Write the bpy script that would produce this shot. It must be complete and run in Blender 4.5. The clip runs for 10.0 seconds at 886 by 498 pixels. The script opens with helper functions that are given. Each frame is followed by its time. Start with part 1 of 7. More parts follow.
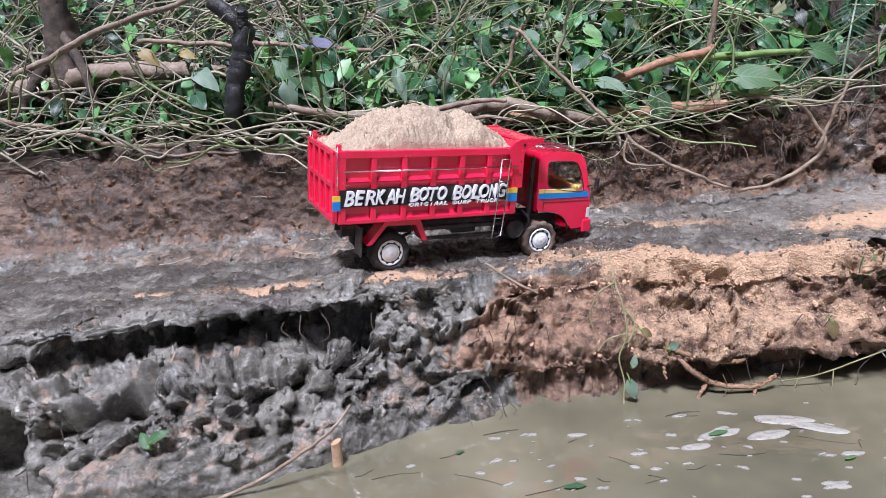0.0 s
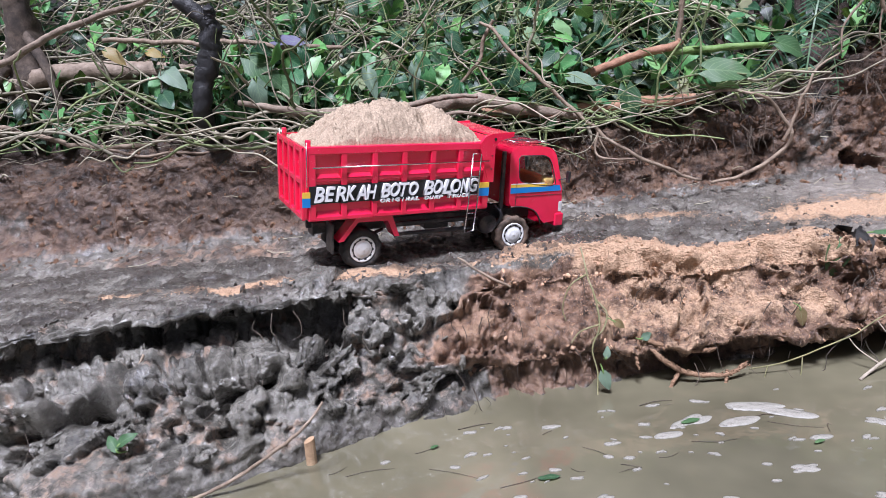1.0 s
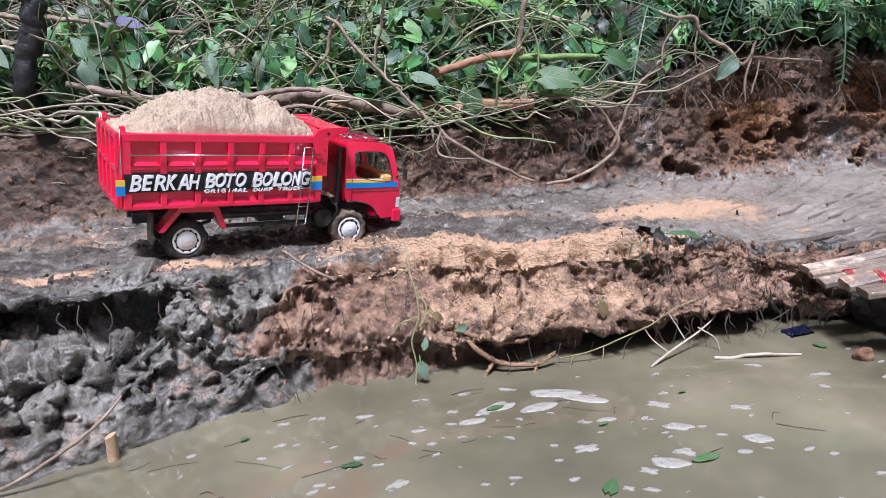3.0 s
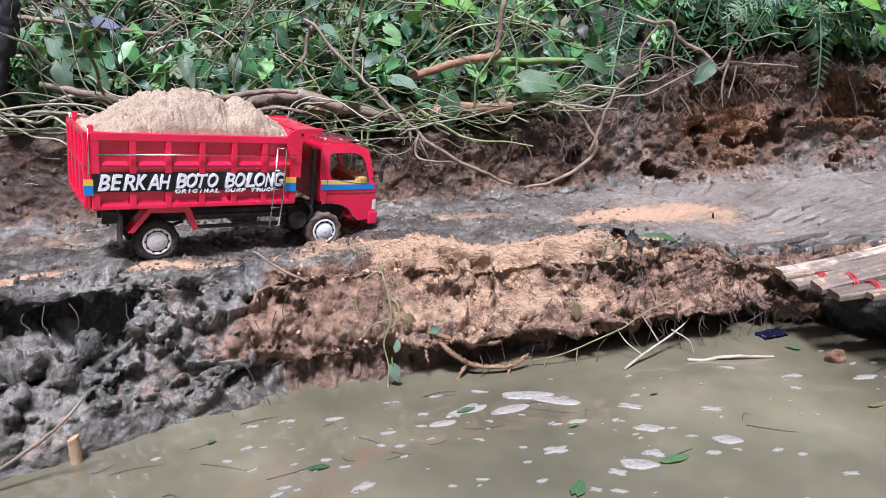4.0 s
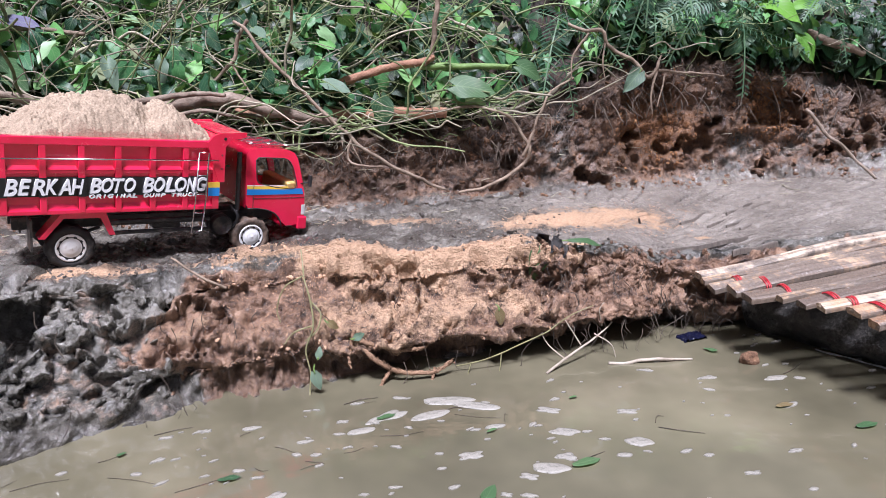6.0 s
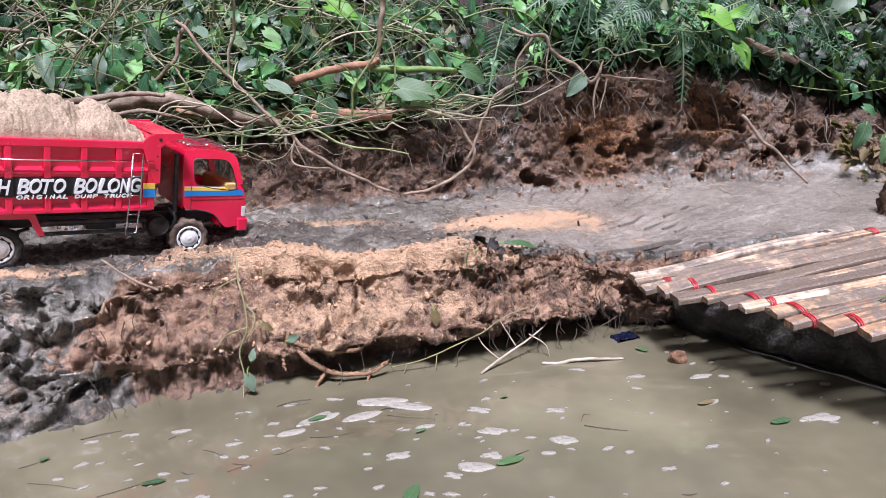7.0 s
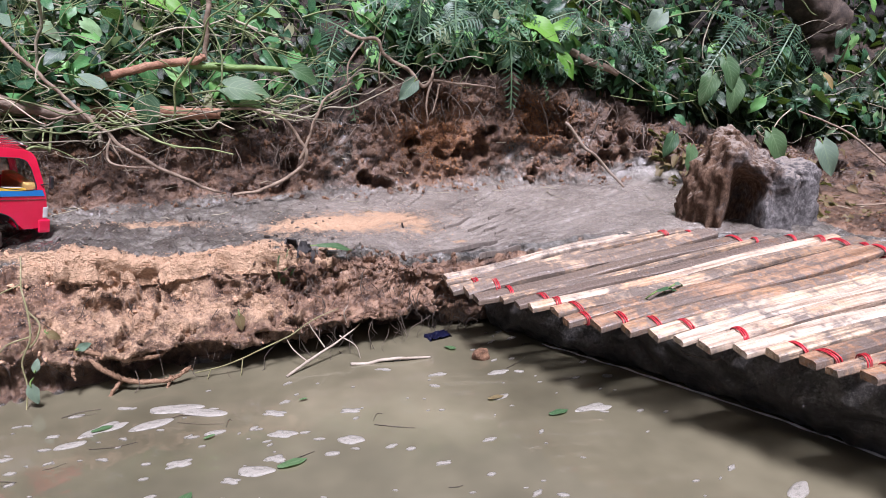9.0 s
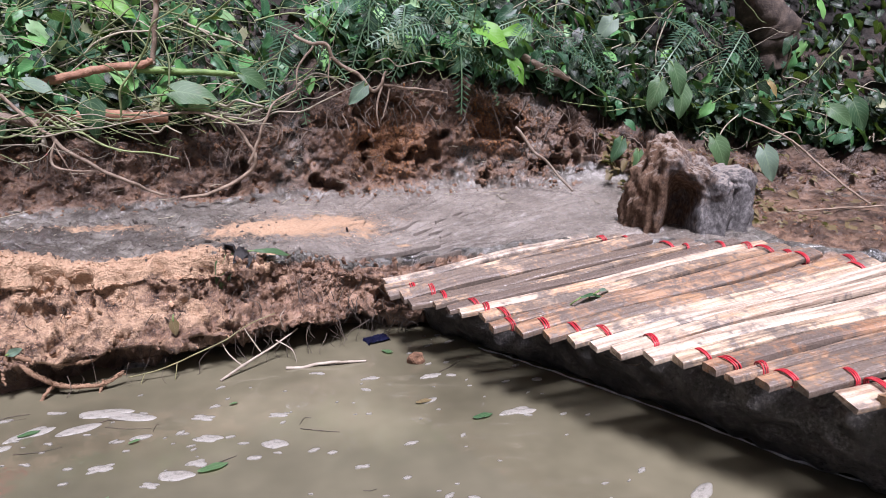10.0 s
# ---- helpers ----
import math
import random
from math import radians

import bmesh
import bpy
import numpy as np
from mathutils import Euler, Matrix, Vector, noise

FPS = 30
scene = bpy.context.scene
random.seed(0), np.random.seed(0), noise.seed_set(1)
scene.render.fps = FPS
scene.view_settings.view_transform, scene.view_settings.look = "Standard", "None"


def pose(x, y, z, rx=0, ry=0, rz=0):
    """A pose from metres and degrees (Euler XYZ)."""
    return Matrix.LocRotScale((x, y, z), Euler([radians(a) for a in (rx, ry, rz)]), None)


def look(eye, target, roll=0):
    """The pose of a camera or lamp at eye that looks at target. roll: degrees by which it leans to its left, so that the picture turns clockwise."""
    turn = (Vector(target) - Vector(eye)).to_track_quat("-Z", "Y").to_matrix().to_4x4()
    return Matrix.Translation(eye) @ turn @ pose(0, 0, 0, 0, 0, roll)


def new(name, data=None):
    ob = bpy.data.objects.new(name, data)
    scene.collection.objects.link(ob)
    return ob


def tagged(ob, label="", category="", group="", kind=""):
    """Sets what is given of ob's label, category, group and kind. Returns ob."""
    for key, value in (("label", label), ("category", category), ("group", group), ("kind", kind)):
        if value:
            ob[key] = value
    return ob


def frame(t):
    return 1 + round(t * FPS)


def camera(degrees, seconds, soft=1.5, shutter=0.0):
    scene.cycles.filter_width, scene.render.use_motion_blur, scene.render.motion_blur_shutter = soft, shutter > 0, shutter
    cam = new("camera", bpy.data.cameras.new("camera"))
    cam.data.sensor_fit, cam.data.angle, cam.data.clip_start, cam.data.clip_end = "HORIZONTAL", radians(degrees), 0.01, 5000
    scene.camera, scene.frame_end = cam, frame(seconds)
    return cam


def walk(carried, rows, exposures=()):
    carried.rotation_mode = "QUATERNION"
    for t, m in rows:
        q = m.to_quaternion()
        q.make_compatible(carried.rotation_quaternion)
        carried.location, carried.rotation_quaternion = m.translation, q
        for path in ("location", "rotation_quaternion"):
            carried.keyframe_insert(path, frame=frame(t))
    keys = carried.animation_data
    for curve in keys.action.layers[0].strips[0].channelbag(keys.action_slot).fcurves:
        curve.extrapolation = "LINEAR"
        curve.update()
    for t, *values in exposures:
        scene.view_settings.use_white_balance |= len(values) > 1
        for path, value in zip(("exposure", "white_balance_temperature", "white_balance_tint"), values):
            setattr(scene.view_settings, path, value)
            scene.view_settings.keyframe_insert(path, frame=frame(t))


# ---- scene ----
cam = camera(67.0, 10.0, soft=0.5)
PATH = [
    (0.0, (0.1392, -0.3176, 0.7), (-0.064, 1.2056, 0.2552), -6.5),
    (0.5, (0.1448, -0.3176, 0.688), (-0.048, 1.2072, 0.244), -6.7),
    (1.0, (0.152, -0.3152, 0.6832), (-0.0016, 1.2136, 0.2368), -7.0),
    (1.5, (0.1768, -0.3136, 0.684), (0.0896, 1.2176, 0.2288), -7.0),
    (2.0, (0.22, -0.3248, 0.6656), (0.2048, 1.2056, 0.2), -6.2),
    (2.5, (0.2656, -0.3344, 0.6632), (0.3144, 1.1936, 0.1912), -4.9),
    (2.7, (0.28, -0.3408, 0.672), (0.352, 1.1848, 0.196), -4.1),
    (4.0, (0.3344, -0.3408, 0.6528), (0.452, 1.188, 0.196), -3.0),
    (4.5, (0.3424, -0.3456, 0.6512), (0.4616, 1.1832, 0.1944), -3.0),
    (5.0, (0.3592, -0.3456, 0.6504), (0.5, 1.1808, 0.1936), -2.9),
    (5.5, (0.3824, -0.3408, 0.6528), (0.5616, 1.1824, 0.1976), -2.5),
    (7.0, (0.4768, -0.3696, 0.66), (0.764, 1.1376, 0.204), -1.3),
    (7.5, (0.5136, -0.38, 0.6672), (0.8592, 1.1144, 0.2112), -0.6),
    (8.0, (0.5568, -0.3944, 0.6768), (0.9664, 1.0832, 0.2192), -0.1),
    (8.5, (0.6056, -0.4128, 0.6792), (1.0752, 1.0456, 0.2184), 0.5),
    (9.0, (0.6616, -0.44, 0.684), (1.1824, 0.9992, 0.216), 1.1),
    (9.5, (0.7224, -0.4704, 0.6976), (1.268, 0.9576, 0.2248), 1.5),
    (10.0, (0.7648, -0.4984, 0.716), (1.3152, 0.9264, 0.24), 1.6),
]
walk(cam, [(t, look(eye, target, roll)) for t, eye, target, roll in PATH], [(0.0, 0.82, 5450, 20), (5.0, 0.87, 5500, 21), (7.5, 0.9, 5700, 24), (10.0, 0.79, 5700, 26)])

# ---- light ----
world = bpy.data.worlds.new("sky")
scene.world = world
world.use_nodes = True
wn = world.node_tree.nodes
sky = wn.new("ShaderNodeTexSky")
sky.sky_type, sky.sun_disc = "NISHITA", False
sky.sun_elevation, sky.sun_rotation = radians(68), radians(188)
sky.dust_density = 9.0
sky.air_density = 0.5
wn["Background"].inputs["Strength"].default_value = 0.028
world.node_tree.links.new(sky.outputs[0], wn["Background"].inputs["Color"])
sun = new("sun", bpy.data.lights.new("sun", "SUN"))
sun.data.energy, sun.data.angle, sun.data.color = 4.6, radians(12), (1.0, 0.97, 0.93)
SUN_FROM = Vector((-0.05, -0.37, 0.93))
sun.matrix_world = look(SUN_FROM * 5, (0, 0, 0))

# ---- materials ----
def material(name, rough=0.6, metal=0.0, spec=0.5):
    m = bpy.data.materials.new(name)
    m.use_nodes = True
    b = m.node_tree.nodes["Principled BSDF"]
    b.inputs["Roughness"].default_value = rough
    b.inputs["Metallic"].default_value = metal
    b.inputs["Specular IOR Level"].default_value = spec
    return m, m.node_tree.nodes, m.node_tree.links, b


def add_noise(n, l, coord, scale, detail=6.0, rough=0.6, stretch=None):
    t = n.new("ShaderNodeTexNoise")
    t.inputs["Scale"].default_value, t.inputs["Detail"].default_value, t.inputs["Roughness"].default_value = scale, detail, rough
    if stretch:
        mp = n.new("ShaderNodeMapping")
        mp.inputs["Scale"].default_value = stretch
        l.new(coord, mp.inputs[0])
        coord = mp.outputs[0]
    l.new(coord, t.inputs["Vector"])
    return t.outputs["Fac"]


def ramp(n, l, fac, stops):
    r = n.new("ShaderNodeValToRGB")
    e = r.color_ramp.elements
    while len(e) < len(stops):
        e.new(0.5)
    for k, (at, c) in enumerate(stops):
        e[k].position = at
        e[k].color = (*c, 1) if len(c) == 3 else c
    l.new(fac, r.inputs[0])
    return r.outputs[0]


def mix(n, l, fac, a, b, how="MIX"):
    x = n.new("ShaderNodeMix")
    x.data_type, x.blend_type = "RGBA", how
    for s, v in ((x.inputs[0], fac), (x.inputs[6], a), (x.inputs[7], b)):
        if isinstance(v, (int, float)):
            s.default_value = v
        elif isinstance(v, tuple):
            s.default_value = (*v, 1)
        else:
            l.new(v, s)
    return x.outputs[2]


def calc(n, l, op, a, b=None, clamp=False):
    x = n.new("ShaderNodeMath")
    x.operation, x.use_clamp = op, clamp
    for s, v in zip(x.inputs, (a, b)):
        if v is None:
            continue
        if isinstance(v, (int, float)):
            s.default_value = v
        else:
            l.new(v, s)
    return x.outputs[0]


def bump(n, l, b, height, strength, distance):
    x = n.new("ShaderNodeBump")
    x.inputs["Strength"].default_value, x.inputs["Distance"].default_value = strength, distance
    l.new(height, x.inputs["Height"])
    l.new(x.outputs[0], b.inputs["Normal"])


def coords(n, which="Object"):
    return n.new("ShaderNodeTexCoord").outputs[which]


def plain(name, colour, rough=0.5, metal=0.0, vary=0.12, scale=30.0, relief=0.0, grime=None, amount=0.3):
    """A paint, plastic or metal with a slight variation of tone and some grime."""
    m, n, l, b = material(name, rough, metal)
    c = coords(n)
    f = add_noise(n, l, c, scale)
    dark = tuple(v * (1 - vary * 2) for v in colour)
    light = tuple(min(1, v * (1 + vary)) for v in colour)
    col = ramp(n, l, f, ((0.3, dark), (0.7, light)))
    if grime:
        g = add_noise(n, l, c, scale * 0.55, 10, 0.75)
        g = ramp(n, l, g, ((0.62 - amount * 0.4, (0, 0, 0)), (0.72 - amount * 0.2, (1, 1, 1))))
        col = mix(n, l, g, col, grime)
    l.new(col, b.inputs["Base Color"])
    r = ramp(n, l, f, ((0.3, (rough * 0.8,) * 3), (0.7, (min(1, rough * 1.2),) * 3)))
    l.new(r, b.inputs["Roughness"])
    if relief:
        bump(n, l, b, f, 0.5, relief)
    return m


MUD_GREY = (0.21, 0.195, 0.163)
SOIL_RED = (0.33, 0.2, 0.125)
SAND = (0.5, 0.328, 0.2)


def make_soil():
    """Wet grey mud, red-brown soil and pale pink sand, told apart by the mesh's own masks of what lies where."""
    m, n, l, b = material("wet_mud_soil_and_sand", 0.5)
    c = coords(n)

    def mask(key):
        at = n.new("ShaderNodeAttribute")
        at.attribute_name = key
        return at.outputs["Fac"]
    n1 = add_noise(n, l, c, 5, 8, 0.65)
    n2 = add_noise(n, l, c, 38, 8, 0.7)
    n3 = add_noise(n, l, c, 190, 4, 0.7)
    n4 = add_noise(n, l, c, 13, 6, 0.65)
    vor = n.new("ShaderNodeTexVoronoi")
    vor.inputs["Scale"].default_value = 260
    l.new(c, vor.inputs["Vector"])
    # crumbs about a centimetre wide
    crumb = n.new("ShaderNodeTexVoronoi")
    crumb.inputs["Scale"].default_value = 85
    crumb.feature = "SMOOTH_F1"
    shifted = n.new("ShaderNodeVectorMath")
    l.new(c, shifted.inputs[0])
    l.new(calc(n, l, "MULTIPLY", n2, 0.03), shifted.inputs[1])
    l.new(shifted.outputs[0], crumb.inputs["Vector"])
    smear = add_noise(n, l, c, 30, 7, 0.7, (0.22, 1, 1))
    # near-black ends of both ramps stand in for shade in the soil's pits
    grey = ramp(n, l, calc(n, l, "ADD", calc(n, l, "MULTIPLY", n1, 0.55), calc(n, l, "MULTIPLY", n2, 0.45)), ((0.37, (0.012, 0.011, 0.009)), (0.45, (0.1, 0.093, 0.077)), (0.54, MUD_GREY), (0.68, (0.36, 0.338, 0.288))))
    brown = ramp(n, l, calc(n, l, "ADD", calc(n, l, "MULTIPLY", n2, 0.6), calc(n, l, "MULTIPLY", n4, 0.4)), ((0.38, (0.02, 0.011, 0.008)), (0.45, (0.14, 0.08, 0.05)), (0.55, SOIL_RED), (0.7, (0.5, 0.34, 0.225))))
    grey = mix(n, l, ramp(n, l, smear, ((0.52, (0, 0, 0)), (0.66, (0.4,) * 3))), grey, (0.04, 0.037, 0.031))
    trod = mask("trodden")
    clay = ramp(n, l, n1, ((0.35, (0.22, 0.188, 0.156)), (0.65, (0.38, 0.328, 0.275))))
    grey = mix(n, l, calc(n, l, "MULTIPLY", trod, 0.8), grey, clay)
    brown = mix(n, l, mask("ochre"), brown, ramp(n, l, n2, ((0.34, (0.06, 0.026, 0.012)), (0.5, (0.4, 0.19, 0.085)), (0.7, (0.62, 0.34, 0.16)))))
    rf = calc(n, l, "ADD", mask("red_soil"), calc(n, l, "MULTIPLY", calc(n, l, "SUBTRACT", n2, 0.5), 0.9))
    rf = ramp(n, l, rf, ((0.38, (0, 0, 0)), (0.62, (1, 1, 1))))
    col = mix(n, l, rf, grey, brown)
    col = mix(n, l, calc(n, l, "MULTIPLY", n3, 0.45), col, mix(n, l, 0.5, col, (0.02, 0.017, 0.014)))
    sandcol = ramp(n, l, n3, ((0.25, (0.27, 0.165, 0.105)), (0.5, SAND), (0.8, (0.62, 0.45, 0.315))))
    sf = calc(n, l, "ADD", mask("sand_cover"), calc(n, l, "MULTIPLY", calc(n, l, "SUBTRACT", n2, 0.5), 1.1))
    sf = calc(n, l, "ADD", sf, calc(n, l, "MULTIPLY", calc(n, l, "SUBTRACT", n4, 0.5), 1.5))
    sf = calc(n, l, "ADD", sf, calc(n, l, "MULTIPLY", calc(n, l, "SUBTRACT", n3, 0.5), 0.6))
    sf = ramp(n, l, sf, ((0.38, (0, 0, 0)), (0.64, (1, 1, 1))))
    col = mix(n, l, sf, col, sandcol)
    hum = mask("humus_and_shade")
    # humus colour taken near black to paint in shade between the leaves
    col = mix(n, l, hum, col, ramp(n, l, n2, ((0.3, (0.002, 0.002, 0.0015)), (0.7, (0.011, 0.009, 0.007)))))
    # this mask holds wet ground and other darkened soil alike
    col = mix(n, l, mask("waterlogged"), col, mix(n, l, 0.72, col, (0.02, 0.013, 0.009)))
    l.new(col, b.inputs["Base Color"])
    wet = ramp(n, l, n2, ((0.3, (0.1,) * 3), (0.55, (0.26,) * 3), (0.8, (0.55,) * 3)))
    wet = mix(n, l, calc(n, l, "MULTIPLY", rf, 0.35), wet, (0.6, 0.6, 0.6))
    wet = mix(n, l, sf, wet, (0.95, 0.95, 0.95))
    l.new(mix(n, l, hum, wet, (0.95, 0.95, 0.95)), b.inputs["Roughness"])
    h = calc(n, l, "ADD", calc(n, l, "MULTIPLY", n2, 1.0), calc(n, l, "MULTIPLY", n3, 0.45))
    h = calc(n, l, "ADD", h, calc(n, l, "MULTIPLY", calc(n, l, "MULTIPLY", vor.outputs["Distance"], sf), 0.4))
    h = calc(n, l, "ADD", h, calc(n, l, "MULTIPLY", smear, 0.2))
    h = calc(n, l, "SUBTRACT", h, calc(n, l, "MULTIPLY", crumb.outputs["Distance"], calc(n, l, "ADD", 0.12, calc(n, l, "MULTIPLY", rf, 0.4))))
    bump(n, l, b, h, 0.9, 0.013)
    # a film of water over the mud, smoother than the mud itself
    film = calc(n, l, "MULTIPLY", calc(n, l, "SUBTRACT", 1.0, sf, True), calc(n, l, "SUBTRACT", 1.0, hum, True))
    film = calc(n, l, "MULTIPLY", film, calc(n, l, "SUBTRACT", 1.0, calc(n, l, "MULTIPLY", rf, 0.75), True))
    l.new(calc(n, l, "MULTIPLY", film, ramp(n, l, n4, ((0.35, (0.25,) * 3), (0.6, (0.9,) * 3)))), b.inputs["Coat Weight"])
    b.inputs["Coat Roughness"].default_value = 0.2
    skin = n.new("ShaderNodeBump")
    skin.inputs["Strength"].default_value, skin.inputs["Distance"].default_value = 0.6, 0.008
    l.new(n2, skin.inputs["Height"])
    l.new(skin.outputs[0], b.inputs["Coat Normal"])
    return m


SOIL = make_soil()


def make_water():
    m, n, l, b = material("murky_pond_water", 0.02)
    c = coords(n)
    f = add_noise(n, l, c, 2.2, 4)
    l.new(ramp(n, l, f, ((0.3, (0.077, 0.07, 0.044)), (0.5, (0.126, 0.114, 0.073)), (0.7, (0.192, 0.172, 0.112)))), b.inputs["Base Color"])
    b.inputs["IOR"].default_value = 1.8
    bump(n, l, b, add_noise(n, l, c, 14, 3), 0.1, 0.01)
    return m


WATER = make_water()


def make_paint():
    """Glossy red hobby paint, splashed with dried mud low down and in specks."""
    m, n, l, b = material("glossy_red_paint", 0.28)
    c = coords(n)
    f = add_noise(n, l, c, 14, 5)
    col = ramp(n, l, f, ((0.3, (0.68, 0.009, 0.045)), (0.7, (0.82, 0.014, 0.075))))
    g = add_noise(n, l, c, 45, 10, 0.75)
    g = ramp(n, l, g, ((0.62, (0, 0, 0)), (0.72, (1, 1, 1))))
    col = mix(n, l, calc(n, l, "MULTIPLY", g, 0.45), col, (0.3, 0.17, 0.12))
    l.new(col, b.inputs["Base Color"])
    l.new(ramp(n, l, g, ((0.0, (0.26,) * 3), (1.0, (0.7,) * 3))), b.inputs["Roughness"])
    b.inputs["Coat Weight"].default_value = 0.8
    b.inputs["Coat Roughness"].default_value = 0.1
    bump(n, l, b, f, 0.08, 0.002)
    return m


RED = make_paint()
BLACK = plain("black_plastic", (0.022, 0.022, 0.024), 0.4, 0, 0.2, 40, 0.0, (0.13, 0.11, 0.09), 0.3)
RUBBER = plain("muddy_tyre_rubber", (0.022, 0.021, 0.02), 0.75, 0, 0.3, 55, 0.003, (0.13, 0.105, 0.085), 0.25)
RUBBER_MUD = plain("mud_caked_tyre_rubber", (0.1, 0.072, 0.052), 0.75, 0, 0.4, 60, 0.008, (0.17, 0.115, 0.08), 0.5)
CHROME = plain("chrome_wire", (0.78, 0.78, 0.8), 0.16, 1.0, 0.05, 40)
WHITE = plain("white_wheel_plastic", (0.8, 0.8, 0.78), 0.35, 0, 0.05, 50, 0.0, (0.4, 0.32, 0.26), 0.12)
STICK_BLACK = plain("black_sticker", (0.012, 0.012, 0.014), 0.35)
STICK_WHITE = plain("white_sticker", (0.82, 0.82, 0.82), 0.35, 0, 0.03)
STICK_YELLOW = plain("yellow_sticker", (0.8, 0.52, 0.05), 0.35, 0, 0.04)
STICK_BLUE = plain("blue_sticker", (0.02, 0.22, 0.62), 0.35, 0, 0.04)
PLASTIC_BLUE = plain("dark_blue_plastic", (0.006, 0.007, 0.022), 0.15, 0, 0.3, 60)
SEAT = plain("dark_seat_cloth", (0.04, 0.035, 0.03), 0.8)
DASH = plain("yellowish_dashboard_wood", (0.42, 0.28, 0.09), 0.5)
LENS = plain("clear_headlight_plastic", (0.75, 0.74, 0.72), 0.1)


def make_glass():
    m, n, l, b = material("window_glass", 0.05)
    b.inputs["Transmission Weight"].default_value = 1.0
    b.inputs["Base Color"].default_value = (0.86, 0.9, 0.88, 1)
    b.inputs["IOR"].default_value = 1.15
    return m


GLASS = make_glass()


def make_sand(name, dark, body, light):
    m, n, l, b = material(name, 0.95, 0, 0.2)
    c = coords(n)
    f1 = add_noise(n, l, c, 20, 6, 0.65)
    f2 = add_noise(n, l, c, 260, 3, 0.7)
    col = ramp(n, l, f2, ((0.2, dark), (0.5, body), (0.8, light)))
    col = mix(n, l, ramp(n, l, f1, ((0.35, (0, 0, 0)), (0.7, (0.5,) * 3))), col, dark)
    l.new(col, b.inputs["Base Color"])
    v = n.new("ShaderNodeTexVoronoi")
    v.inputs["Scale"].default_value = 300
    l.new(c, v.inputs["Vector"])
    h = calc(n, l, "ADD", calc(n, l, "MULTIPLY", f2, 0.8), calc(n, l, "MULTIPLY", v.outputs["Distance"], 0.2))
    bump(n, l, b, h, 0.6, 0.0035)
    return m


SAND_DRY = make_sand("dry_pale_sand", (0.17, 0.125, 0.085), (0.38, 0.295, 0.212), (0.58, 0.47, 0.355))
SAND_PINK = make_sand("damp_pink_sand", (0.36, 0.2, 0.13), SAND, (0.74, 0.54, 0.4))


def island(n):
    return n.new("ShaderNodeNewGeometry").outputs["Random Per Island"]


def object_random(n):
    return n.new("ShaderNodeObjectInfo").outputs["Random"]


def make_leaf(name, stops, by_island=True, dull=0.0):
    """Leaf green with paler side veins along the leaf's own grid, some light passing through."""
    m, n, l, b = material(name, 0.42 if by_island else 0.5, 0, 0.32 if by_island else 0.3)
    r = island(n) if by_island else object_random(n)
    col = ramp(n, l, r, stops)
    uv = n.new("ShaderNodeUVMap")
    uv.uv_map = "leaf"
    sep = n.new("ShaderNodeSeparateXYZ")
    l.new(uv.outputs[0], sep.inputs[0])
    across = calc(n, l, "ABSOLUTE", calc(n, l, "SUBTRACT", sep.outputs[0], 0.5))
    wave = calc(n, l, "SINE", calc(n, l, "SUBTRACT", calc(n, l, "MULTIPLY", sep.outputs[1], 48.0), calc(n, l, "MULTIPLY", across, 40.0)))
    vein = calc(n, l, "GREATER_THAN", wave, 0.9)
    mid = calc(n, l, "LESS_THAN", across, 0.025)
    vein = calc(n, l, "MAXIMUM", vein, mid)
    pale = mix(n, l, 0.5, col, (0.3, 0.42, 0.2))
    col = mix(n, l, calc(n, l, "MULTIPLY", vein, 0.45), col, pale)
    c = coords(n)
    stain = add_noise(n, l, c, 24, 6, 0.7)
    col = mix(n, l, ramp(n, l, stain, ((0.56, (0, 0, 0)), (0.74, (0.4 + dull,) * 3))), col, (0.17, 0.16, 0.1))
    l.new(col, b.inputs["Base Color"])
    bump(n, l, b, calc(n, l, "ADD", vein, stain), 0.25, 0.002)
    t = n.new("ShaderNodeBsdfTranslucent")
    l.new(mix(n, l, 0.4, col, (0.25, 0.4, 0.03)), t.inputs["Color"])
    mx = n.new("ShaderNodeMixShader")
    mx.inputs[0].default_value = 0.22
    l.new(b.outputs[0], mx.inputs[1])
    l.new(t.outputs[0], mx.inputs[2])
    l.new(mx.outputs[0], n["Material Output"].inputs["Surface"])
    return m


GREENS = ((0.0, (0.01, 0.034, 0.02)), (0.25, (0.026, 0.085, 0.042)), (0.5, (0.055, 0.165, 0.065)), (0.7, (0.095, 0.26, 0.075)), (0.83, (0.17, 0.38, 0.1)), (0.93, (0.26, 0.38, 0.22)), (1.0, (0.34, 0.33, 0.2)))
LEAF = make_leaf("creeper_leaf", GREENS)
# darker copy of LEAF, the undergrowth's shade mixed into its greens
LEAF_DARK = make_leaf("leaf_with_painted_shade", ((0.0, (0.003, 0.008, 0.005)), (0.5, (0.007, 0.02, 0.011)), (1.0, (0.022, 0.06, 0.03))))
LEAF_ONE = make_leaf("single_leaf", ((0.0, (0.03, 0.075, 0.036)), (0.5, (0.05, 0.11, 0.045)), (1.0, (0.085, 0.155, 0.065))), False)
LEAF_BRIGHT = make_leaf("bright_young_leaf", ((0.0, (0.1, 0.26, 0.03)), (1.0, (0.14, 0.32, 0.04))), False)
LEAF_PALE = make_leaf("pale_dusty_leaf", ((0.0, (0.1, 0.16, 0.11)), (1.0, (0.16, 0.22, 0.16))), False, -0.25)
LEAF_DEAD = make_leaf("withered_brown_leaf", ((0.0, (0.12, 0.08, 0.04)), (1.0, (0.22, 0.16, 0.08))), False, 0.1)
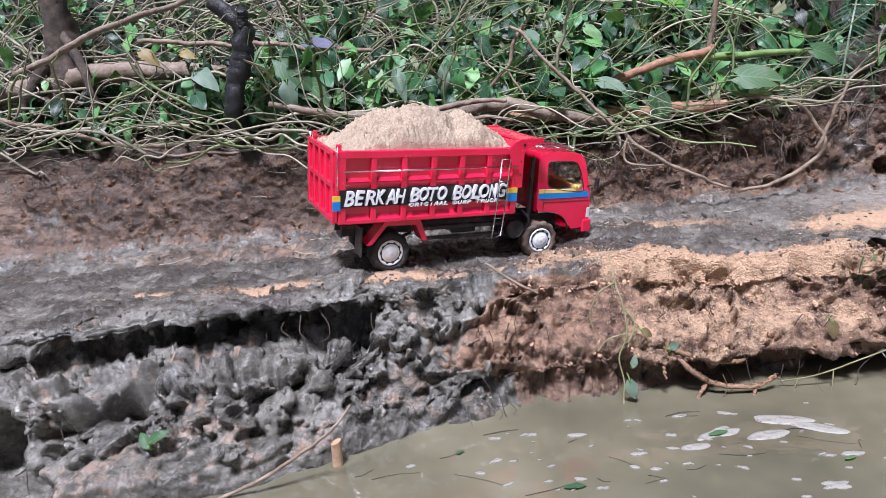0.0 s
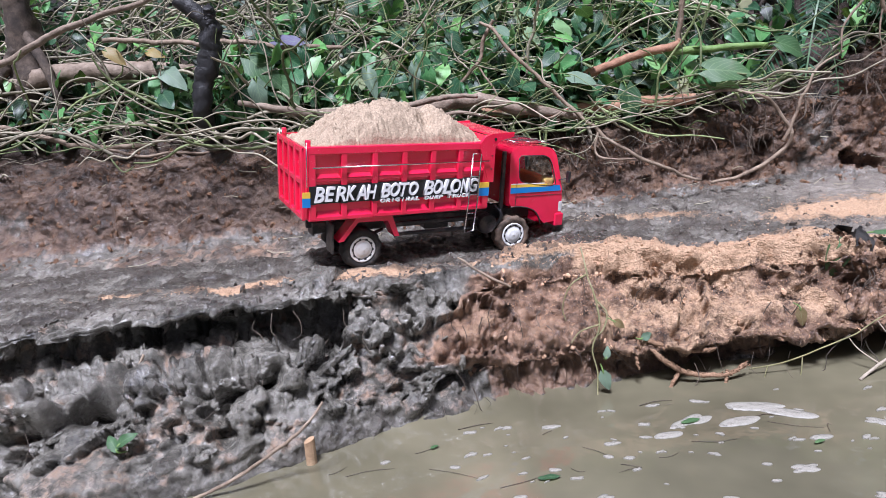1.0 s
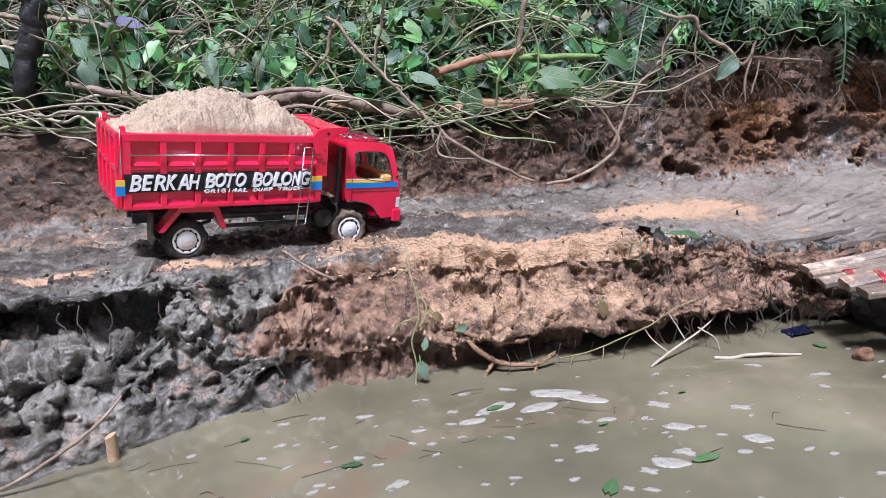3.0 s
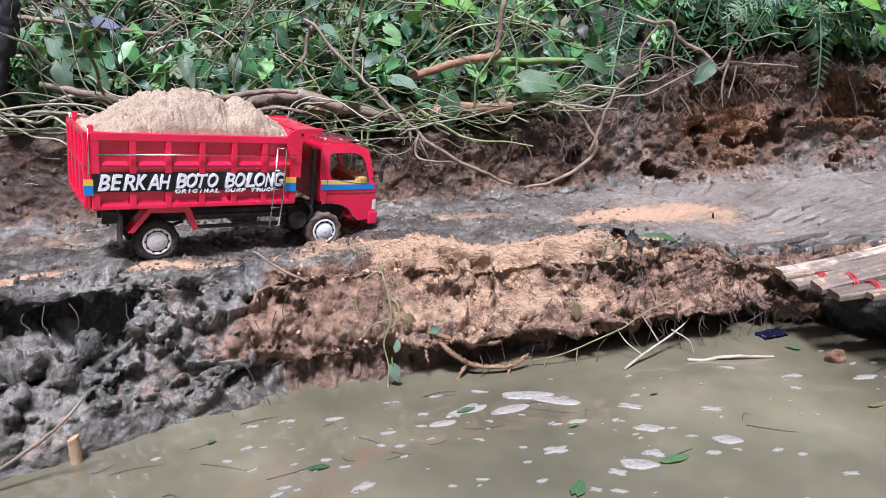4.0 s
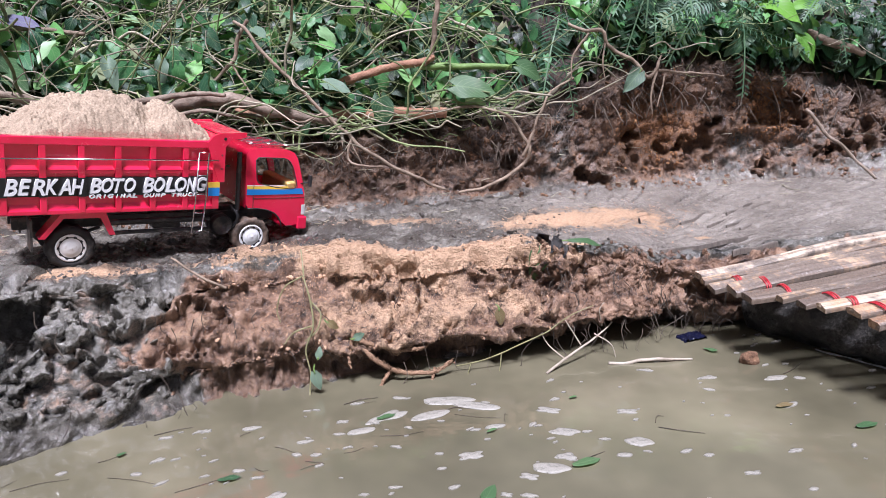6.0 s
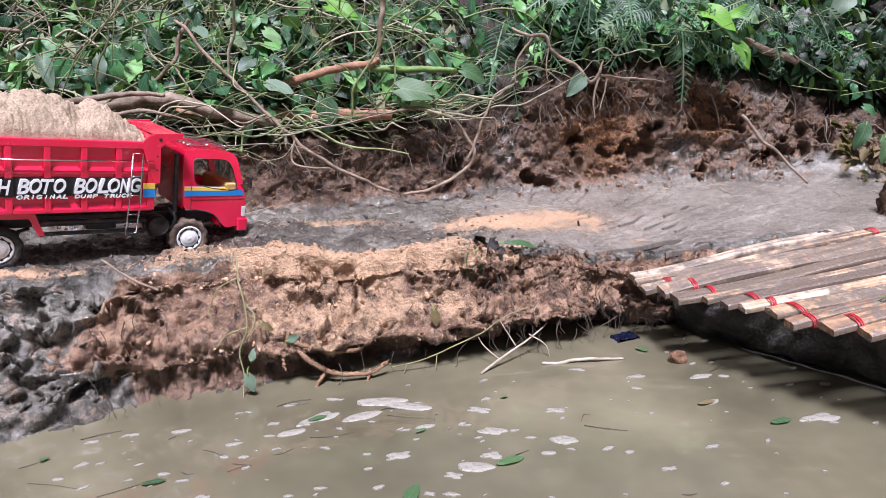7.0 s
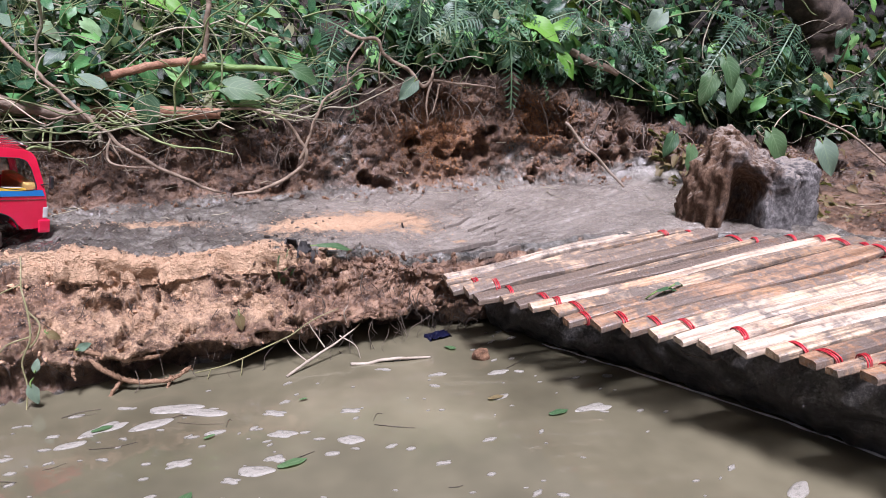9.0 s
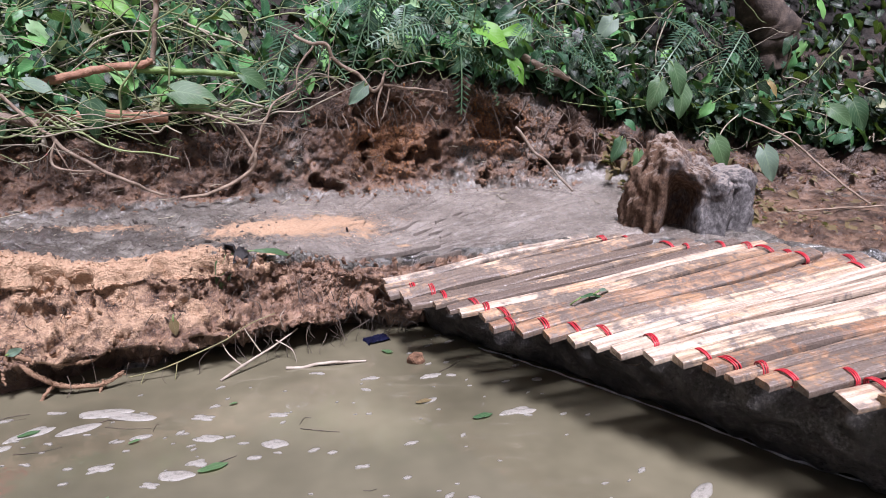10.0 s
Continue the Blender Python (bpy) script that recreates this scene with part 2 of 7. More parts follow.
FERN = make_leaf("feathery_leaf", ((0.0, (0.03, 0.085, 0.05)), (1.0, (0.1, 0.19, 0.115))))


def make_bark(name, dark, body, light, rough=0.75, wet=False, scale=30.0, per_island=False):
    m, n, l, b = material(name, rough)
    c = coords(n)
    f1 = add_noise(n, l, c, scale, 8, 0.7)
    f2 = add_noise(n, l, c, scale * 5, 5, 0.7)
    col = ramp(n, l, f1, ((0.25, dark), (0.5, body), (0.75, light)))
    if per_island:
        col = mix(n, l, calc(n, l, "MULTIPLY", island(n), 0.7), col, tuple(0.2 * v for v in body))
    col = mix(n, l, calc(n, l, "MULTIPLY", f2, 0.4), col, dark)
    l.new(col, b.inputs["Base Color"])
    if wet:
        l.new(ramp(n, l, f1, ((0.3, (rough * 0.5,) * 3), (0.7, (rough,) * 3))), b.inputs["Roughness"])
    bump(n, l, b, calc(n, l, "ADD", f1, calc(n, l, "MULTIPLY", f2, 0.4)), 0.8, 0.006)
    return m


DARK_BARK = make_bark("dark_rough_bark", (0.012, 0.009, 0.007), (0.07, 0.05, 0.036), (0.2, 0.15, 0.11), 0.85, False, 24)
BARK = make_bark("grey_brown_bark", (0.07, 0.05, 0.035), (0.24, 0.18, 0.13), (0.42, 0.34, 0.27))
ROOT = make_bark("dry_root", (0.08, 0.055, 0.036), (0.27, 0.2, 0.14), (0.46, 0.37, 0.27))
VINES = make_bark("tangled_vine", (0.14, 0.12, 0.08), (0.46, 0.41, 0.29), (0.66, 0.61, 0.46), per_island=True)
VINE_GREEN = make_bark("pale_olive_vine", (0.1, 0.13, 0.04), (0.27, 0.33, 0.13), (0.5, 0.53, 0.29), 0.6, per_island=True)
STEM = make_bark("green_stem", (0.06, 0.11, 0.02), (0.15, 0.25, 0.06), (0.25, 0.34, 0.12), 0.5)
REDWOOD = make_bark("stripped_reddish_wood", (0.12, 0.055, 0.03), (0.33, 0.17, 0.1), (0.5, 0.32, 0.2))
CHARRED = make_bark("charred_wood", (0.006, 0.006, 0.007), (0.018, 0.017, 0.018), (0.05, 0.047, 0.045), 0.5)


def make_log():
    """Wet black bark, grainy, its small highlights put into the colour as pale grey flecks."""
    m, n, l, b = material("wet_black_log_bark", 0.5, 0, 0.4)
    c = coords(n)
    f1 = add_noise(n, l, c, 30, 8, 0.75)
    f2 = add_noise(n, l, c, 150, 5, 0.75)
    f3 = add_noise(n, l, c, 7, 4, 0.6)
    col = ramp(n, l, f1, ((0.3, (0.004, 0.004, 0.004)), (0.5, (0.036, 0.031, 0.027)), (0.75, (0.14, 0.122, 0.105))))
    glint_fleck = calc(n, l, "ADD", calc(n, l, "MULTIPLY", f2, 0.75), calc(n, l, "MULTIPLY", f3, 0.35))
    col = mix(n, l, ramp(n, l, glint_fleck, ((0.56, (0, 0, 0)), (0.66, (0.9,) * 3))), col, (0.17, 0.155, 0.14))
    l.new(col, b.inputs["Base Color"])
    l.new(ramp(n, l, f2, ((0.35, (0.22,) * 3), (0.6, (0.6,) * 3))), b.inputs["Roughness"])
    b.inputs["Coat Weight"].default_value = 0.6
    b.inputs["Coat Roughness"].default_value = 0.3
    bump(n, l, b, calc(n, l, "ADD", f1, calc(n, l, "MULTIPLY", f2, 0.7)), 1.0, 0.014)
    return m


LOG_BARK = make_log()
WETLOG = make_bark("wet_black_log", (0.004, 0.003, 0.003), (0.012, 0.01, 0.009), (0.06, 0.054, 0.047), 0.7, True, 55)


def make_stump_wood():
    """Weathered wood: rusty brown sides, grey-blue flutes and paler patches on the upturned faces."""
    m, n, l, b = material("weathered_stump_wood", 0.9, 0, 0.15)
    c = coords(n)
    f1 = add_noise(n, l, c, 9, 6, 0.7)
    f2 = add_noise(n, l, c, 75, 9, 0.75, (1, 1, 0.7))
    f3 = add_noise(n, l, c, 260, 4, 0.75)
    along = n.new("ShaderNodeSeparateXYZ")
    l.new(c, along.inputs[0])
    f1 = calc(n, l, "ADD", calc(n, l, "MULTIPLY", f1, 0.7), calc(n, l, "ADD", 0.15, calc(n, l, "MULTIPLY", along.outputs[0], 1.1)))
    rust = ramp(n, l, f2, ((0.3, (0.03, 0.019, 0.013)), (0.5, (0.2, 0.122, 0.078)), (0.7, (0.48, 0.33, 0.22))))
    ash = ramp(n, l, f2, ((0.3, (0.03, 0.029, 0.028)), (0.5, (0.18, 0.17, 0.165)), (0.7, (0.48, 0.455, 0.43))))
    col = mix(n, l, ramp(n, l, f1, ((0.44, (0, 0, 0)), (0.56, (1, 1, 1)))), rust, ash)
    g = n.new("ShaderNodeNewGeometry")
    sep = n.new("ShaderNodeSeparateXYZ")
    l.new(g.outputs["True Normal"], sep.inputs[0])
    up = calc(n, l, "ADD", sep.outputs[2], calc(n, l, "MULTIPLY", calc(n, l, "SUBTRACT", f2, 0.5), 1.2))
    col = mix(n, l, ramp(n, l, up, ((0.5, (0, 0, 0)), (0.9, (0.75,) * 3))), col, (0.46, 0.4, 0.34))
    col = mix(n, l, calc(n, l, "MULTIPLY", f3, 0.45), col, (0.03, 0.022, 0.018))
    l.new(col, b.inputs["Base Color"])
    bump(n, l, b, calc(n, l, "ADD", f2, calc(n, l, "MULTIPLY", f3, 0.6)), 0.9, 0.009)
    return m


STUMP = make_stump_wood()
CLOD = make_bark("crumbled_red_soil", (0.03, 0.016, 0.009), (0.18, 0.094, 0.05), (0.4, 0.235, 0.13), 0.9, False, 60)
SOIL_CLOD = make_bark("wet_brown_clod", (0.018, 0.01, 0.006), (0.14, 0.076, 0.042), (0.36, 0.22, 0.125), 0.7, True, 38)
OCHRE_CLOD = make_bark("crumbled_ochre_soil", (0.07, 0.03, 0.013), (0.34, 0.165, 0.07), (0.6, 0.34, 0.16), 0.95, False, 60)
BANK_VINE = make_bark("sandy_olive_vine", (0.09, 0.075, 0.035), (0.25, 0.24, 0.11), (0.48, 0.4, 0.27), 0.85)
CLOD_GREY = make_bark("wet_grey_mud_lump", (0.02, 0.016, 0.013), (0.09, 0.075, 0.062), (0.22, 0.19, 0.16), 0.4, True, 40)


def make_slat(name, mud_from):
    """Split palm wood: cream bark here, orange-brown grain there, smeared with mud; each slat its own tone."""
    m, n, l, b = material(name, 0.42)
    c = coords(n)
    r = object_random(n)
    off = n.new("ShaderNodeCombineXYZ")
    for k in range(3):
        l.new(calc(n, l, "MULTIPLY", r, 13.0 + 7 * k), off.inputs[k])
    add = n.new("ShaderNodeVectorMath")
    l.new(c, add.inputs[0])
    l.new(off.outputs[0], add.inputs[1])
    v = add.outputs[0]
    grain = add_noise(n, l, v, 90, 7, 0.7, (0.035, 1, 1))
    patch = add_noise(n, l, v, 9, 6, 0.7, (0.5, 1, 1))
    speck = add_noise(n, l, v, 70, 5, 0.7)
    body = ramp(n, l, grain, ((0.25, (0.13, 0.065, 0.04)), (0.5, (0.34, 0.19, 0.115)), (0.75, (0.52, 0.35, 0.22))))
    tone = ramp(n, l, r, ((0.0, (0.24, 0.12, 0.065)), (0.2, (0.6, 0.39, 0.2)), (0.4, (0.38, 0.22, 0.13)), (0.6, (0.74, 0.59, 0.41)), (0.8, (0.52, 0.3, 0.15)), (1.0, (0.8, 0.68, 0.52))))
    body = mix(n, l, 0.72, body, tone)
    bark = calc(n, l, "ADD", calc(n, l, "MULTIPLY", patch, 0.7), calc(n, l, "MULTIPLY", r, 0.42))
    col = mix(n, l, ramp(n, l, bark, ((0.62, (0, 0, 0)), (0.7, (0.75,) * 3))), body, (0.6, 0.5, 0.39))
    col = mix(n, l, ramp(n, l, grain, ((0.38, (0.7,) * 3), (0.55, (0, 0, 0)))), col, (0.13, 0.068, 0.036))
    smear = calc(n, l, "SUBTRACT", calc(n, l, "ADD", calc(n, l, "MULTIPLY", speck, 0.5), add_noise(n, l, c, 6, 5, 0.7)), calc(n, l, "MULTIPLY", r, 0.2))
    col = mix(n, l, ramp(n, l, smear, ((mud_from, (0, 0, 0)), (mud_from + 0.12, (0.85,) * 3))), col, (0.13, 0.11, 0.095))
    l.new(col, b.inputs["Base Color"])
    l.new(ramp(n, l, speck, ((0.3, (0.1,) * 3), (0.7, (0.42,) * 3))), b.inputs["Roughness"])
    bump(n, l, b, calc(n, l, "ADD", calc(n, l, "MULTIPLY", grain, 1.6), calc(n, l, "MULTIPLY", speck, 0.4)), 0.6, 0.004)
    return m


SLAT = make_slat("split_palm_slat", 0.6)
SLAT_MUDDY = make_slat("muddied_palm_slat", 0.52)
CORD = plain("red_plastic_cord", (0.6, 0.03, 0.045), 0.5, 0, 0.25, 90, 0.0, (0.2, 0.1, 0.08), 0.3)
FOAM = plain("whitish_water_foam", (0.37, 0.35, 0.3), 0.4, 0, 0.3, 60, 0.001, (0.2, 0.185, 0.15), 0.3)
STICK_WOOD = make_bark("driftwood_stick", (0.2, 0.16, 0.12), (0.42, 0.36, 0.28), (0.6, 0.54, 0.45))
BAMBOO_END = make_bark("cut_wood_peg", (0.25, 0.15, 0.08), (0.5, 0.34, 0.2), (0.65, 0.48, 0.3))
LEAF_YELLOW = make_leaf("yellowed_leaf", ((0.0, (0.28, 0.2, 0.06)), (1.0, (0.24, 0.17, 0.09))), False)
LEAF_PURPLE = make_leaf("bruised_purple_leaf", ((0.0, (0.13, 0.12, 0.2)), (1.0, (0.15, 0.14, 0.22))), False)
TWIG_DARK = make_bark("waterlogged_twig", (0.02, 0.015, 0.01), (0.07, 0.052, 0.036), (0.17, 0.13, 0.09), 0.5)
ROOTLET = make_bark("muddy_rootlet", (0.03, 0.022, 0.016), (0.11, 0.083, 0.06), (0.24, 0.19, 0.14), 0.7, per_island=True)
WALL_ROOT = make_bark("dusty_rootlet", (0.05, 0.036, 0.026), (0.2, 0.15, 0.11), (0.42, 0.34, 0.26), 0.7, per_island=True)
ROOT_SANDY = make_sand("sand_crusted_root", (0.12, 0.07, 0.04), (0.25, 0.155, 0.095), (0.44, 0.29, 0.19))
PRESSED = make_bark("mud_smeared_slat", (0.09, 0.075, 0.062), (0.2, 0.17, 0.142), (0.34, 0.29, 0.245), 0.5)


def fray(m):
    """Lets the water show through holes and at the frayed edge of a film of foam."""
    n, l = m.node_tree.nodes, m.node_tree.links
    hole = ramp(n, l, add_noise(n, l, coords(n, "Object"), 1.6, 5, 0.7), ((0.34, (0.4,) * 3), (0.5, (0.92,) * 3)))
    clear = n.new("ShaderNodeBsdfTransparent")
    mx = n.new("ShaderNodeMixShader")
    l.new(hole, mx.inputs[0])
    l.new(clear.outputs[0], mx.inputs[1])
    l.new(n["Principled BSDF"].outputs[0], mx.inputs[2])
    l.new(mx.outputs[0], n["Material Output"].inputs["Surface"])


fray(FOAM)
SCUM = plain("whitish_scum", (0.6, 0.58, 0.53), 0.4, 0, 0.2, 80)
FAR_GREEN = make_bark("sky_blocker_green", (0.008, 0.016, 0.006), (0.03, 0.055, 0.02), (0.08, 0.12, 0.04), 0.8, False, 2.0)


# ---- building helpers ----
def mesh_from(name, verts, faces, mat, smooth=True):
    me = bpy.data.meshes.new(name)
    me.from_pydata(verts, [], faces)
    me.materials.append(mat)
    if smooth:
        me.polygons.foreach_set("use_smooth", [True] * len(me.polygons))
    return me


def part(name, bm, mat, parent=None, label="", smooth=False):
    """Links a bmesh (or a finished mesh) as one object under a thing or a part."""
    if isinstance(bm, bmesh.types.BMesh):
        me = bpy.data.meshes.new(name)
        bmesh.ops.recalc_face_normals(bm, faces=bm.faces)
        bm.to_mesh(me)
        bm.free()
        me.materials.append(mat)
        if smooth:
            me.polygons.foreach_set("use_smooth", [True] * len(me.polygons))
    else:
        me = bm
    ob = new(name, me)
    ob.parent = parent
    if label:
        ob["label"] = label
    return ob


def curve_through(points, steps):
    """Catmull-Rom through the points; gives steps + 1 places."""
    p = np.array(points, float)
    p = np.vstack([2 * p[0] - p[1], p, 2 * p[-1] - p[-2]])
    out = []
    spans = len(p) - 3
    for k in range(steps + 1):
        s = k / steps * spans
        i = min(int(s), spans - 1)
        f = s - i
        a, b, c, d = p[i], p[i + 1], p[i + 2], p[i + 3]
        out.append(0.5 * (2 * b + (c - a) * f + (2 * a - 5 * b + 4 * c - d) * f * f + (3 * b - a - 3 * c + d) * f ** 3))
    return np.array(out)


def loft(rows_of_lines, us, vs):
    """Catmull-Rom surface values: rows_of_lines[v][u] are control points, us and vs index positions."""
    def weights(s, count):
        i = min(max(int(s), 0), count - 2)
        f = s - i
        w = {}
        for k, v in zip((i - 1, i, i + 1, i + 2), ((-f + 2 * f * f - f ** 3) / 2, (2 - 5 * f * f + 3 * f ** 3) / 2, (f + 4 * f * f - 3 * f ** 3) / 2, (-f * f + f ** 3) / 2)):
            k = min(max(k, 0), count - 1)
            w[k] = w.get(k, 0) + v
        return w
    grid = np.array(rows_of_lines, float)
    wu = np.zeros((len(us), grid.shape[1]))
    for a, s in enumerate(us):
        for k, v in weights(s, grid.shape[1]).items():
            wu[a, k] = v
    wv = np.zeros((len(vs), grid.shape[0]))
    for a, s in enumerate(vs):
        for k, v in weights(s, grid.shape[0]).items():
            wv[a, k] = v
    return np.einsum("vr,rcd,uc->vud", wv, grid, wu)


def soft(x, a, b):
    t = np.clip((np.asarray(x, float) - a) / (b - a), 0, 1)
    return t * t * (3 - 2 * t)


# where the truck stands: nose away from the pond and dipping into the churned track
TRUCK_POSE = pose(-0.2154, 1.156, 0.2538, 5.16, 7.88, 30.6) @ Matrix.Scale(0.985, 4)
WHEEL_BASE, WHEEL_OUT, WHEEL_R = 0.397, 0.072, 0.047

# ---- the ground: pond bed, bank, track, cut wall and hillside in one sheet ----
FOOT = [(-2.6, 0.35), (-1.5, 0.5), (-0.85, 0.58), (-0.56, 0.62), (-0.33, 0.69), (-0.16, 0.79), (0.02, 0.84), (0.25, 0.878), (0.5, 0.905), (0.8, 0.935), (1.06, 0.965), (1.24, 1.02), (1.62, 0.82), (1.95, 0.42), (2.45, -0.2), (3.2, -1.0)]
LIP = [(-2.6, 0.6, 0.3), (-1.5, 0.72, 0.28), (-0.9, 0.77, 0.265), (-0.62, 0.87, 0.258), (-0.37, 0.93, 0.25), (-0.16, 0.97, 0.245), (0.05, 1.02, 0.235), (0.25, 1.05, 0.23), (0.5, 1.05, 0.215), (0.77, 1.04, 0.212), (1.0, 1.05, 0.205), (1.2, 1.07, 0.158), (1.66, 1.0, 0.2), (2.05, 0.75, 0.235), (2.6, 0.2, 0.26), (3.3, -0.8, 0.2)]
WALL_FOOT = [(-2.8, 1.25, 0.3), (-1.7, 1.34, 0.27), (-1.15, 1.4, 0.255), (-0.75, 1.44, 0.25), (-0.4, 1.46, 0.245), (-0.1, 1.48, 0.24), (0.15, 1.52, 0.24), (0.4, 1.55, 0.235), (0.7, 1.62, 0.225), (1.0, 1.66, 0.22), (1.3, 1.66, 0.22), (1.56, 1.65, 0.225), (1.86, 1.58, 0.24), (2.2, 1.4, 0.25), (2.8, 1.0, 0.27), (3.7, 0.3, 0.28)]
WALL_TOP = [(-2.9, 1.62, 0.6), (-1.75, 1.66, 0.57), (-1.15, 1.67, 0.55), (-0.75, 1.65, 0.54), (-0.4, 1.65, 0.51), (-0.1, 1.67, 0.46), (0.15, 1.68, 0.44), (0.4, 1.69, 0.44), (0.7, 1.76, 0.44), (1.02, 1.78, 0.47), (1.33, 1.77, 0.60), (1.58, 1.76, 0.62), (1.95, 1.72, 0.56), (2.45, 1.55, 0.42), (3.1, 1.15, 0.40), (4.0, 0.4, 0.5)]
# how deep the bank is hollowed under its lip
HOLLOW = [0.03, 0.03, 0.035, 0.07, 0.13, 0.025, 0.008, 0.01, 0.015, 0.01, 0.01, 0.0, 0.0, 0.0, 0.0, 0.0]


def ground_rows():
    rows = [[] for _ in range(15)]
    for k, ((fx, fy), (lx, ly, lz), b, t, hollow) in enumerate(zip(FOOT, LIP, WALL_FOOT, WALL_TOP, HOLLOW)):
        # the water has eaten in under the end of the bank
        eaten = {6: 0.02, 7: 0.05, 8: 0.09, 9: 0.12, 10: 0.13, 11: 0.06}.get(k, 0.0)
        f, li = np.array((fx, fy, 0.0)), np.array((lx, ly, lz))
        b, t = np.array(b), np.array(t)
        out = np.array((b[0] - fx, b[1] - fy, 0.0))
        out /= np.linalg.norm(out)
        up = np.array((0, 0, 1.0))
        face = (li - f) * (1, 1, 0)
        rows[0].append(f - out * 0.5 - up * 0.25)
        rows[1].append(f - out * 0.06 - up * 0.06)
        rows[2].append(f + up * 0.012 + out * (0.004 + eaten))
        h = min(1.0, hollow / 0.16)
        rows[3].append(f - out * min(eaten, 0.075) * 0.35 + face * (0.32 - 0.16 * h) + up * lz * (0.33 + 0.08 * h))
        rows[4].append(f + face * (0.62 - 0.18 * h) + up * lz * (0.64 + 0.09 * h))
        s = max(0.0, 1 - hollow / 0.05)
        rows[5].append(f + face * (0.95 - 0.17 * s) + out * hollow * 0.6 + up * lz * (0.8 - 0.05 * h + 0.02 * s))
        rows[6].append(li - face * 0.1 * s - out * hollow * 0.1 - up * (0.03 - 0.012 * s))
        rows[7].append(li + out * (0.03 * s - 0.012 * (1 - s) - hollow * 0.16) - up * 0.008 * (1 - s))
        rows[8].append(li + out * (0.03 + 0.05 * s) + up * 0.004)
        rows[9].append(li + (b - li) * 0.5 - up * 0.008)
        rows[10].append(b)
        rows[11].append(b + (t - b) * 0.45 + up * 0.03)
        rows[12].append(t)
        rows[13].append(t + out * 0.55 + up * 0.42)
        rows[14].append(t + out * 2.2 + up * 1.5)
    return rows


def build_ground():
    us = np.concatenate([np.linspace(0, 1.6, 24)[:-1], np.linspace(1.6, 11.4, 620)[:-1], np.linspace(11.4, 13.6, 260)[:-1], np.linspace(13.6, 15, 70)])
    vs = np.concatenate([np.linspace(0, 1, 4)[:-1], np.linspace(1, 7.6, 150)[:-1], np.linspace(7.6, 10, 120)[:-1], np.linspace(10, 12.2, 80)[:-1], np.linspace(12.2, 14, 26)])
    g = loft(ground_rows(), us, vs)
    du = np.gradient(g, axis=1)
    dv = np.gradient(g, axis=0)
    nrm = np.cross(du, dv)
    nrm /= np.linalg.norm(nrm, axis=2, keepdims=True) + 1e-9
    x, y, z = g[..., 0], g[..., 1], g[..., 2]
    vv = np.broadcast_to(vs[:, None], x.shape)
    face = soft(vv, 1.5, 2.2) * (1 - soft(vv, 6.2, 7.2))
    lip = np.exp(-((vv - 7.1) / 0.6) ** 2)
    wall = soft(vv, 9.7, 10.4) * (1 - soft(vv, 12.6, 13.4))
    road = soft(vv, 7.2, 8.0) * (1 - soft(vv, 9.8, 10.3))
    # a smooth ramp of mud between the cut wall and the stump
    ramped = np.exp(-((x - 2.1) / 0.11) ** 4) * (1 - soft(vv, 10.2, 10.7)) * soft(vv, 8.6, 9.4)
    wall = wall * (1 - 0.8 * ramped)
    big, mid, fine, clod, runs, layer, block, boss, knob = (np.zeros(x.shape) for _ in range(9))
    flat = g.reshape(-1, 3)
    need = ((face + wall + road) > 0.01).ravel()
    bigf, midf, finef, clodf, runsf, layerf, blockf, bossf, knobf = (a.ravel() for a in (big, mid, fine, clod, runs, layer, block, boss, knob))
    for k in np.nonzero(need)[0]:
        p = Vector(flat[k])
        bigf[k] = noise.fractal(p * 7, 0.9, 2.1, 3)
        midf[k] = noise.fractal(p * 17 + Vector((3, 1, 7)), 0.8, 2.1, 3)
        finef[k] = noise.fractal(p * 48, 0.7, 2.2, 3)
        runsf[k] = noise.fractal(Vector((p.x * 26, p.y * 26, p.z * 9)), 0.8, 2.1, 3)
        layerf[k] = noise.fractal(Vector((p.x * 14 + midf[k] * 0.8, p.y * 14, p.z * 34 + bigf[k] * 1.5)), 0.7, 2.2, 4)
        d, near = noise.voronoi(Vector((p.x * 11, p.y * 11, p.z * 13)) + Vector((midf[k], bigf[k], finef[k] * 0.4)) * 0.6)
        clodf[k] = d[1] - d[0]
        # each broken block has its own step and its own slant
        c = Vector(near[0])
        slant = noise.noise_vector(c * 3.7)
        blockf[k] = noise.noise(c * 5.1) + 1.1 * slant.dot(Vector((p.x * 11, p.y * 11, p.z * 13)) - c)
        # smooth slumped lumps of two sizes, each swelling by its own amount
        for scale, out, warp in ((9.0, bossf, 0.45), (26.0, knobf, 0.5)):
            q = p * scale + Vector((bigf[k] + 0.2 * midf[k], 0.4 * midf[k], bigf[k])) * warp
            d, near = noise.voronoi(q)
            out[k] = math.sqrt(max(0.0, 1 - (d[0] / 0.8) ** 2)) * (0.55 + 0.9 * noise.noise(Vector(near[0]) * 3.3))
    grey = 1 - soft(x, -0.02, 0.16)                       # the wet grey part of the bank
    red = face * soft(x + 0.12 * big, -0.06, 0.12) * 0.95
    red = np.maximum(red, face * 0.42 * soft(mid + big, 0.1, 0.45))
    red = np.maximum(red, wall * (0.66 + 0.35 * big + 0.2 * (1 - soft(x, 0.8, 1.1)) - 0.12 * (1 - soft(x, -0.5, 0.0)) + 0.3 * np.exp(-((x - 1.42) / 0.14) ** 2)))
    red = np.maximum(red, road * soft(y + 0.06 * big + 0.1 * x, 1.16, 1.3) * (1 - soft(x + 0.1 * mid, -0.5, -0.15)) * 0.5)
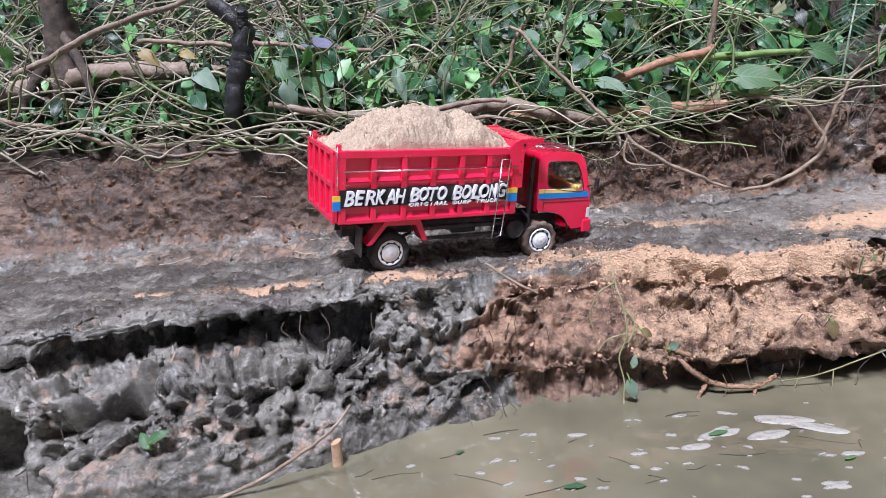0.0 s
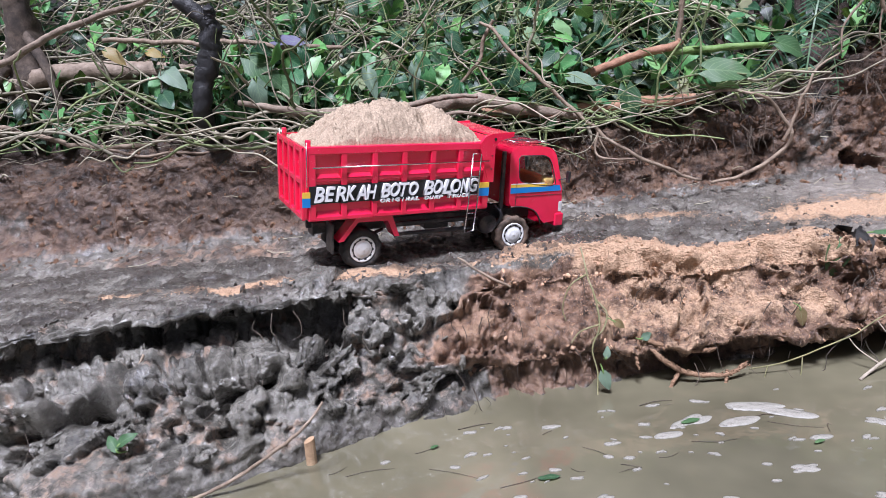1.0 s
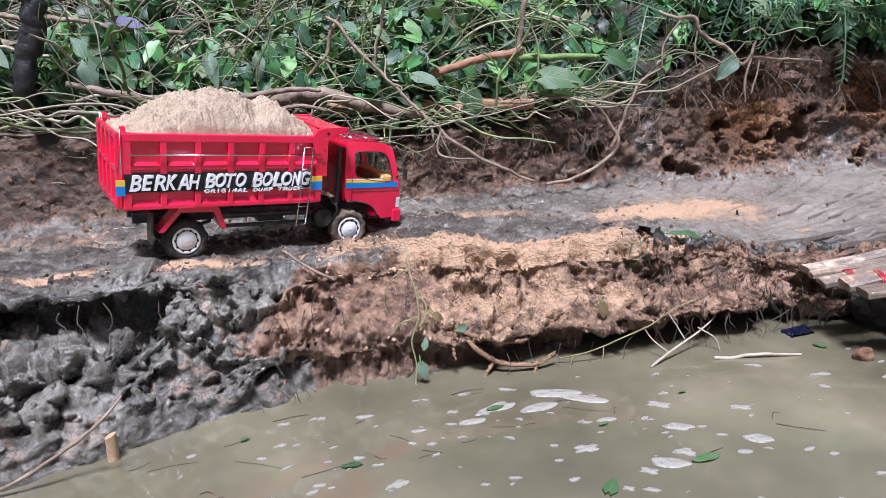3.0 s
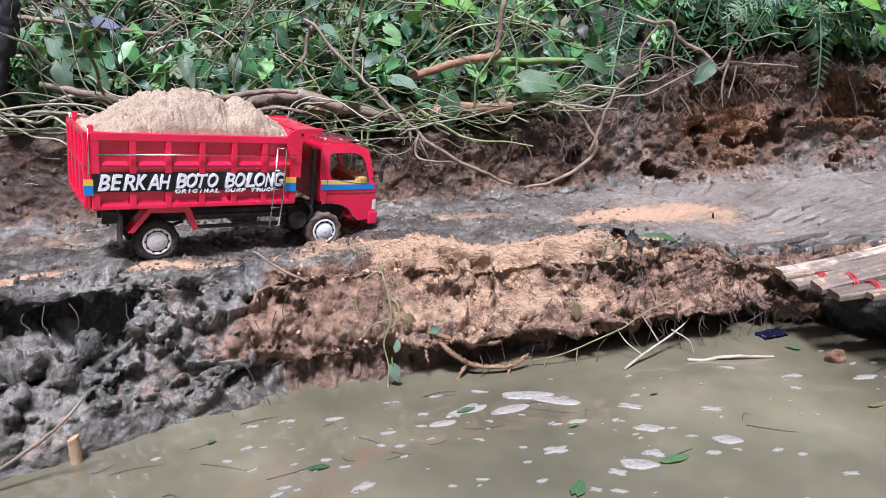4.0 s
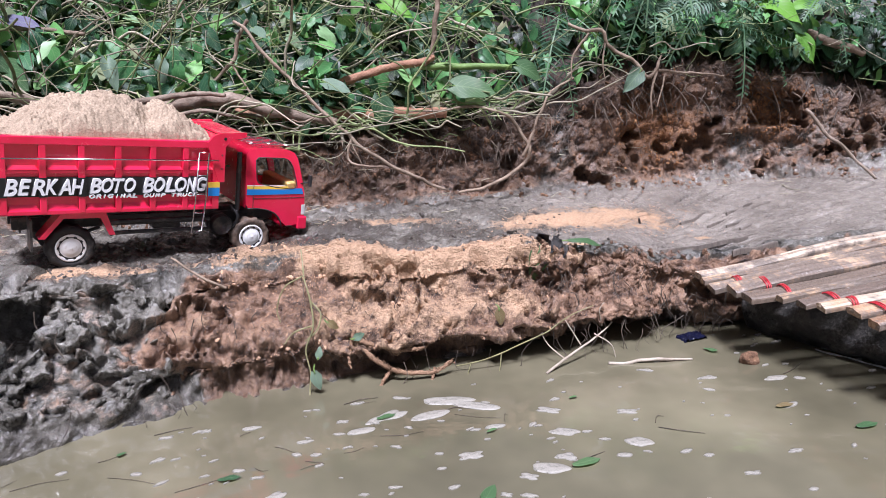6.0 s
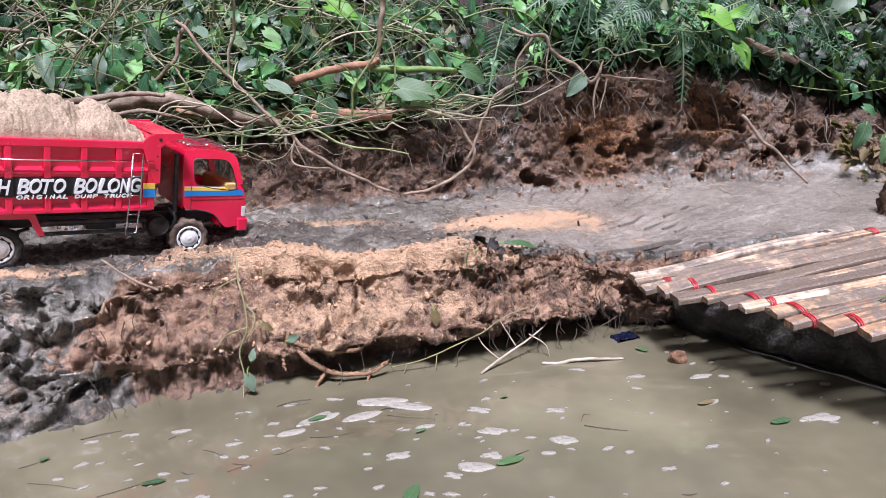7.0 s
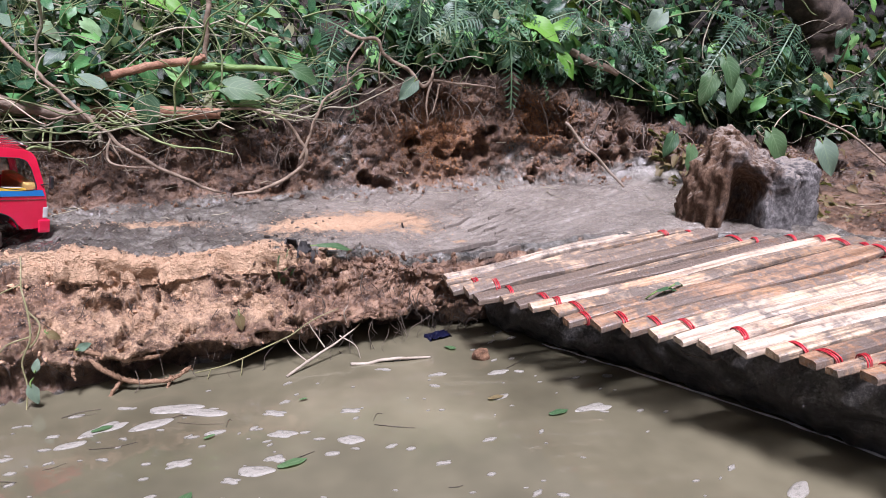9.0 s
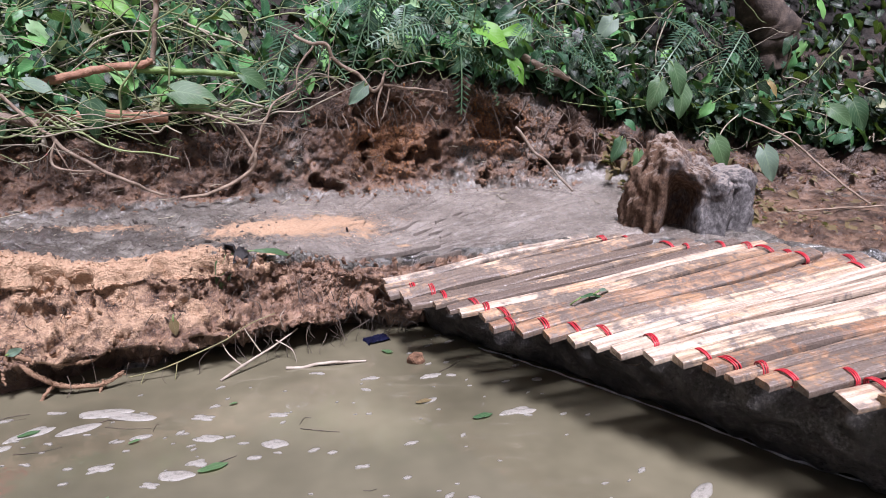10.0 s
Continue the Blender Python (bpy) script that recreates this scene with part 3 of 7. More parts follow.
    red = np.maximum(red, road * soft(x + 0.1 * big, 2.1, 2.3) * 0.95)
    red = np.maximum(red, wall * soft(x + 0.1 * big, 2.0, 2.2) * 0.85)
    red = red * (1 - 0.45 * ramped)
    red = np.where(vv > 12.3, np.maximum(red, 0.45), red)
    # sand: the spilt ridge on the bank, its fall down the face and patches along the track
    sand = np.zeros(x.shape)
    ridge = soft(x + 0.15 * big, 0.1, 0.3) * (1 - soft(x + 0.2 * mid, 0.78, 1.0))
    sand += ridge * np.exp(-((vv - 7.3) / 1.0) ** 2) * 1.0 * (y < 1.16)
    sand += np.clip(soft(x + 0.25 * big + 0.1 * mid, 0.1, 0.45) * (1 - soft(x + 0.25 * mid, 0.65, 1.05)), 0, 1) * face * soft(vv + 1.2 * big, 2.1, 3.6) * 0.56
    for cx, cy, rx, ry, a in ((0.98, 1.31, 0.26, 0.1, 0.66), (1.12, 1.39, 0.26, 0.1, 0.6), (-0.37, 1.02, 0.22, 0.045, 0.95), (-0.16, 1.04, 0.16, 0.035, 0.8), (-0.75, 1.03, 0.12, 0.03, 0.6), (0.24, 1.19, 0.08, 0.04, 0.6), (0.5, 1.42, 0.2, 0.04, 0.55), (-0.05, 1.12, 0.12, 0.03, 0.45), (0.02, 1.33, 0.12, 0.03, 0.4), (1.30, 1.2, 0.05, 0.025, 0.55), (0.12, 1.1, 0.09, 0.05, 0.5)):
        sand += a * np.exp(-((x - cx) / rx) ** 2 - ((y - cy) / ry) ** 2) * (vv > 7.2)
    sand = np.clip(sand, 0, 1.2)
    # lumps and hollows of the slumped mud: rounded blocks with creases between them, pits, runs and drips
    billow, small = np.abs(mid), np.abs(fine)
    lump = np.sqrt(np.clip(clod, 0, 1))
    strata = np.abs(layer)
    rest = 1 - grey
    disp = face * (0.045 * big + 0.007 * (billow - 0.25) + (0.003 + 0.003 * rest) * (small - 0.25))
    disp += face * (0.003 + 0.006 * rest) * (strata - 0.3)
    disp += face * (0.002 + 0.008 * rest) * block * soft(clod, 0.0, 0.12)
    disp += face * 0.006 * (lump - 0.45)
    disp += face * ((0.07 - 0.04 * rest) * (boss - 0.35) + (0.009 + 0.002 * rest) * (knob - 0.35))
    disp -= face * soft(big + 0.35 * layer + 0.3 * mid, 0.2, 0.42) * 0.045 * soft(vv, 2.2, 3.2)
    disp += face * (0.004 + 0.006 * rest) * (np.abs(runs) - 0.3)
    disp += face * 0.03 * soft(x, 0.0, 0.1) * (1 - soft(x, 0.3, 0.42)) * (1 - soft(vv, 3.4, 4.4)) * (np.abs(runs) - 0.3)
    disp += face * grey * 0.006 * fine
    disp -= face * grey * soft(0.35 * mid - big, 0.1, 0.4) * 0.085 * soft(vv, 2.0, 3.0) * (1 - soft(vv, 5.0, 6.0))
    # the floor of the hollow under the lip stays low
    depth = np.interp(x, [f[0] for f in FOOT], HOLLOW) / 0.16
    shelf = soft(vv, 3.9, 4.4) * np.clip(depth, 0, 1)
    disp = disp * (1 - 0.55 * shelf) - 0.012 * shelf * face
    disp += lip * (0.016 * big + 0.014 * mid + 0.004 * fine)
    smooth = soft(x, 0.75, 1.05) * (1 - soft(x + 0.1 * big, 2.05, 2.2))
    disp += road * (0.009 * big + (0.009 - 0.006 * smooth) * mid + (0.007 - 0.0058 * smooth) * fine)
    calm = 1 - 0.3 * (1 - soft(x, 0.1, 0.6))
    disp += wall * calm * (0.03 * big + 0.016 * mid + 0.006 * fine + 0.010 * block * soft(clod, 0.0, 0.12) + 0.008 * (lump - 0.45) + 0.012 * (boss - 0.35) + 0.012 * (knob - 0.35) - (0.02 + 0.05 * soft(x, 0.6, 1.1)) * soft(big + 0.4 * mid, 0.2, 0.5))
    g = g + nrm * disp[..., None]
    # the ragged edge: tongues of mud hang over here, bites are broken out there
    edge = np.zeros(len(us))
    deep = np.zeros(len(us))
    for k in range(len(us)):
        q = Vector((float(g[130, k, 0]) * 6.5, 4.0, 0))
        edge[k] = noise.fractal(q, 0.7, 2.2, 4)
        deep[k] = noise.fractal(q * 0.8 + Vector((9, 2, 0)), 0.8, 2.2, 4)
    rim = np.exp(-((vv - 6.7) / 0.75) ** 2)
    g[..., 1] -= rim * (0.075 * edge)[None, :] * (0.3 + 0.7 * grey)
    g[..., 2] -= np.exp(-((vv - 6.2) / 0.6) ** 2) * (0.055 * np.clip(deep, -0.25, 1))[None, :] * (0.25 + 0.75 * grey)
    # the sand ridge stands up from the bank's edge
    mound = ridge * np.exp(-((y - 1.085) / 0.075) ** 2) * (vv > 6.3) * (vv < 9.4)
    g[..., 2] += mound * (0.032 + 0.016 * big + 0.008 * np.abs(mid)) * (0.55 + 0.45 * np.exp(-((x - 0.33) / 0.12) ** 2))
    # two ruts worn by the wheels
    for ry in (1.135, 1.33):
        g[..., 2] -= road * 0.012 * np.exp(-((y - ry) / 0.03) ** 2) * (1 - soft(x, 0.95, 1.15))
    # the tyres have pressed the soft track down to where they stand
    push, total = np.zeros(x.shape), np.full(x.shape, 1e-9)
    for wx in (0.0, WHEEL_BASE):
        for wy in (-WHEEL_OUT, WHEEL_OUT):
            w = TRUCK_POSE @ Vector((wx, wy, 0.0))
            d2 = (g[..., 0] - w.x) ** 2 + (g[..., 1] - w.y) ** 2
            near = np.exp(-d2 / 0.11 ** 2)
            here = soft(vv, 7.2, 7.7) * near
            push += here * near * (w.z + 0.005 + 0.35 * (g[..., 2] - np.median(g[..., 2][(d2 < 0.0016) & (vv > 7.5) & (vv < 10)])) - g[..., 2])
            total += near
    g[..., 2] += push / np.maximum(total, 0.35) * (vv < 10.4)
    # furrows over the slats that lie buried in the mud before the mat
    furrow = np.zeros(x.shape)
    near_mat = road * soft(x, 1.0, 1.2) * (1 - soft(x, 1.9, 2.1))
    for j, i in zip(*np.nonzero(near_mat > 0.02)):
        # they fan out from the corner of the mat
        row = math.atan2(y[j, i] - 1.06, x[j, i] - 0.88) / 0.058 + 0.15 * big[j, i]
        reach = math.hypot(y[j, i] - 1.06, x[j, i] - 0.88)
        broken = noise.noise(Vector((reach * 7.0, math.floor(row) * 7.3, 0)))
        furrow[j, i] = max(0.0, -math.cos(2 * math.pi * row)) ** 5 * max(0.0, min(1.0, broken * 5 + 0.3))
    furrow *= near_mat
    g[..., 2] -= 0.012 * furrow
    # the hollow in the cut wall
    for cx, cz, r, d in ((1.335, 0.365, 0.05, 0.08), (1.44, 0.345, 0.022, 0.04), (1.42, 0.43, 0.07, 0.035)):
        w = wall * np.exp(-(((x - cx) / r) ** 2 + ((z - cz) / (r * 0.8)) ** 2))
        g -= nrm * (w * d)[..., None]
    nu, nv = len(us), len(vs)
    idx = np.arange(nu * nv).reshape(nv, nu)
    faces = np.stack([idx[:-1, :-1], idx[:-1, 1:], idx[1:, 1:], idx[1:, :-1]], -1).reshape(-1, 4)
    me = bpy.data.meshes.new("ground")
    me.from_pydata(g.reshape(-1, 3).tolist(), [], faces.tolist())
    me.polygons.foreach_set("use_smooth", [True] * len(me.polygons))
    me.materials.append(SOIL)
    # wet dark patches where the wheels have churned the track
    wet_dark = road * soft(mid + 0.7 * big + 0.5 * np.exp(-((y - 1.24) / 0.16) ** 2), -0.05, 0.5) * (1 - soft(x, 0.55, 0.95)) * 0.9
    # the cut wall is darkened too, least round its ochre hollow
    wet_dark = np.maximum(wet_dark, wall * (0.42 + 0.28 * (1 - soft(x, -0.3, 0.2)) + 0.13 * soft(x, 0.1, 0.9) + 0.3 * soft(big - 0.4 * mid, -0.4, 0.4)) * (1 - 0.75 * np.exp(-((x - 1.42) / 0.13) ** 2 - ((z - 0.38) / 0.09) ** 2)))
    # the furrows' darkness is painted in as well as cut
    wet_dark = np.maximum(wet_dark, 0.95 * furrow)
    # the ground past the stump is darkened as well
    wet_dark = np.maximum(wet_dark, (road + wall) * soft(x + 0.1 * mid, 2.15, 2.35) * (0.45 + 0.5 * soft(big + mid, -0.3, 0.4)))
    wet_dark = wet_dark * (1 - ramped)
    ochre = wall * np.clip(np.exp(-((x - 1.42) / 0.13) ** 2 - ((z - 0.4) / 0.1) ** 2) + np.exp(-((x - 1.78) / 0.1) ** 2 - ((z - 0.45) / 0.08) ** 2) + 0.3 * soft(big, 0.15, 0.45) * soft(x, 0.7, 1.1), 0, 1)
    red = np.maximum(red, ochre)
    # reaches down the wall's top as the overhanging plants' painted shade
    humus_and_shade = (1 - 0.9 * ochre) * np.maximum(soft(vv, 11.5, 12.3) * (0.8 + 0.5 * big), soft(vv, 12.6, 13.0))
    for key, val in (("red_soil", red), ("sand_cover", sand), ("humus_and_shade", humus_and_shade), ("trodden", np.maximum(0.4 * ramped, road * np.maximum(smooth, (0.3 + 0.4 * soft(mid, -0.2, 0.5)) * (0.5 + 0.5 * soft(x, -0.3, 0.6))))), ("ochre", ochre), ("waterlogged", (vv < 6.5) * (1 - soft(g[..., 2] + 0.05 * mid + 0.03 * big, 0.0, 0.07)) * 0.6 + wet_dark)):
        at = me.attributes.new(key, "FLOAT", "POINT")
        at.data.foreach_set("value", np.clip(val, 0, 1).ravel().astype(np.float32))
    ob = tagged(new("ground", me), "wet grey mud track with red soil bank and spilt sand", "ground", kind="structure")
    return ob, g, vs, us


ground, GRID, GRID_V, GRID_U = build_ground()


def build_water():
    verts = [(-40, -60, 0), (40, -60, 0), (40, 60, 0), (-40, 60, 0)]
    return tagged(new("water", mesh_from("water", verts, [(0, 1, 2, 3)], WATER)), "still murky brown pond water reflecting the bank", "water", kind="structure")


build_water()



def build_sky_blocker():
    """An unseen steep slope, added all round and behind the camera's way to block low sky light."""
    us, vs = np.linspace(0, 1, 240), np.linspace(0, 1, 26)
    verts = []
    for v in vs:
        for u in us:
            a = math.pi * 2 * u
            q = Vector((math.cos(a) * 4, math.sin(a) * 4, v * 3))
            r = 7.0 + 2.4 * v + 0.9 * noise.fractal(q * 0.9, 0.8, 2.1, 4) * min(1, v * 4)
            verts.append((0.4 + r * math.cos(a), 0.8 + r * math.sin(a), -0.2 + v * (2.6 + 0.6 * noise.noise(Vector((math.cos(a) * 3, math.sin(a) * 3, 5))))))
    n = len(us)
    faces = [(j * n + i, j * n + i + 1, (j + 1) * n + i + 1, (j + 1) * n + i) for j in range(len(vs) - 1) for i in range(n - 1)]
    tagged(new("far_bank", mesh_from("far_bank", verts, faces, FAR_GREEN)), "overgrown dark green far side of the pond", "far bank", kind="structure")


build_sky_blocker()

GRID_N = np.cross(np.gradient(GRID, axis=1), np.gradient(GRID, axis=0))
GRID_N /= np.linalg.norm(GRID_N, axis=2, keepdims=True) + 1e-9
TOP_ROWS = (GRID_V > 7.7) & (GRID_V < 12)
TOP = GRID[TOP_ROWS].reshape(-1, 3)


def ground_at(x, y):
    """Height of the track or slope at a place of the plan."""
    k = np.argmin((TOP[:, 0] - x) ** 2 + (TOP[:, 1] - y) ** 2)
    return float(TOP[k, 2])


# ---- shapes ----
def box(bm, a, b):
    """An upright block from corner a to corner b, into bm."""
    m = Matrix.Translation([(p + q) / 2 for p, q in zip(a, b)]) @ Matrix.Diagonal([*(abs(q - p) for p, q in zip(a, b)), 1])
    return bmesh.ops.create_cube(bm, size=1.0, matrix=m)["verts"]


def block(a, b, bevel=0.0015):
    bm = bmesh.new()
    box(bm, a, b)
    if bevel:
        bmesh.ops.bevel(bm, geom=bm.edges[:], offset=bevel, segments=2, affect="EDGES", profile=0.5)
    return bm


def tube_mesh(points, radii, sides=8, steps=None, closed_ends=True, wobble=0.0, seed=0):
    """Vertices and faces of a tapered tube along a smooth line."""
    line = curve_through(points, steps) if steps else np.array(points, float)
    rr = np.interp(np.linspace(0, 1, len(line)), np.linspace(0, 1, len(radii)), radii)
    tang = np.gradient(line, axis=0)
    tang /= np.linalg.norm(tang, axis=1, keepdims=True) + 1e-9
    side = np.cross(tang[0], (0.31, 0.22, 0.92))
    rng = random.Random(seed)
    verts, faces = [], []
    for k, (p, tg, r) in enumerate(zip(line, tang, rr)):
        side = side - tg * side.dot(tg)
        side /= np.linalg.norm(side) + 1e-9
        other = np.cross(tg, side)
        for s in range(sides):
            a = 2 * math.pi * s / sides
            q = r * (1 + wobble * rng.uniform(-1, 1))
            verts.append(tuple(p + side * math.cos(a) * q + other * math.sin(a) * q))
        if k:
            o = (k - 1) * sides
            for s in range(sides):
                faces.append((o + s, o + (s + 1) % sides, o + sides + (s + 1) % sides, o + sides + s))
    if closed_ends:
        faces.append(tuple(range(sides - 1, -1, -1)))
        o = (len(line) - 1) * sides
        faces.append(tuple(o + s for s in range(sides)))
    return verts, faces


def tube(name, points, radii, mat, sides=8, steps=None, wobble=0.0, seed=0):
    return mesh_from(name, *tube_mesh(points, radii, sides, steps, True, wobble, seed), mat)


def join(pieces):
    verts, faces = [], []
    for v, f in pieces:
        o = len(verts)
        verts += list(v)
        faces += [tuple(o + k for k in q) for q in f]
    return verts, faces


def lathe(profile, sides=40, axis="y"):
    """Turns (radius, along) pairs about the y axis."""
    verts, faces = [], []
    for r, a in profile:
        for s in range(sides):
            t = 2 * math.pi * s / sides
            verts.append((r * math.cos(t), a, r * math.sin(t)))
    n = len(profile)
    for k in range(n - 1):
        for s in range(sides):
            faces.append((k * sides + s, k * sides + (s + 1) % sides, (k + 1) * sides + (s + 1) % sides, (k + 1) * sides + s))
    faces.append(tuple(range(sides)))
    faces.append(tuple((n - 1) * sides + s for s in range(sides - 1, -1, -1)))
    return verts, faces


# ---- the truck ----
HALF = 0.095                    # half the width of the load box
BACK, FRONT, FLOOR, RIM = -0.106, 0.316, 0.118, 0.27


def text_mesh(words, size, mat, depth, shear=0.15, bold=0.0, spacing=1.0):
    cu = bpy.data.curves.new("words", "FONT")
    cu.body, cu.size, cu.extrude, cu.shear, cu.offset, cu.space_character = words, size, depth / 2, shear, bold, spacing
    ob = new("words", cu)
    me = bpy.data.meshes.new_from_object(ob.evaluated_get(bpy.context.evaluated_depsgraph_get()))
    bpy.data.objects.remove(ob)
    me.materials.clear()
    me.materials.append(mat)
    return me


def fit_text(me, x0, x1, z0, z1, y):
    """Stands the words upright on the side that faces -y, filling the given field."""
    v = np.array([tuple(p.co) for p in me.vertices])
    lo, hi = v.min(0), v.max(0)
    out = np.empty_like(v)
    out[:, 0] = x0 + (v[:, 0] - lo[0]) / (hi[0] - lo[0]) * (x1 - x0)
    out[:, 2] = z0 + (v[:, 1] - lo[1]) / (hi[1] - lo[1]) * (z1 - z0)
    out[:, 1] = y - (v[:, 2] - lo[2])
    me.vertices.foreach_set("co", out.ravel())
    me.update()


def wheel_tyre(mat, seed):
    verts, faces = lathe([(0.030, -0.016), (0.040, -0.0185), (0.0465, -0.0175), (0.0495, -0.013), (0.0505, -0.005), (0.0505, 0.005), (0.0495, 0.013), (0.0465, 0.0175), (0.040, 0.0185), (0.030, 0.016)], 48)
    rng = random.Random(seed)
    out = []
    for k, (x, y, z) in enumerate(verts):
        r = math.hypot(x, z)
        s = k % 48
        if r > 0.046:
            g = 1 + (0.022 if (s // 2) % 2 else -0.03) + rng.uniform(-0.012, 0.012)
            x, z = x * g, z * g
        out.append((x, y, z))
    me = mesh_from("tyre", out, faces, mat)
    return me


def build_wheel(truck, x, side, mat, label, seed, steer=0.0):
    hub = new("wheel")
    hub.parent = truck
    hub["label"] = label
    hub.matrix_local = pose(x, side * WHEEL_OUT, WHEEL_R, 0, random.Random(seed).uniform(0, 40), 180 * (side > 0) + steer) @ Matrix.Diagonal((0.94, 1, 0.94, 1))
    part("tyre", wheel_tyre(mat, seed), mat, hub)
    rim = part("rim", mesh_from("rim", *lathe([(0.031, 0.012), (0.032, -0.017), (0.0295, -0.0185), (0.027, -0.0165), (0.0245, -0.0158), (0.019, -0.0165), (0.016, -0.0185), (0.011, -0.0195), (0.0003, -0.0197)], 40), WHITE), WHITE, hub, "white plastic wheel rim")
    # black discs laid on the rim stand in for its shadowed holes
    for k in range(10):
        a = 2 * math.pi * k / 10
        bm = bmesh.new()
        bmesh.ops.create_cone(bm, cap_ends=True, segments=10, radius1=0.0031, radius2=0.0031, depth=0.003, matrix=Matrix.Translation((0.0255 * math.cos(a), -0.0156, 0.0255 * math.sin(a))) @ Matrix.Rotation(math.pi / 2, 4, "X"))
        part("rim_hole", bm, STICK_BLACK, rim)


def polar(outline, centre, count):
    """Where rays from the centre leave the closed outline."""
    out = []
    p = np.array(outline, float) - centre
    for k in range(count):
        d = np.array((math.cos(2 * math.pi * k / count), math.sin(2 * math.pi * k / count)))
        best = 0
        for a, b in zip(p, np.roll(p, -1, 0)):
            e = b - a
            den = d[0] * e[1] - d[1] * e[0]
            if abs(den) < 1e-12:
                continue
            t = (a[0] * e[1] - a[1] * e[0]) / den
            s = (a[0] * d[1] - a[1] * d[0]) / den
            if t > 0 and -1e-9 <= s <= 1 + 1e-9:
                best = max(best, t)
        out.append(centre + d * best)
    return out


CAB = [(0.362, 0.106), (0.360, 0.18), (0.361, 0.235), (0.368, 0.247), (0.385, 0.2515), (0.42, 0.2515), (0.45, 0.248), (0.463, 0.241), (0.470, 0.228), (0.480, 0.18), (0.487, 0.138), (0.489, 0.105), (0.489, 0.062), (0.470, 0.058), (0.440, 0.056), (0.436, 0.072), (0.425, 0.090), (0.405, 0.102), (0.385, 0.106)]
WINDOW = [(0.383, 0.172), (0.381, 0.222), (0.386, 0.229), (0.44, 0.228), (0.452, 0.222), (0.460, 0.205), (0.470, 0.160), (0.468, 0.153), (0.455, 0.152), (0.42, 0.157), (0.392, 0.165)]


def cab_side(y, side):
    centre = np.array((0.425, 0.19))
    count = 72
    outer, inner = polar(CAB, centre, count), polar(WINDOW, centre, count)
    bm = bmesh.new()

    def at(p, inset):
        lean = 0.010 * max(0, (p[1] - 0.15)) / 0.1
        return (p[0], side * (y - lean - inset), p[1])
    rings = [[bm.verts.new(at(p, i)) for p in ring] for ring, i in ((outer, 0.0), (inner, 0.0), (inner, 0.006), (outer, 0.006))]
    for a, b in zip(rings, rings[1:] + rings[:1]):
        for k in range(count):
            j = (k + 1) % count
            bm.faces.new((a[k], a[j], b[j], b[k]))
    return bm


def cab_shell():
    """Roof, back, nose and sills between the two sides, with the windscreen left open."""
    bm = bmesh.new()

    def pair(p):
        lean = 0.010 * max(0, (p[1] - 0.15)) / 0.1
        return [bm.verts.new((p[0], s * (0.0848 - lean), p[1])) for s in (-1, 1)]
    rows = [pair(p) for p in CAB]
    for k in range(len(CAB)):
        j = (k + 1) % len(CAB)
        if k in (8, 9) or k >= 14:
            continue
        bm.faces.new((rows[k][0], rows[k][1], rows[j][1], rows[j][0]))
    bmesh.ops.solidify(bm, geom=bm.faces[:], thickness=0.004)
    return bm


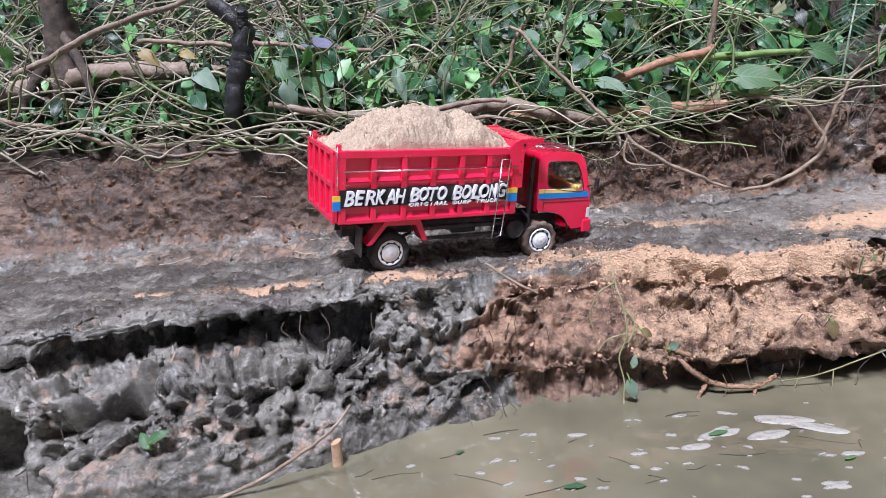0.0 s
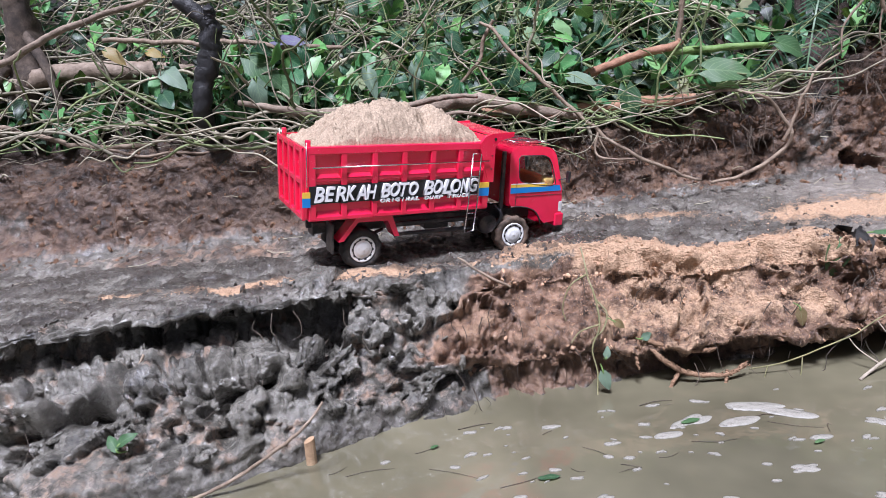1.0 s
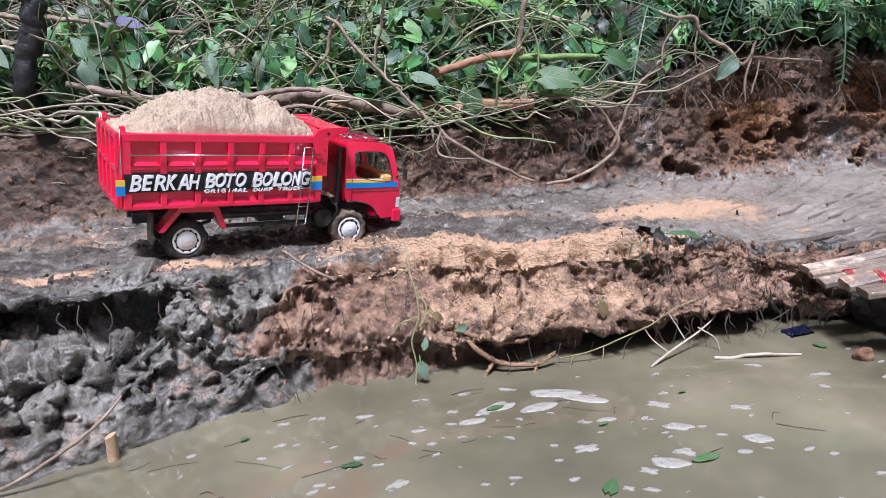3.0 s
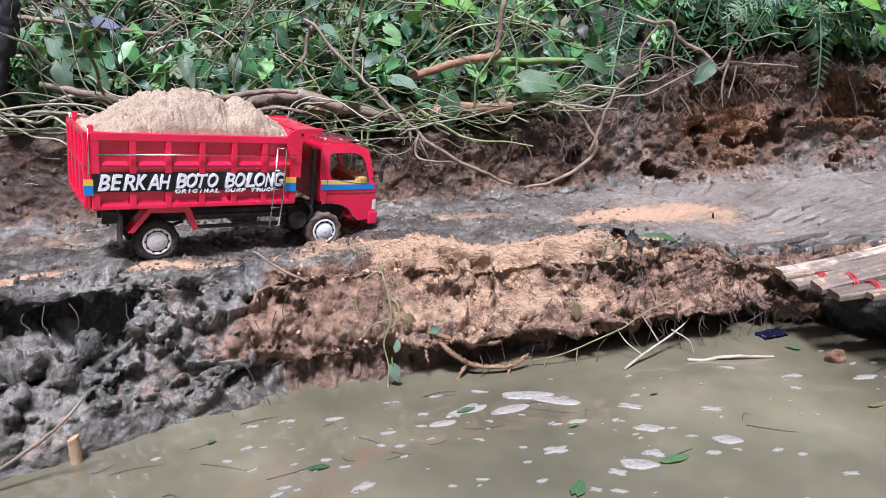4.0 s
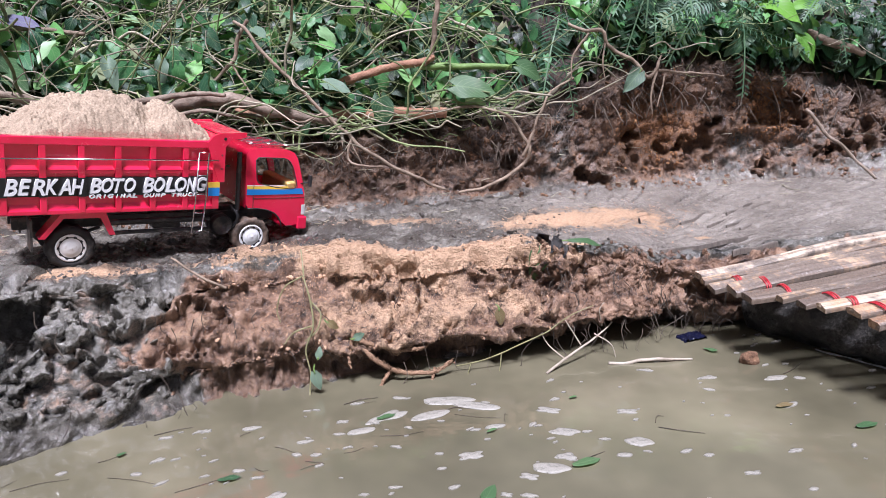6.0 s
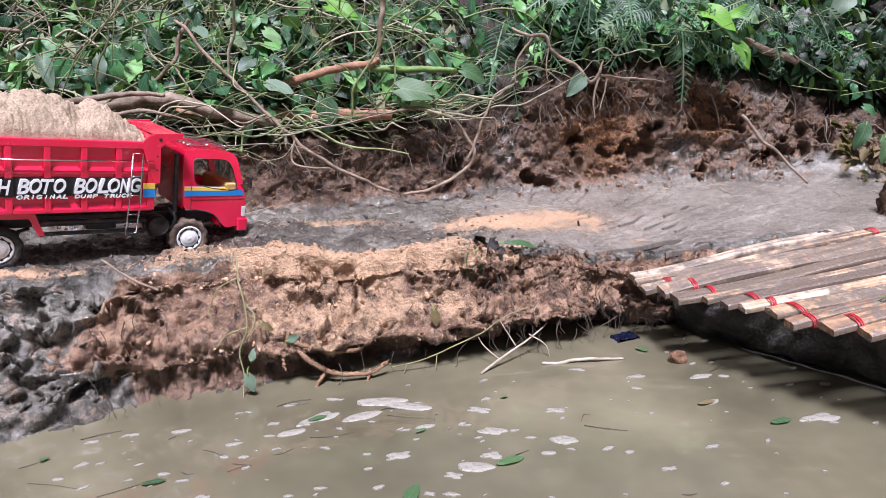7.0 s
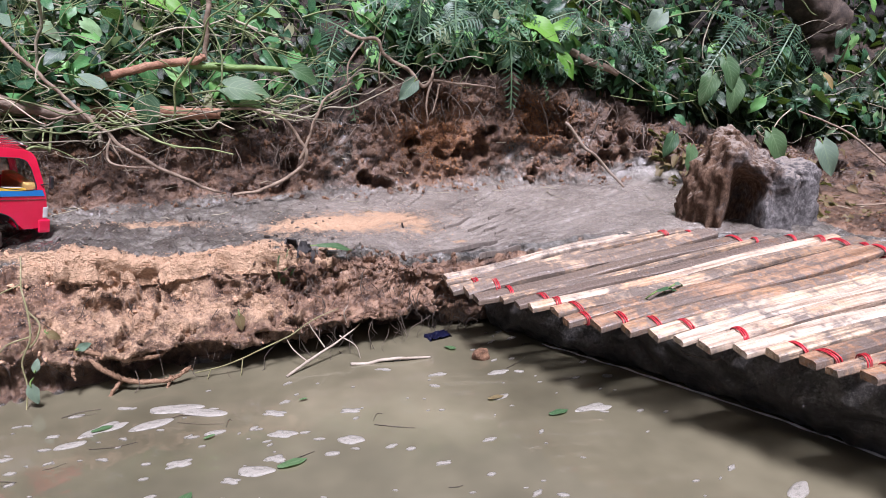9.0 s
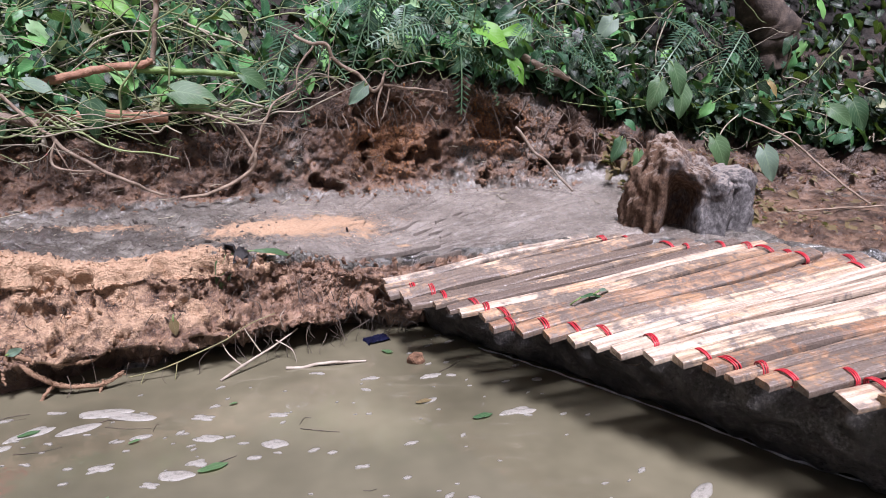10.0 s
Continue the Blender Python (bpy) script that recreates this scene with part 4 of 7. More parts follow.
def build_truck():
    truck = tagged(new("dump_truck"), "red model dump truck with white wheels, muddy and loaded with sand", "toy truck")
    truck.matrix_world = TRUCK_POSE
    # load box
    tub = part("load_box", block((BACK, -HALF + 0.012, FLOOR), (FRONT, HALF - 0.012, FLOOR + 0.012)), RED, truck, "glossy red ribbed load box")
    for s in (-1, 1):
        o = s * HALF
        part("side_panel", block((BACK, o - s * 0.014, FLOOR + 0.004), (FRONT, o - s * 0.008, RIM), 0.001), RED, tub)
        part("top_rail", block((BACK, o - s * 0.013, RIM - 0.016), (FRONT, o, RIM), 0.002), RED, tub)
        part("middle_ridge", block((BACK, o - s * 0.009, 0.199), (FRONT, o - s * 0.003, 0.207), 0.0015), RED, tub)
        part("bottom_rail", block((BACK, o - s * 0.013, FLOOR), (FRONT, o - s * 0.001, FLOOR + 0.010), 0.002), RED, tub)
        for k in range(7):
            x = BACK + 0.008 + k * (FRONT - BACK - 0.016) / 6
            w = 0.008 if k in (0, 6) else 0.0065
            part("rib", block((x - w, o - s * 0.010, FLOOR + 0.002), (x + w, o - s * 0.0005, RIM - 0.006), 0.0018), RED, tub)
            if k < 6:
                # the sloped lower lip of each pressed panel
                x2 = BACK + 0.008 + (k + 1) * (FRONT - BACK - 0.016) / 6
                for z0, z1 in ((0.2065, 0.214), (FLOOR + 0.009, FLOOR + 0.02)):
                    bm = bmesh.new()
                    v = [bm.verts.new(p) for p in ((x + w, o - s * 0.0025, z0), (x2 - w, o - s * 0.0025, z0), (x2 - w - 0.004, o - s * 0.008, z1), (x + w + 0.004, o - s * 0.008, z1), (x + w, o - s * 0.0095, z0), (x2 - w, o - s * 0.0095, z0))]
                    bm.faces.new((v[0], v[1], v[2], v[3]))
                    bm.faces.new((v[0], v[3], v[4]))
                    bm.faces.new((v[1], v[5], v[2]))
                    part("panel_lip", bm, RED, tub)
        part("side_rod", tube("side_rod", [(BACK + 0.008, o + s * 0.004, 0.229), (FRONT - 0.006, o + s * 0.004, 0.229)], [0.0016, 0.0016], CHROME, 8), CHROME, tub, "thin chrome rod along the box")
    tail = part("tailgate", block((BACK - 0.006, -HALF + 0.006, FLOOR + 0.004), (BACK, HALF - 0.006, RIM - 0.004), 0.0015), RED, truck, "red ribbed tailgate")
    for k in range(5):
        y = -HALF + 0.012 + k * (2 * HALF - 0.024) / 4
        part("rib", block((BACK - 0.013, y - 0.006, FLOOR + 0.004), (BACK - 0.005, y + 0.006, RIM - 0.002), 0.0018), RED, tail)
    for z in (FLOOR + 0.008, 0.199, RIM - 0.006):
        part("ridge", block((BACK - 0.012, -HALF + 0.006, z - 0.006), (BACK - 0.005, HALF - 0.006, z + 0.006), 0.0015), RED, tail)
    for s in (-1, 1):
        part("hinge_post", block((BACK - 0.002, s * (HALF - 0.016), RIM - 0.002), (BACK + 0.008, s * (HALF - 0.006), RIM + 0.012), 0.002), RED, tail)
        part("latch_rod", tube("latch_rod", [(BACK - 0.004, s * (HALF + 0.001), 0.19), (BACK - 0.004, s * (HALF + 0.001), RIM + 0.008)], [0.0013, 0.0013], CHROME, 6), CHROME, tail)
    head = part("headboard", block((FRONT - 0.006, -HALF + 0.012, FLOOR + 0.01), (FRONT, HALF - 0.012, RIM + 0.012), 0.001), RED, truck, "red headboard with a cab guard")
    for s in (-1, 1):
        bm = bmesh.new()
        prof = [(0.285, RIM - 0.004), (0.300, RIM + 0.012), (0.315, RIM + 0.018), (0.375, RIM + 0.021), (0.372, RIM + 0.010), (0.340, RIM + 0.004), (0.326, RIM - 0.012), (0.326, RIM - 0.09), (0.312, RIM - 0.09)]
        a = [bm.verts.new((x, s * (HALF - 0.006), z)) for x, z in prof]
        b = [bm.verts.new((x, s * (HALF + 0.001), z)) for x, z in prof]
        bm.faces.new(a)
        bm.faces.new(b)
        for k in range(len(prof)):
            j = (k + 1) % len(prof)
            bm.faces.new((a[k], a[j], b[j], b[k]))
        part("guard_side", bm, RED, head)
        # small black discs in place of the dark inside bolt holes
        for z in (RIM + 0.006, RIM - 0.03, RIM - 0.06):
            bm = bmesh.new()
            bmesh.ops.create_cone(bm, cap_ends=True, segments=12, radius1=0.0035 if z > RIM else 0.0018, radius2=0.0035 if z > RIM else 0.0018, depth=0.0008, matrix=Matrix.Translation((0.325 if z > RIM else 0.319, s * (HALF + 0.0012), z)) @ Matrix.Rotation(math.pi / 2, 4, "X"))
            part("bolt_hole", bm, STICK_BLACK, head)
    part("guard_top", block((FRONT, -HALF + 0.006, RIM + 0.013), (0.374, HALF - 0.006, RIM + 0.018), 0.001), RED, head)
    # sticker band and words on the side toward the pond
    for s in (-1,):
        o = s * HALF
        band = part("sticker_band", block((BACK + 0.004, o + 0.005, 0.1535), (0.290, o + 0.0085, 0.1915), 0), STICK_BLACK, truck, "black sticker band with white words")
        for k in range(6):
            x = BACK + 0.008 + k * (FRONT - BACK - 0.016) / 6
            part("band_fold", block((x - 0.0072, o - 0.0008, 0.1535), (x + 0.0072, o + 0.006, 0.1915), 0.0006), STICK_BLACK, band)
        for words, x0, x1, z0, z1 in (("BERKAH", BACK + 0.010, 0.040, 0.1575, 0.1885), ("BOTO", 0.050, 0.137, 0.160, 0.1895), ("BOLONG", 0.151, 0.286, 0.1595, 0.1905)):
            for k, ch in enumerate(words):
                me = text_mesh(ch, 0.04, STICK_WHITE, 0.0075, 0.28, 0.0008)
                w = (x1 - x0) / len(words)
                fit_text(me, x0 + k * w, x0 + (k + 1) * w - 0.0012 + 0.002, z0 + 0.001 * (k % 2), z1, o + 0.0060)
                part("letter", me, STICK_WHITE, band, "white slanted capital letter")
        for k, ch in enumerate("ORIGINAL DUMP TRUCK"):
            if ch != " ":
                me = text_mesh(ch, 0.015, STICK_WHITE, 0.0075, 0.25, 0.0003)
                w = (0.268 - 0.050) / 19
                slim = 0.3 * w if ch == "I" else 0
                fit_text(me, 0.050 + k * w + slim, 0.050 + (k + 1) * w - 0.001 - slim, 0.1495, 0.1575, o + 0.0060)
                part("letter", me, STICK_WHITE, band, "small white slanted letter")
        for x0, x1 in ((BACK - 0.0135, BACK + 0.003), (0.2905, 0.3155)):
            part("stripe", block((x0, o - 0.0012, 0.168), (x1, o + 0.0005, 0.180), 0), STICK_YELLOW, band, "yellow stripe")
            part("stripe", block((x0, o - 0.0012, 0.149), (x1, o + 0.0005, 0.168), 0), STICK_BLUE, band, "blue stripe")
    # ladder
    ladder = new("ladder")
    ladder.parent = truck
    ladder["label"] = "chrome wire ladder"
    loop = [(0.266, -HALF - 0.006, 0.246), (0.287, -HALF - 0.006, 0.246), (0.281, -HALF - 0.010, 0.14), (0.273, -HALF - 0.012, 0.074), (0.250, -HALF - 0.012, 0.070), (0.258, -HALF - 0.010, 0.14)]
    part("frame", tube("frame", loop + loop[:1], [0.0016, 0.0016], CHROME, 8), CHROME, ladder)
    for f in (0.28, 0.52, 0.76):
        z = 0.246 - 0.174 * f
        x = 0.266 - 0.016 * f
        part("rung", tube("rung", [(x, -HALF - 0.009, z), (x + 0.022, -HALF - 0.009, z)], [0.0014, 0.0014], CHROME, 6), CHROME, ladder)
    # chassis
    ch = part("chassis", block((-0.09, -0.03, 0.075), (0.44, -0.022, 0.1), 0.001), BLACK, truck, "black chassis with tubes and axles")
    part("frame_rail", block((-0.09, 0.022, 0.075), (0.44, 0.03, 0.1), 0.001), BLACK, ch)
    for s in (-1, 1):
        for z, r in ((0.099, 0.0055), (0.074, 0.0045)):
            part("side_tube", tube("side_tube", [(0.072, s * 0.08, z - 0.004), (0.09, s * 0.083, z), (0.24, s * 0.083, z), (0.27, s * 0.08, z - 0.004)], [r, r], BLACK, 10, 14), BLACK, ch)
        part("battery_tank", mesh_from("battery_tank", [(x + 0.3, y + s * 0.06, z + 0.078) for x, y, z in lathe([(0.022, -0.022), (0.025, -0.018), (0.025, -0.004), (0.0225, 0.0), (0.025, 0.004), (0.025, 0.018), (0.022, 0.022)], 24)[0]], lathe([(0.022, -0.022), (0.025, -0.018), (0.025, -0.004), (0.0225, 0.0), (0.025, 0.004), (0.025, 0.018), (0.022, 0.022)], 24)[1], BLACK), BLACK, ch, "black ribbed tank")
        part("mud_flap", block((-0.068, s * 0.095, 0.045), (-0.064, s * 0.055, 0.112), 0.0005), BLACK, ch)
        for x in (0.0, 0.367):
            part("leaf_spring", tube("leaf_spring", [(x - 0.06, s * 0.045, 0.078), (x, s * 0.045, 0.06), (x + 0.06, s * 0.045, 0.078)], [0.004, 0.004], BLACK, 6, 10), BLACK, ch)
        part("hose", tube("hose", [(0.325, s * 0.06, 0.12), (0.335, s * 0.08, 0.1), (0.33, s * 0.075, 0.075), (0.315, s * 0.07, 0.06)], [0.004, 0.004], BLACK, 8, 16), BLACK, ch)
    for x in (0.0, 0.367):
        part("axle", tube("axle", [(x, -0.07, 0.05), (x, 0.07, 0.05)], [0.007, 0.007], BLACK, 10), BLACK, ch)
    part("gearbox", block((0.17, -0.02, 0.06), (0.23, 0.02, 0.1), 0.004), BLACK, ch)
    # rear fenders, bent from flat strip
    for s in (-1, 1):
        bm = bmesh.new()
        prof = [(-0.060, 0.066), (-0.048, 0.066), (-0.014, 0.104), (0.055, 0.103), (0.072, 0.068), (0.084, 0.068), (0.066, 0.113), (-0.018, 0.114)]
        a = [bm.verts.new((x, s * 0.058, z)) for x, z in prof]
        b = [bm.verts.new((x, s * (HALF + 0.003), z)) for x, z in prof]
        bm.faces.new(a)
        bm.faces.new(b)
        for k in range(len(prof)):
            j = (k + 1) % len(prof)
            bm.faces.new((a[k], a[j], b[j], b[k]))
        part("fender", bm, RED, truck, "angular red rear mudguard")
    # wheels: the front pair is caked with mud
    for s in (-1, 1):
        build_wheel(truck, 0.0, s, RUBBER, "muddy black tyre on a white rim", 3 + s)
        build_wheel(truck, WHEEL_BASE, s, RUBBER_MUD, "mud-caked tyre on a white rim", 7 + s, -4)
    # cab
    cab = part("cab", cab_shell(), RED, truck, "red cab with yellow and blue stripes")
    for s in (-1, 1):
        part("cab_side", cab_side(0.087, s), RED, cab)
        centre = np.array((0.425, 0.19))
        bm = bmesh.new()
        ring = polar(WINDOW, centre, 40)
        lean = [0.010 * max(0, (p[1] - 0.15)) / 0.1 for p in ring]
        for d in (0.003, 0.0042):
            bm.faces.new([bm.verts.new((p[0], s * (0.087 - q - d), p[1])) for p, q in zip(ring, lean)])
        part("side_window", bm, GLASS, cab, "clear side window").visible_shadow = False
        part("window_seal", tube("window_seal", [(p[0], s * (0.0872 - q), p[1]) for p, q in zip(ring + ring[:1], lean + lean[:1])], [0.0012, 0.0012], BLACK, 6), BLACK, cab)
        for z0, z1, x1, mt, lb in ((0.1385, 0.1530, 0.484, STICK_BLUE, "blue stripe"), (0.1530, 0.1600, 0.452, STICK_YELLOW, "yellow stripe"), (0.1604, 0.1625, 0.445, STICK_WHITE, "thin white stripe")):
            bm = bmesh.new()
            p = [(0.3625, z0), (x1, z0), (x1 - 0.004, z1), (0.3625, z1)]
            if mt != STICK_BLUE:
                p = [(x, z - (x - 0.3625) * 0.02) for x, z in p]
            q = [(x, z) for x, z in p]
            for d in (0.0002, 0.0009):
                bm.faces.new([bm.verts.new((x, s * (0.087 - 0.010 * max(0, z - 0.15) / 0.1 + d), z)) for x, z in q])
            part("stripe", bm, mt, cab, lb)
        part("door_seam", block((0.3755, s * 0.0868, 0.107), (0.3767, s * 0.0876, 0.168), 0), BLACK, cab)
        part("sill_seam", block((0.377, s * 0.0868, 0.1290), (0.487, s * 0.0876, 0.1300), 0), BLACK, cab)
        part("headlight", block((0.480, s * 0.060, 0.082), (0.4915, s * 0.0875, 0.112), 0.003), LENS, cab, "clear headlight")
        part("wing_mirror", block((0.488, s * 0.095, 0.16), (0.494, s * 0.108, 0.19), 0.002), BLACK, cab)
        part("mirror_arm", tube("mirror_arm", [(0.478, s * 0.085, 0.165), (0.49, s * 0.1, 0.172)], [0.0015, 0.0015], BLACK, 6), BLACK, cab)
        part("arch_trim", tube("arch_trim", [(0.366, s * 0.0875, 0.1045), (0.385, s * 0.0875, 0.104), (0.405, s * 0.0875, 0.1), (0.424, s * 0.0875, 0.089), (0.435, s * 0.0875, 0.072), (0.439, s * 0.0875, 0.057)], [0.0016, 0.0016], BLACK, 6, 20), BLACK, cab)
    part("windscreen", block((0.4705, -0.076, 0.142), (0.4725, 0.076, 0.226), 0), GLASS, cab, "clear windscreen").visible_shadow = False
    cab.children[-1].matrix_local = Matrix.Translation((0.4717, 0, 0.184)) @ Matrix.Rotation(radians(-10.5), 4, "Y") @ Matrix.Translation((-0.4677, 0, -0.184))
    part("bumper", block((0.474, -0.090, 0.046), (0.4955, 0.090, 0.079), 0.003), RED, cab)
    part("grille", block((0.4885, -0.055, 0.088), (0.4915, 0.055, 0.128), 0.001), BLACK, cab)
    part("seat", block((0.372, -0.07, 0.11), (0.415, 0.07, 0.15), 0.006), SEAT, cab)
    part("seat_back", block((0.366, -0.07, 0.15), (0.38, 0.07, 0.215), 0.006), SEAT, cab)
    part("dashboard", block((0.45, -0.075, 0.12), (0.474, 0.075, 0.168), 0.006), DASH, cab, "yellowish dashboard")
    part("exhaust_pipe", mesh_from("exhaust_pipe", [(x + 0.352, z - 0.072, y + 0.175) for x, y, z in lathe([(0.0055, -0.07)] + [(0.0052 + 0.0012 * (k % 2), -0.066 + k * 0.0045) for k in range(30)] + [(0.005, 0.072)], 14)[0]], lathe([(0.0055, -0.07)] + [(0.0052 + 0.0012 * (k % 2), -0.066 + k * 0.0045) for k in range(30)] + [(0.005, 0.072)], 14)[1], BLACK), BLACK, truck, "black ribbed exhaust stack")
    rack = new("roof_rack")
    rack.parent = cab
    rack["label"] = "chrome wire roof rack"
    for y in np.linspace(-0.062, 0.062, 6):
        part("rack_bar", tube("rack_bar", [(0.372, y, 0.256), (0.38, y, 0.2595), (0.452, y, 0.2565), (0.458, y, 0.252)], [0.0013, 0.0013], CHROME, 6, 10), CHROME, rack)
    for x, z in ((0.38, 0.2595), (0.415, 0.2582), (0.452, 0.2565)):
        part("rack_bar", tube("rack_bar", [(x, -0.062, z), (x, 0.062, z)], [0.0013, 0.0013], CHROME, 6), CHROME, rack)
    # box and cab on the chassis
    for ob in truck.children:
        kind = ob.name.split(".")[0]
        if kind in ("load_box", "tailgate", "headboard", "sticker_band", "ladder"):
            ob.matrix_local = BOX_PLACE
        elif kind == "chassis":
            ob.matrix_local = Matrix.Diagonal((WHEEL_BASE / 0.367, 1, 1, 1))
        elif kind == "fender":
            ob.matrix_local = Matrix.Diagonal((1, 1, 1.09, 1))
        elif kind == "exhaust_pipe":
            ob.matrix_local = Matrix.Translation((0.012, 0, 0.006))
    cab.matrix_local = Matrix.Translation((0.38, 0, 0.0588)) @ Matrix.Diagonal((1.24, 0.98, 1.0, 1)) @ Matrix.Translation((-0.362, 0, -0.046))
    return truck


BOX_PLACE = Matrix.Translation((-0.1274, 0, 0.1255)) @ Matrix.Diagonal((1.02, 1.17, 1.036, 1)) @ Matrix.Translation((0.106, 0, -0.118))
truck = build_truck()


LOAD_X = [-0.11, -0.075, -0.045, -0.01, 0.03, 0.07, 0.105, 0.14, 0.168, 0.186, 0.206, 0.235, 0.262, 0.285, 0.31]
LOAD_H = [0.002, 0.010, 0.036, 0.058, 0.074, 0.082, 0.082, 0.076, 0.066, 0.060, 0.067, 0.059, 0.045, 0.03, 0.016]


def build_load():
    """The heap in the box: two humps, a scooped hollow, crumbly skin."""
    nx, ny = 230, 110
    xs, ys = np.linspace(BACK + 0.004, FRONT - 0.008, nx), np.linspace(-HALF + 0.0145, HALF - 0.0145, ny)
    verts, faces = [], []
    for y in ys:
        for x in xs:
            e = 1 - (abs(y) / 0.082) ** 2.2
            h = float(np.interp(x, LOAD_X, LOAD_H))
            h *= max(0, e) ** 0.55
            h -= 0.02 * math.exp(-((x - 0.17) / 0.02) ** 2 - ((y + 0.045) / 0.022) ** 2) + 0.018 * math.exp(-((x + 0.01) / 0.018) ** 2 - ((y + 0.05) / 0.02) ** 2)
            p = Vector((x, y, 0))
            h += 0.012 * noise.fractal(p * 24, 0.7, 2.1, 2) + 0.006 * noise.fractal(p * 75, 0.7, 2.1, 3) + 0.0035 * noise.noise(p * 150) + 0.0025 * noise.noise(p * 310)
            verts.append((x, y, RIM - 0.006 + h))
    n0 = len(verts)
    for j in range(ny - 1):
        for i in range(nx - 1):
            faces.append((j * nx + i, j * nx + i + 1, (j + 1) * nx + i + 1, (j + 1) * nx + i))
    edge = [i for i in range(nx)] + [j * nx + nx - 1 for j in range(1, ny)] + [(ny - 1) * nx + i for i in range(nx - 2, -1, -1)] + [j * nx for j in range(ny - 2, 0, -1)]
    for k in edge:
        verts.append((verts[k][0], verts[k][1], FLOOR + 0.0125))
    m = len(edge)
    for k in range(m):
        j = (k + 1) % m
        faces.append((edge[j], edge[k], n0 + k, n0 + j))
    faces.append(tuple(n0 + k for k in range(m)))
    ob = new("sand_load", mesh_from("sand_load", verts, faces, SAND_DRY))
    ob.matrix_world = truck.matrix_world @ BOX_PLACE
    return tagged(ob, "heaped pale sand filling the red truck's load box", "sand heap")


build_load()


# ---- the slat mat over its log ----
def mat_z(x, y):
    return 0.13 + 0.14 * (x - 1.22) - 0.05 * (y - 0.99)


NEAR_Y = [-0.9, -0.4, 0.13, 0.34, 0.65, 0.92, 1.0, 1.12, 1.4]
NEAR_X = [2.16, 1.88, 1.6, 1.48, 1.31, 1.185, 1.175, 1.23, 1.3]
FAR_Y = [-0.9, 0.0, 0.25, 0.47, 0.55, 0.64, 0.72, 0.81, 0.9, 1.0, 1.06, 1.25, 1.4]
FAR_X = [3.0, 2.55, 2.34, 2.16, 2.11, 2.065, 2.02, 1.96, 1.88, 1.81, 1.73, 1.6, 1.5]
# the way each slat points, in degrees, along the mat
TURN_Y = [-0.6, 0.13, 0.3, 0.45, 0.6, 0.9, 1.06, 1.4]
TURN = [-12, -8, -6, -3.5, -2.7, -3.3, -1, 2]


def slat_mesh(width, thick, seed):
    """A split strip one metre long along x: flat below, crowned above, with ragged ends."""
    rng = random.Random(seed)
    n = 14
    tip = rng.uniform(-0.08, 0.08)
    prof = [(-0.46, 0), (-0.5, 0.12), (-0.5, 0.55), (-0.485, 0.8), (-0.43, 0.93 - tip), (-0.28, 0.98 - tip * 0.6), (-0.08, 1.0), (0.14, 1.0), (0.3, 0.98 + tip * 0.6), (0.43, 0.92 + tip), (0.485, 0.78), (0.5, 0.5), (0.5, 0.12), (0.46, 0)]
    verts, faces = [], []
    for k in range(n + 1):
        x = k / n
        sway, fat, lift = 0.004 * math.sin(x * 7 + seed), 1 + 0.07 * math.sin(x * 11 + seed * 2), 0.002 * math.sin(x * 9 + seed)
        for a, b in prof:
            jag = rng.uniform(-0.002, 0.002) if k in (0, n) else 0
            verts.append((x + jag, a * width * fat + sway, b * thick * (1 + rng.uniform(-0.06, 0.06)) + lift))
    m = len(prof)
    for k in range(n):
        for s in range(m):
            faces.append((k * m + s, (k + 1) * m + s, (k + 1) * m + (s + 1) % m, k * m + (s + 1) % m))
    faces.append(tuple(range(m)))
    faces.append(tuple(n * m + s for s in range(m - 1, -1, -1)))
    return mesh_from("slat", verts, faces, SLAT, False)


def tie_mesh(width, thick, seed):
    """Two turns of cord round a slat and a loose knot end."""
    rng = random.Random(seed)
    pieces = []
    for turn in range(3):
        o = turn * 0.0036 + rng.uniform(-0.001, 0.001)
        loop = [(o, -width * 0.53, -0.002), (o + 0.001, -width * 0.53, thick * 0.7), (o + 0.003, -width * 0.2, thick * 1.13), (o + 0.004, width * 0.2, thick * 1.13), (o + 0.005, width * 0.53, thick * 0.7), (o + 0.004, width * 0.53, -0.002), (o + 0.002, 0, -0.004), (o, -width * 0.53, -0.002)]
        pieces.append(tube_mesh(loop, [0.0013, 0.0013], 6, 20))
    return mesh_from("tie", *join(pieces), CORD)


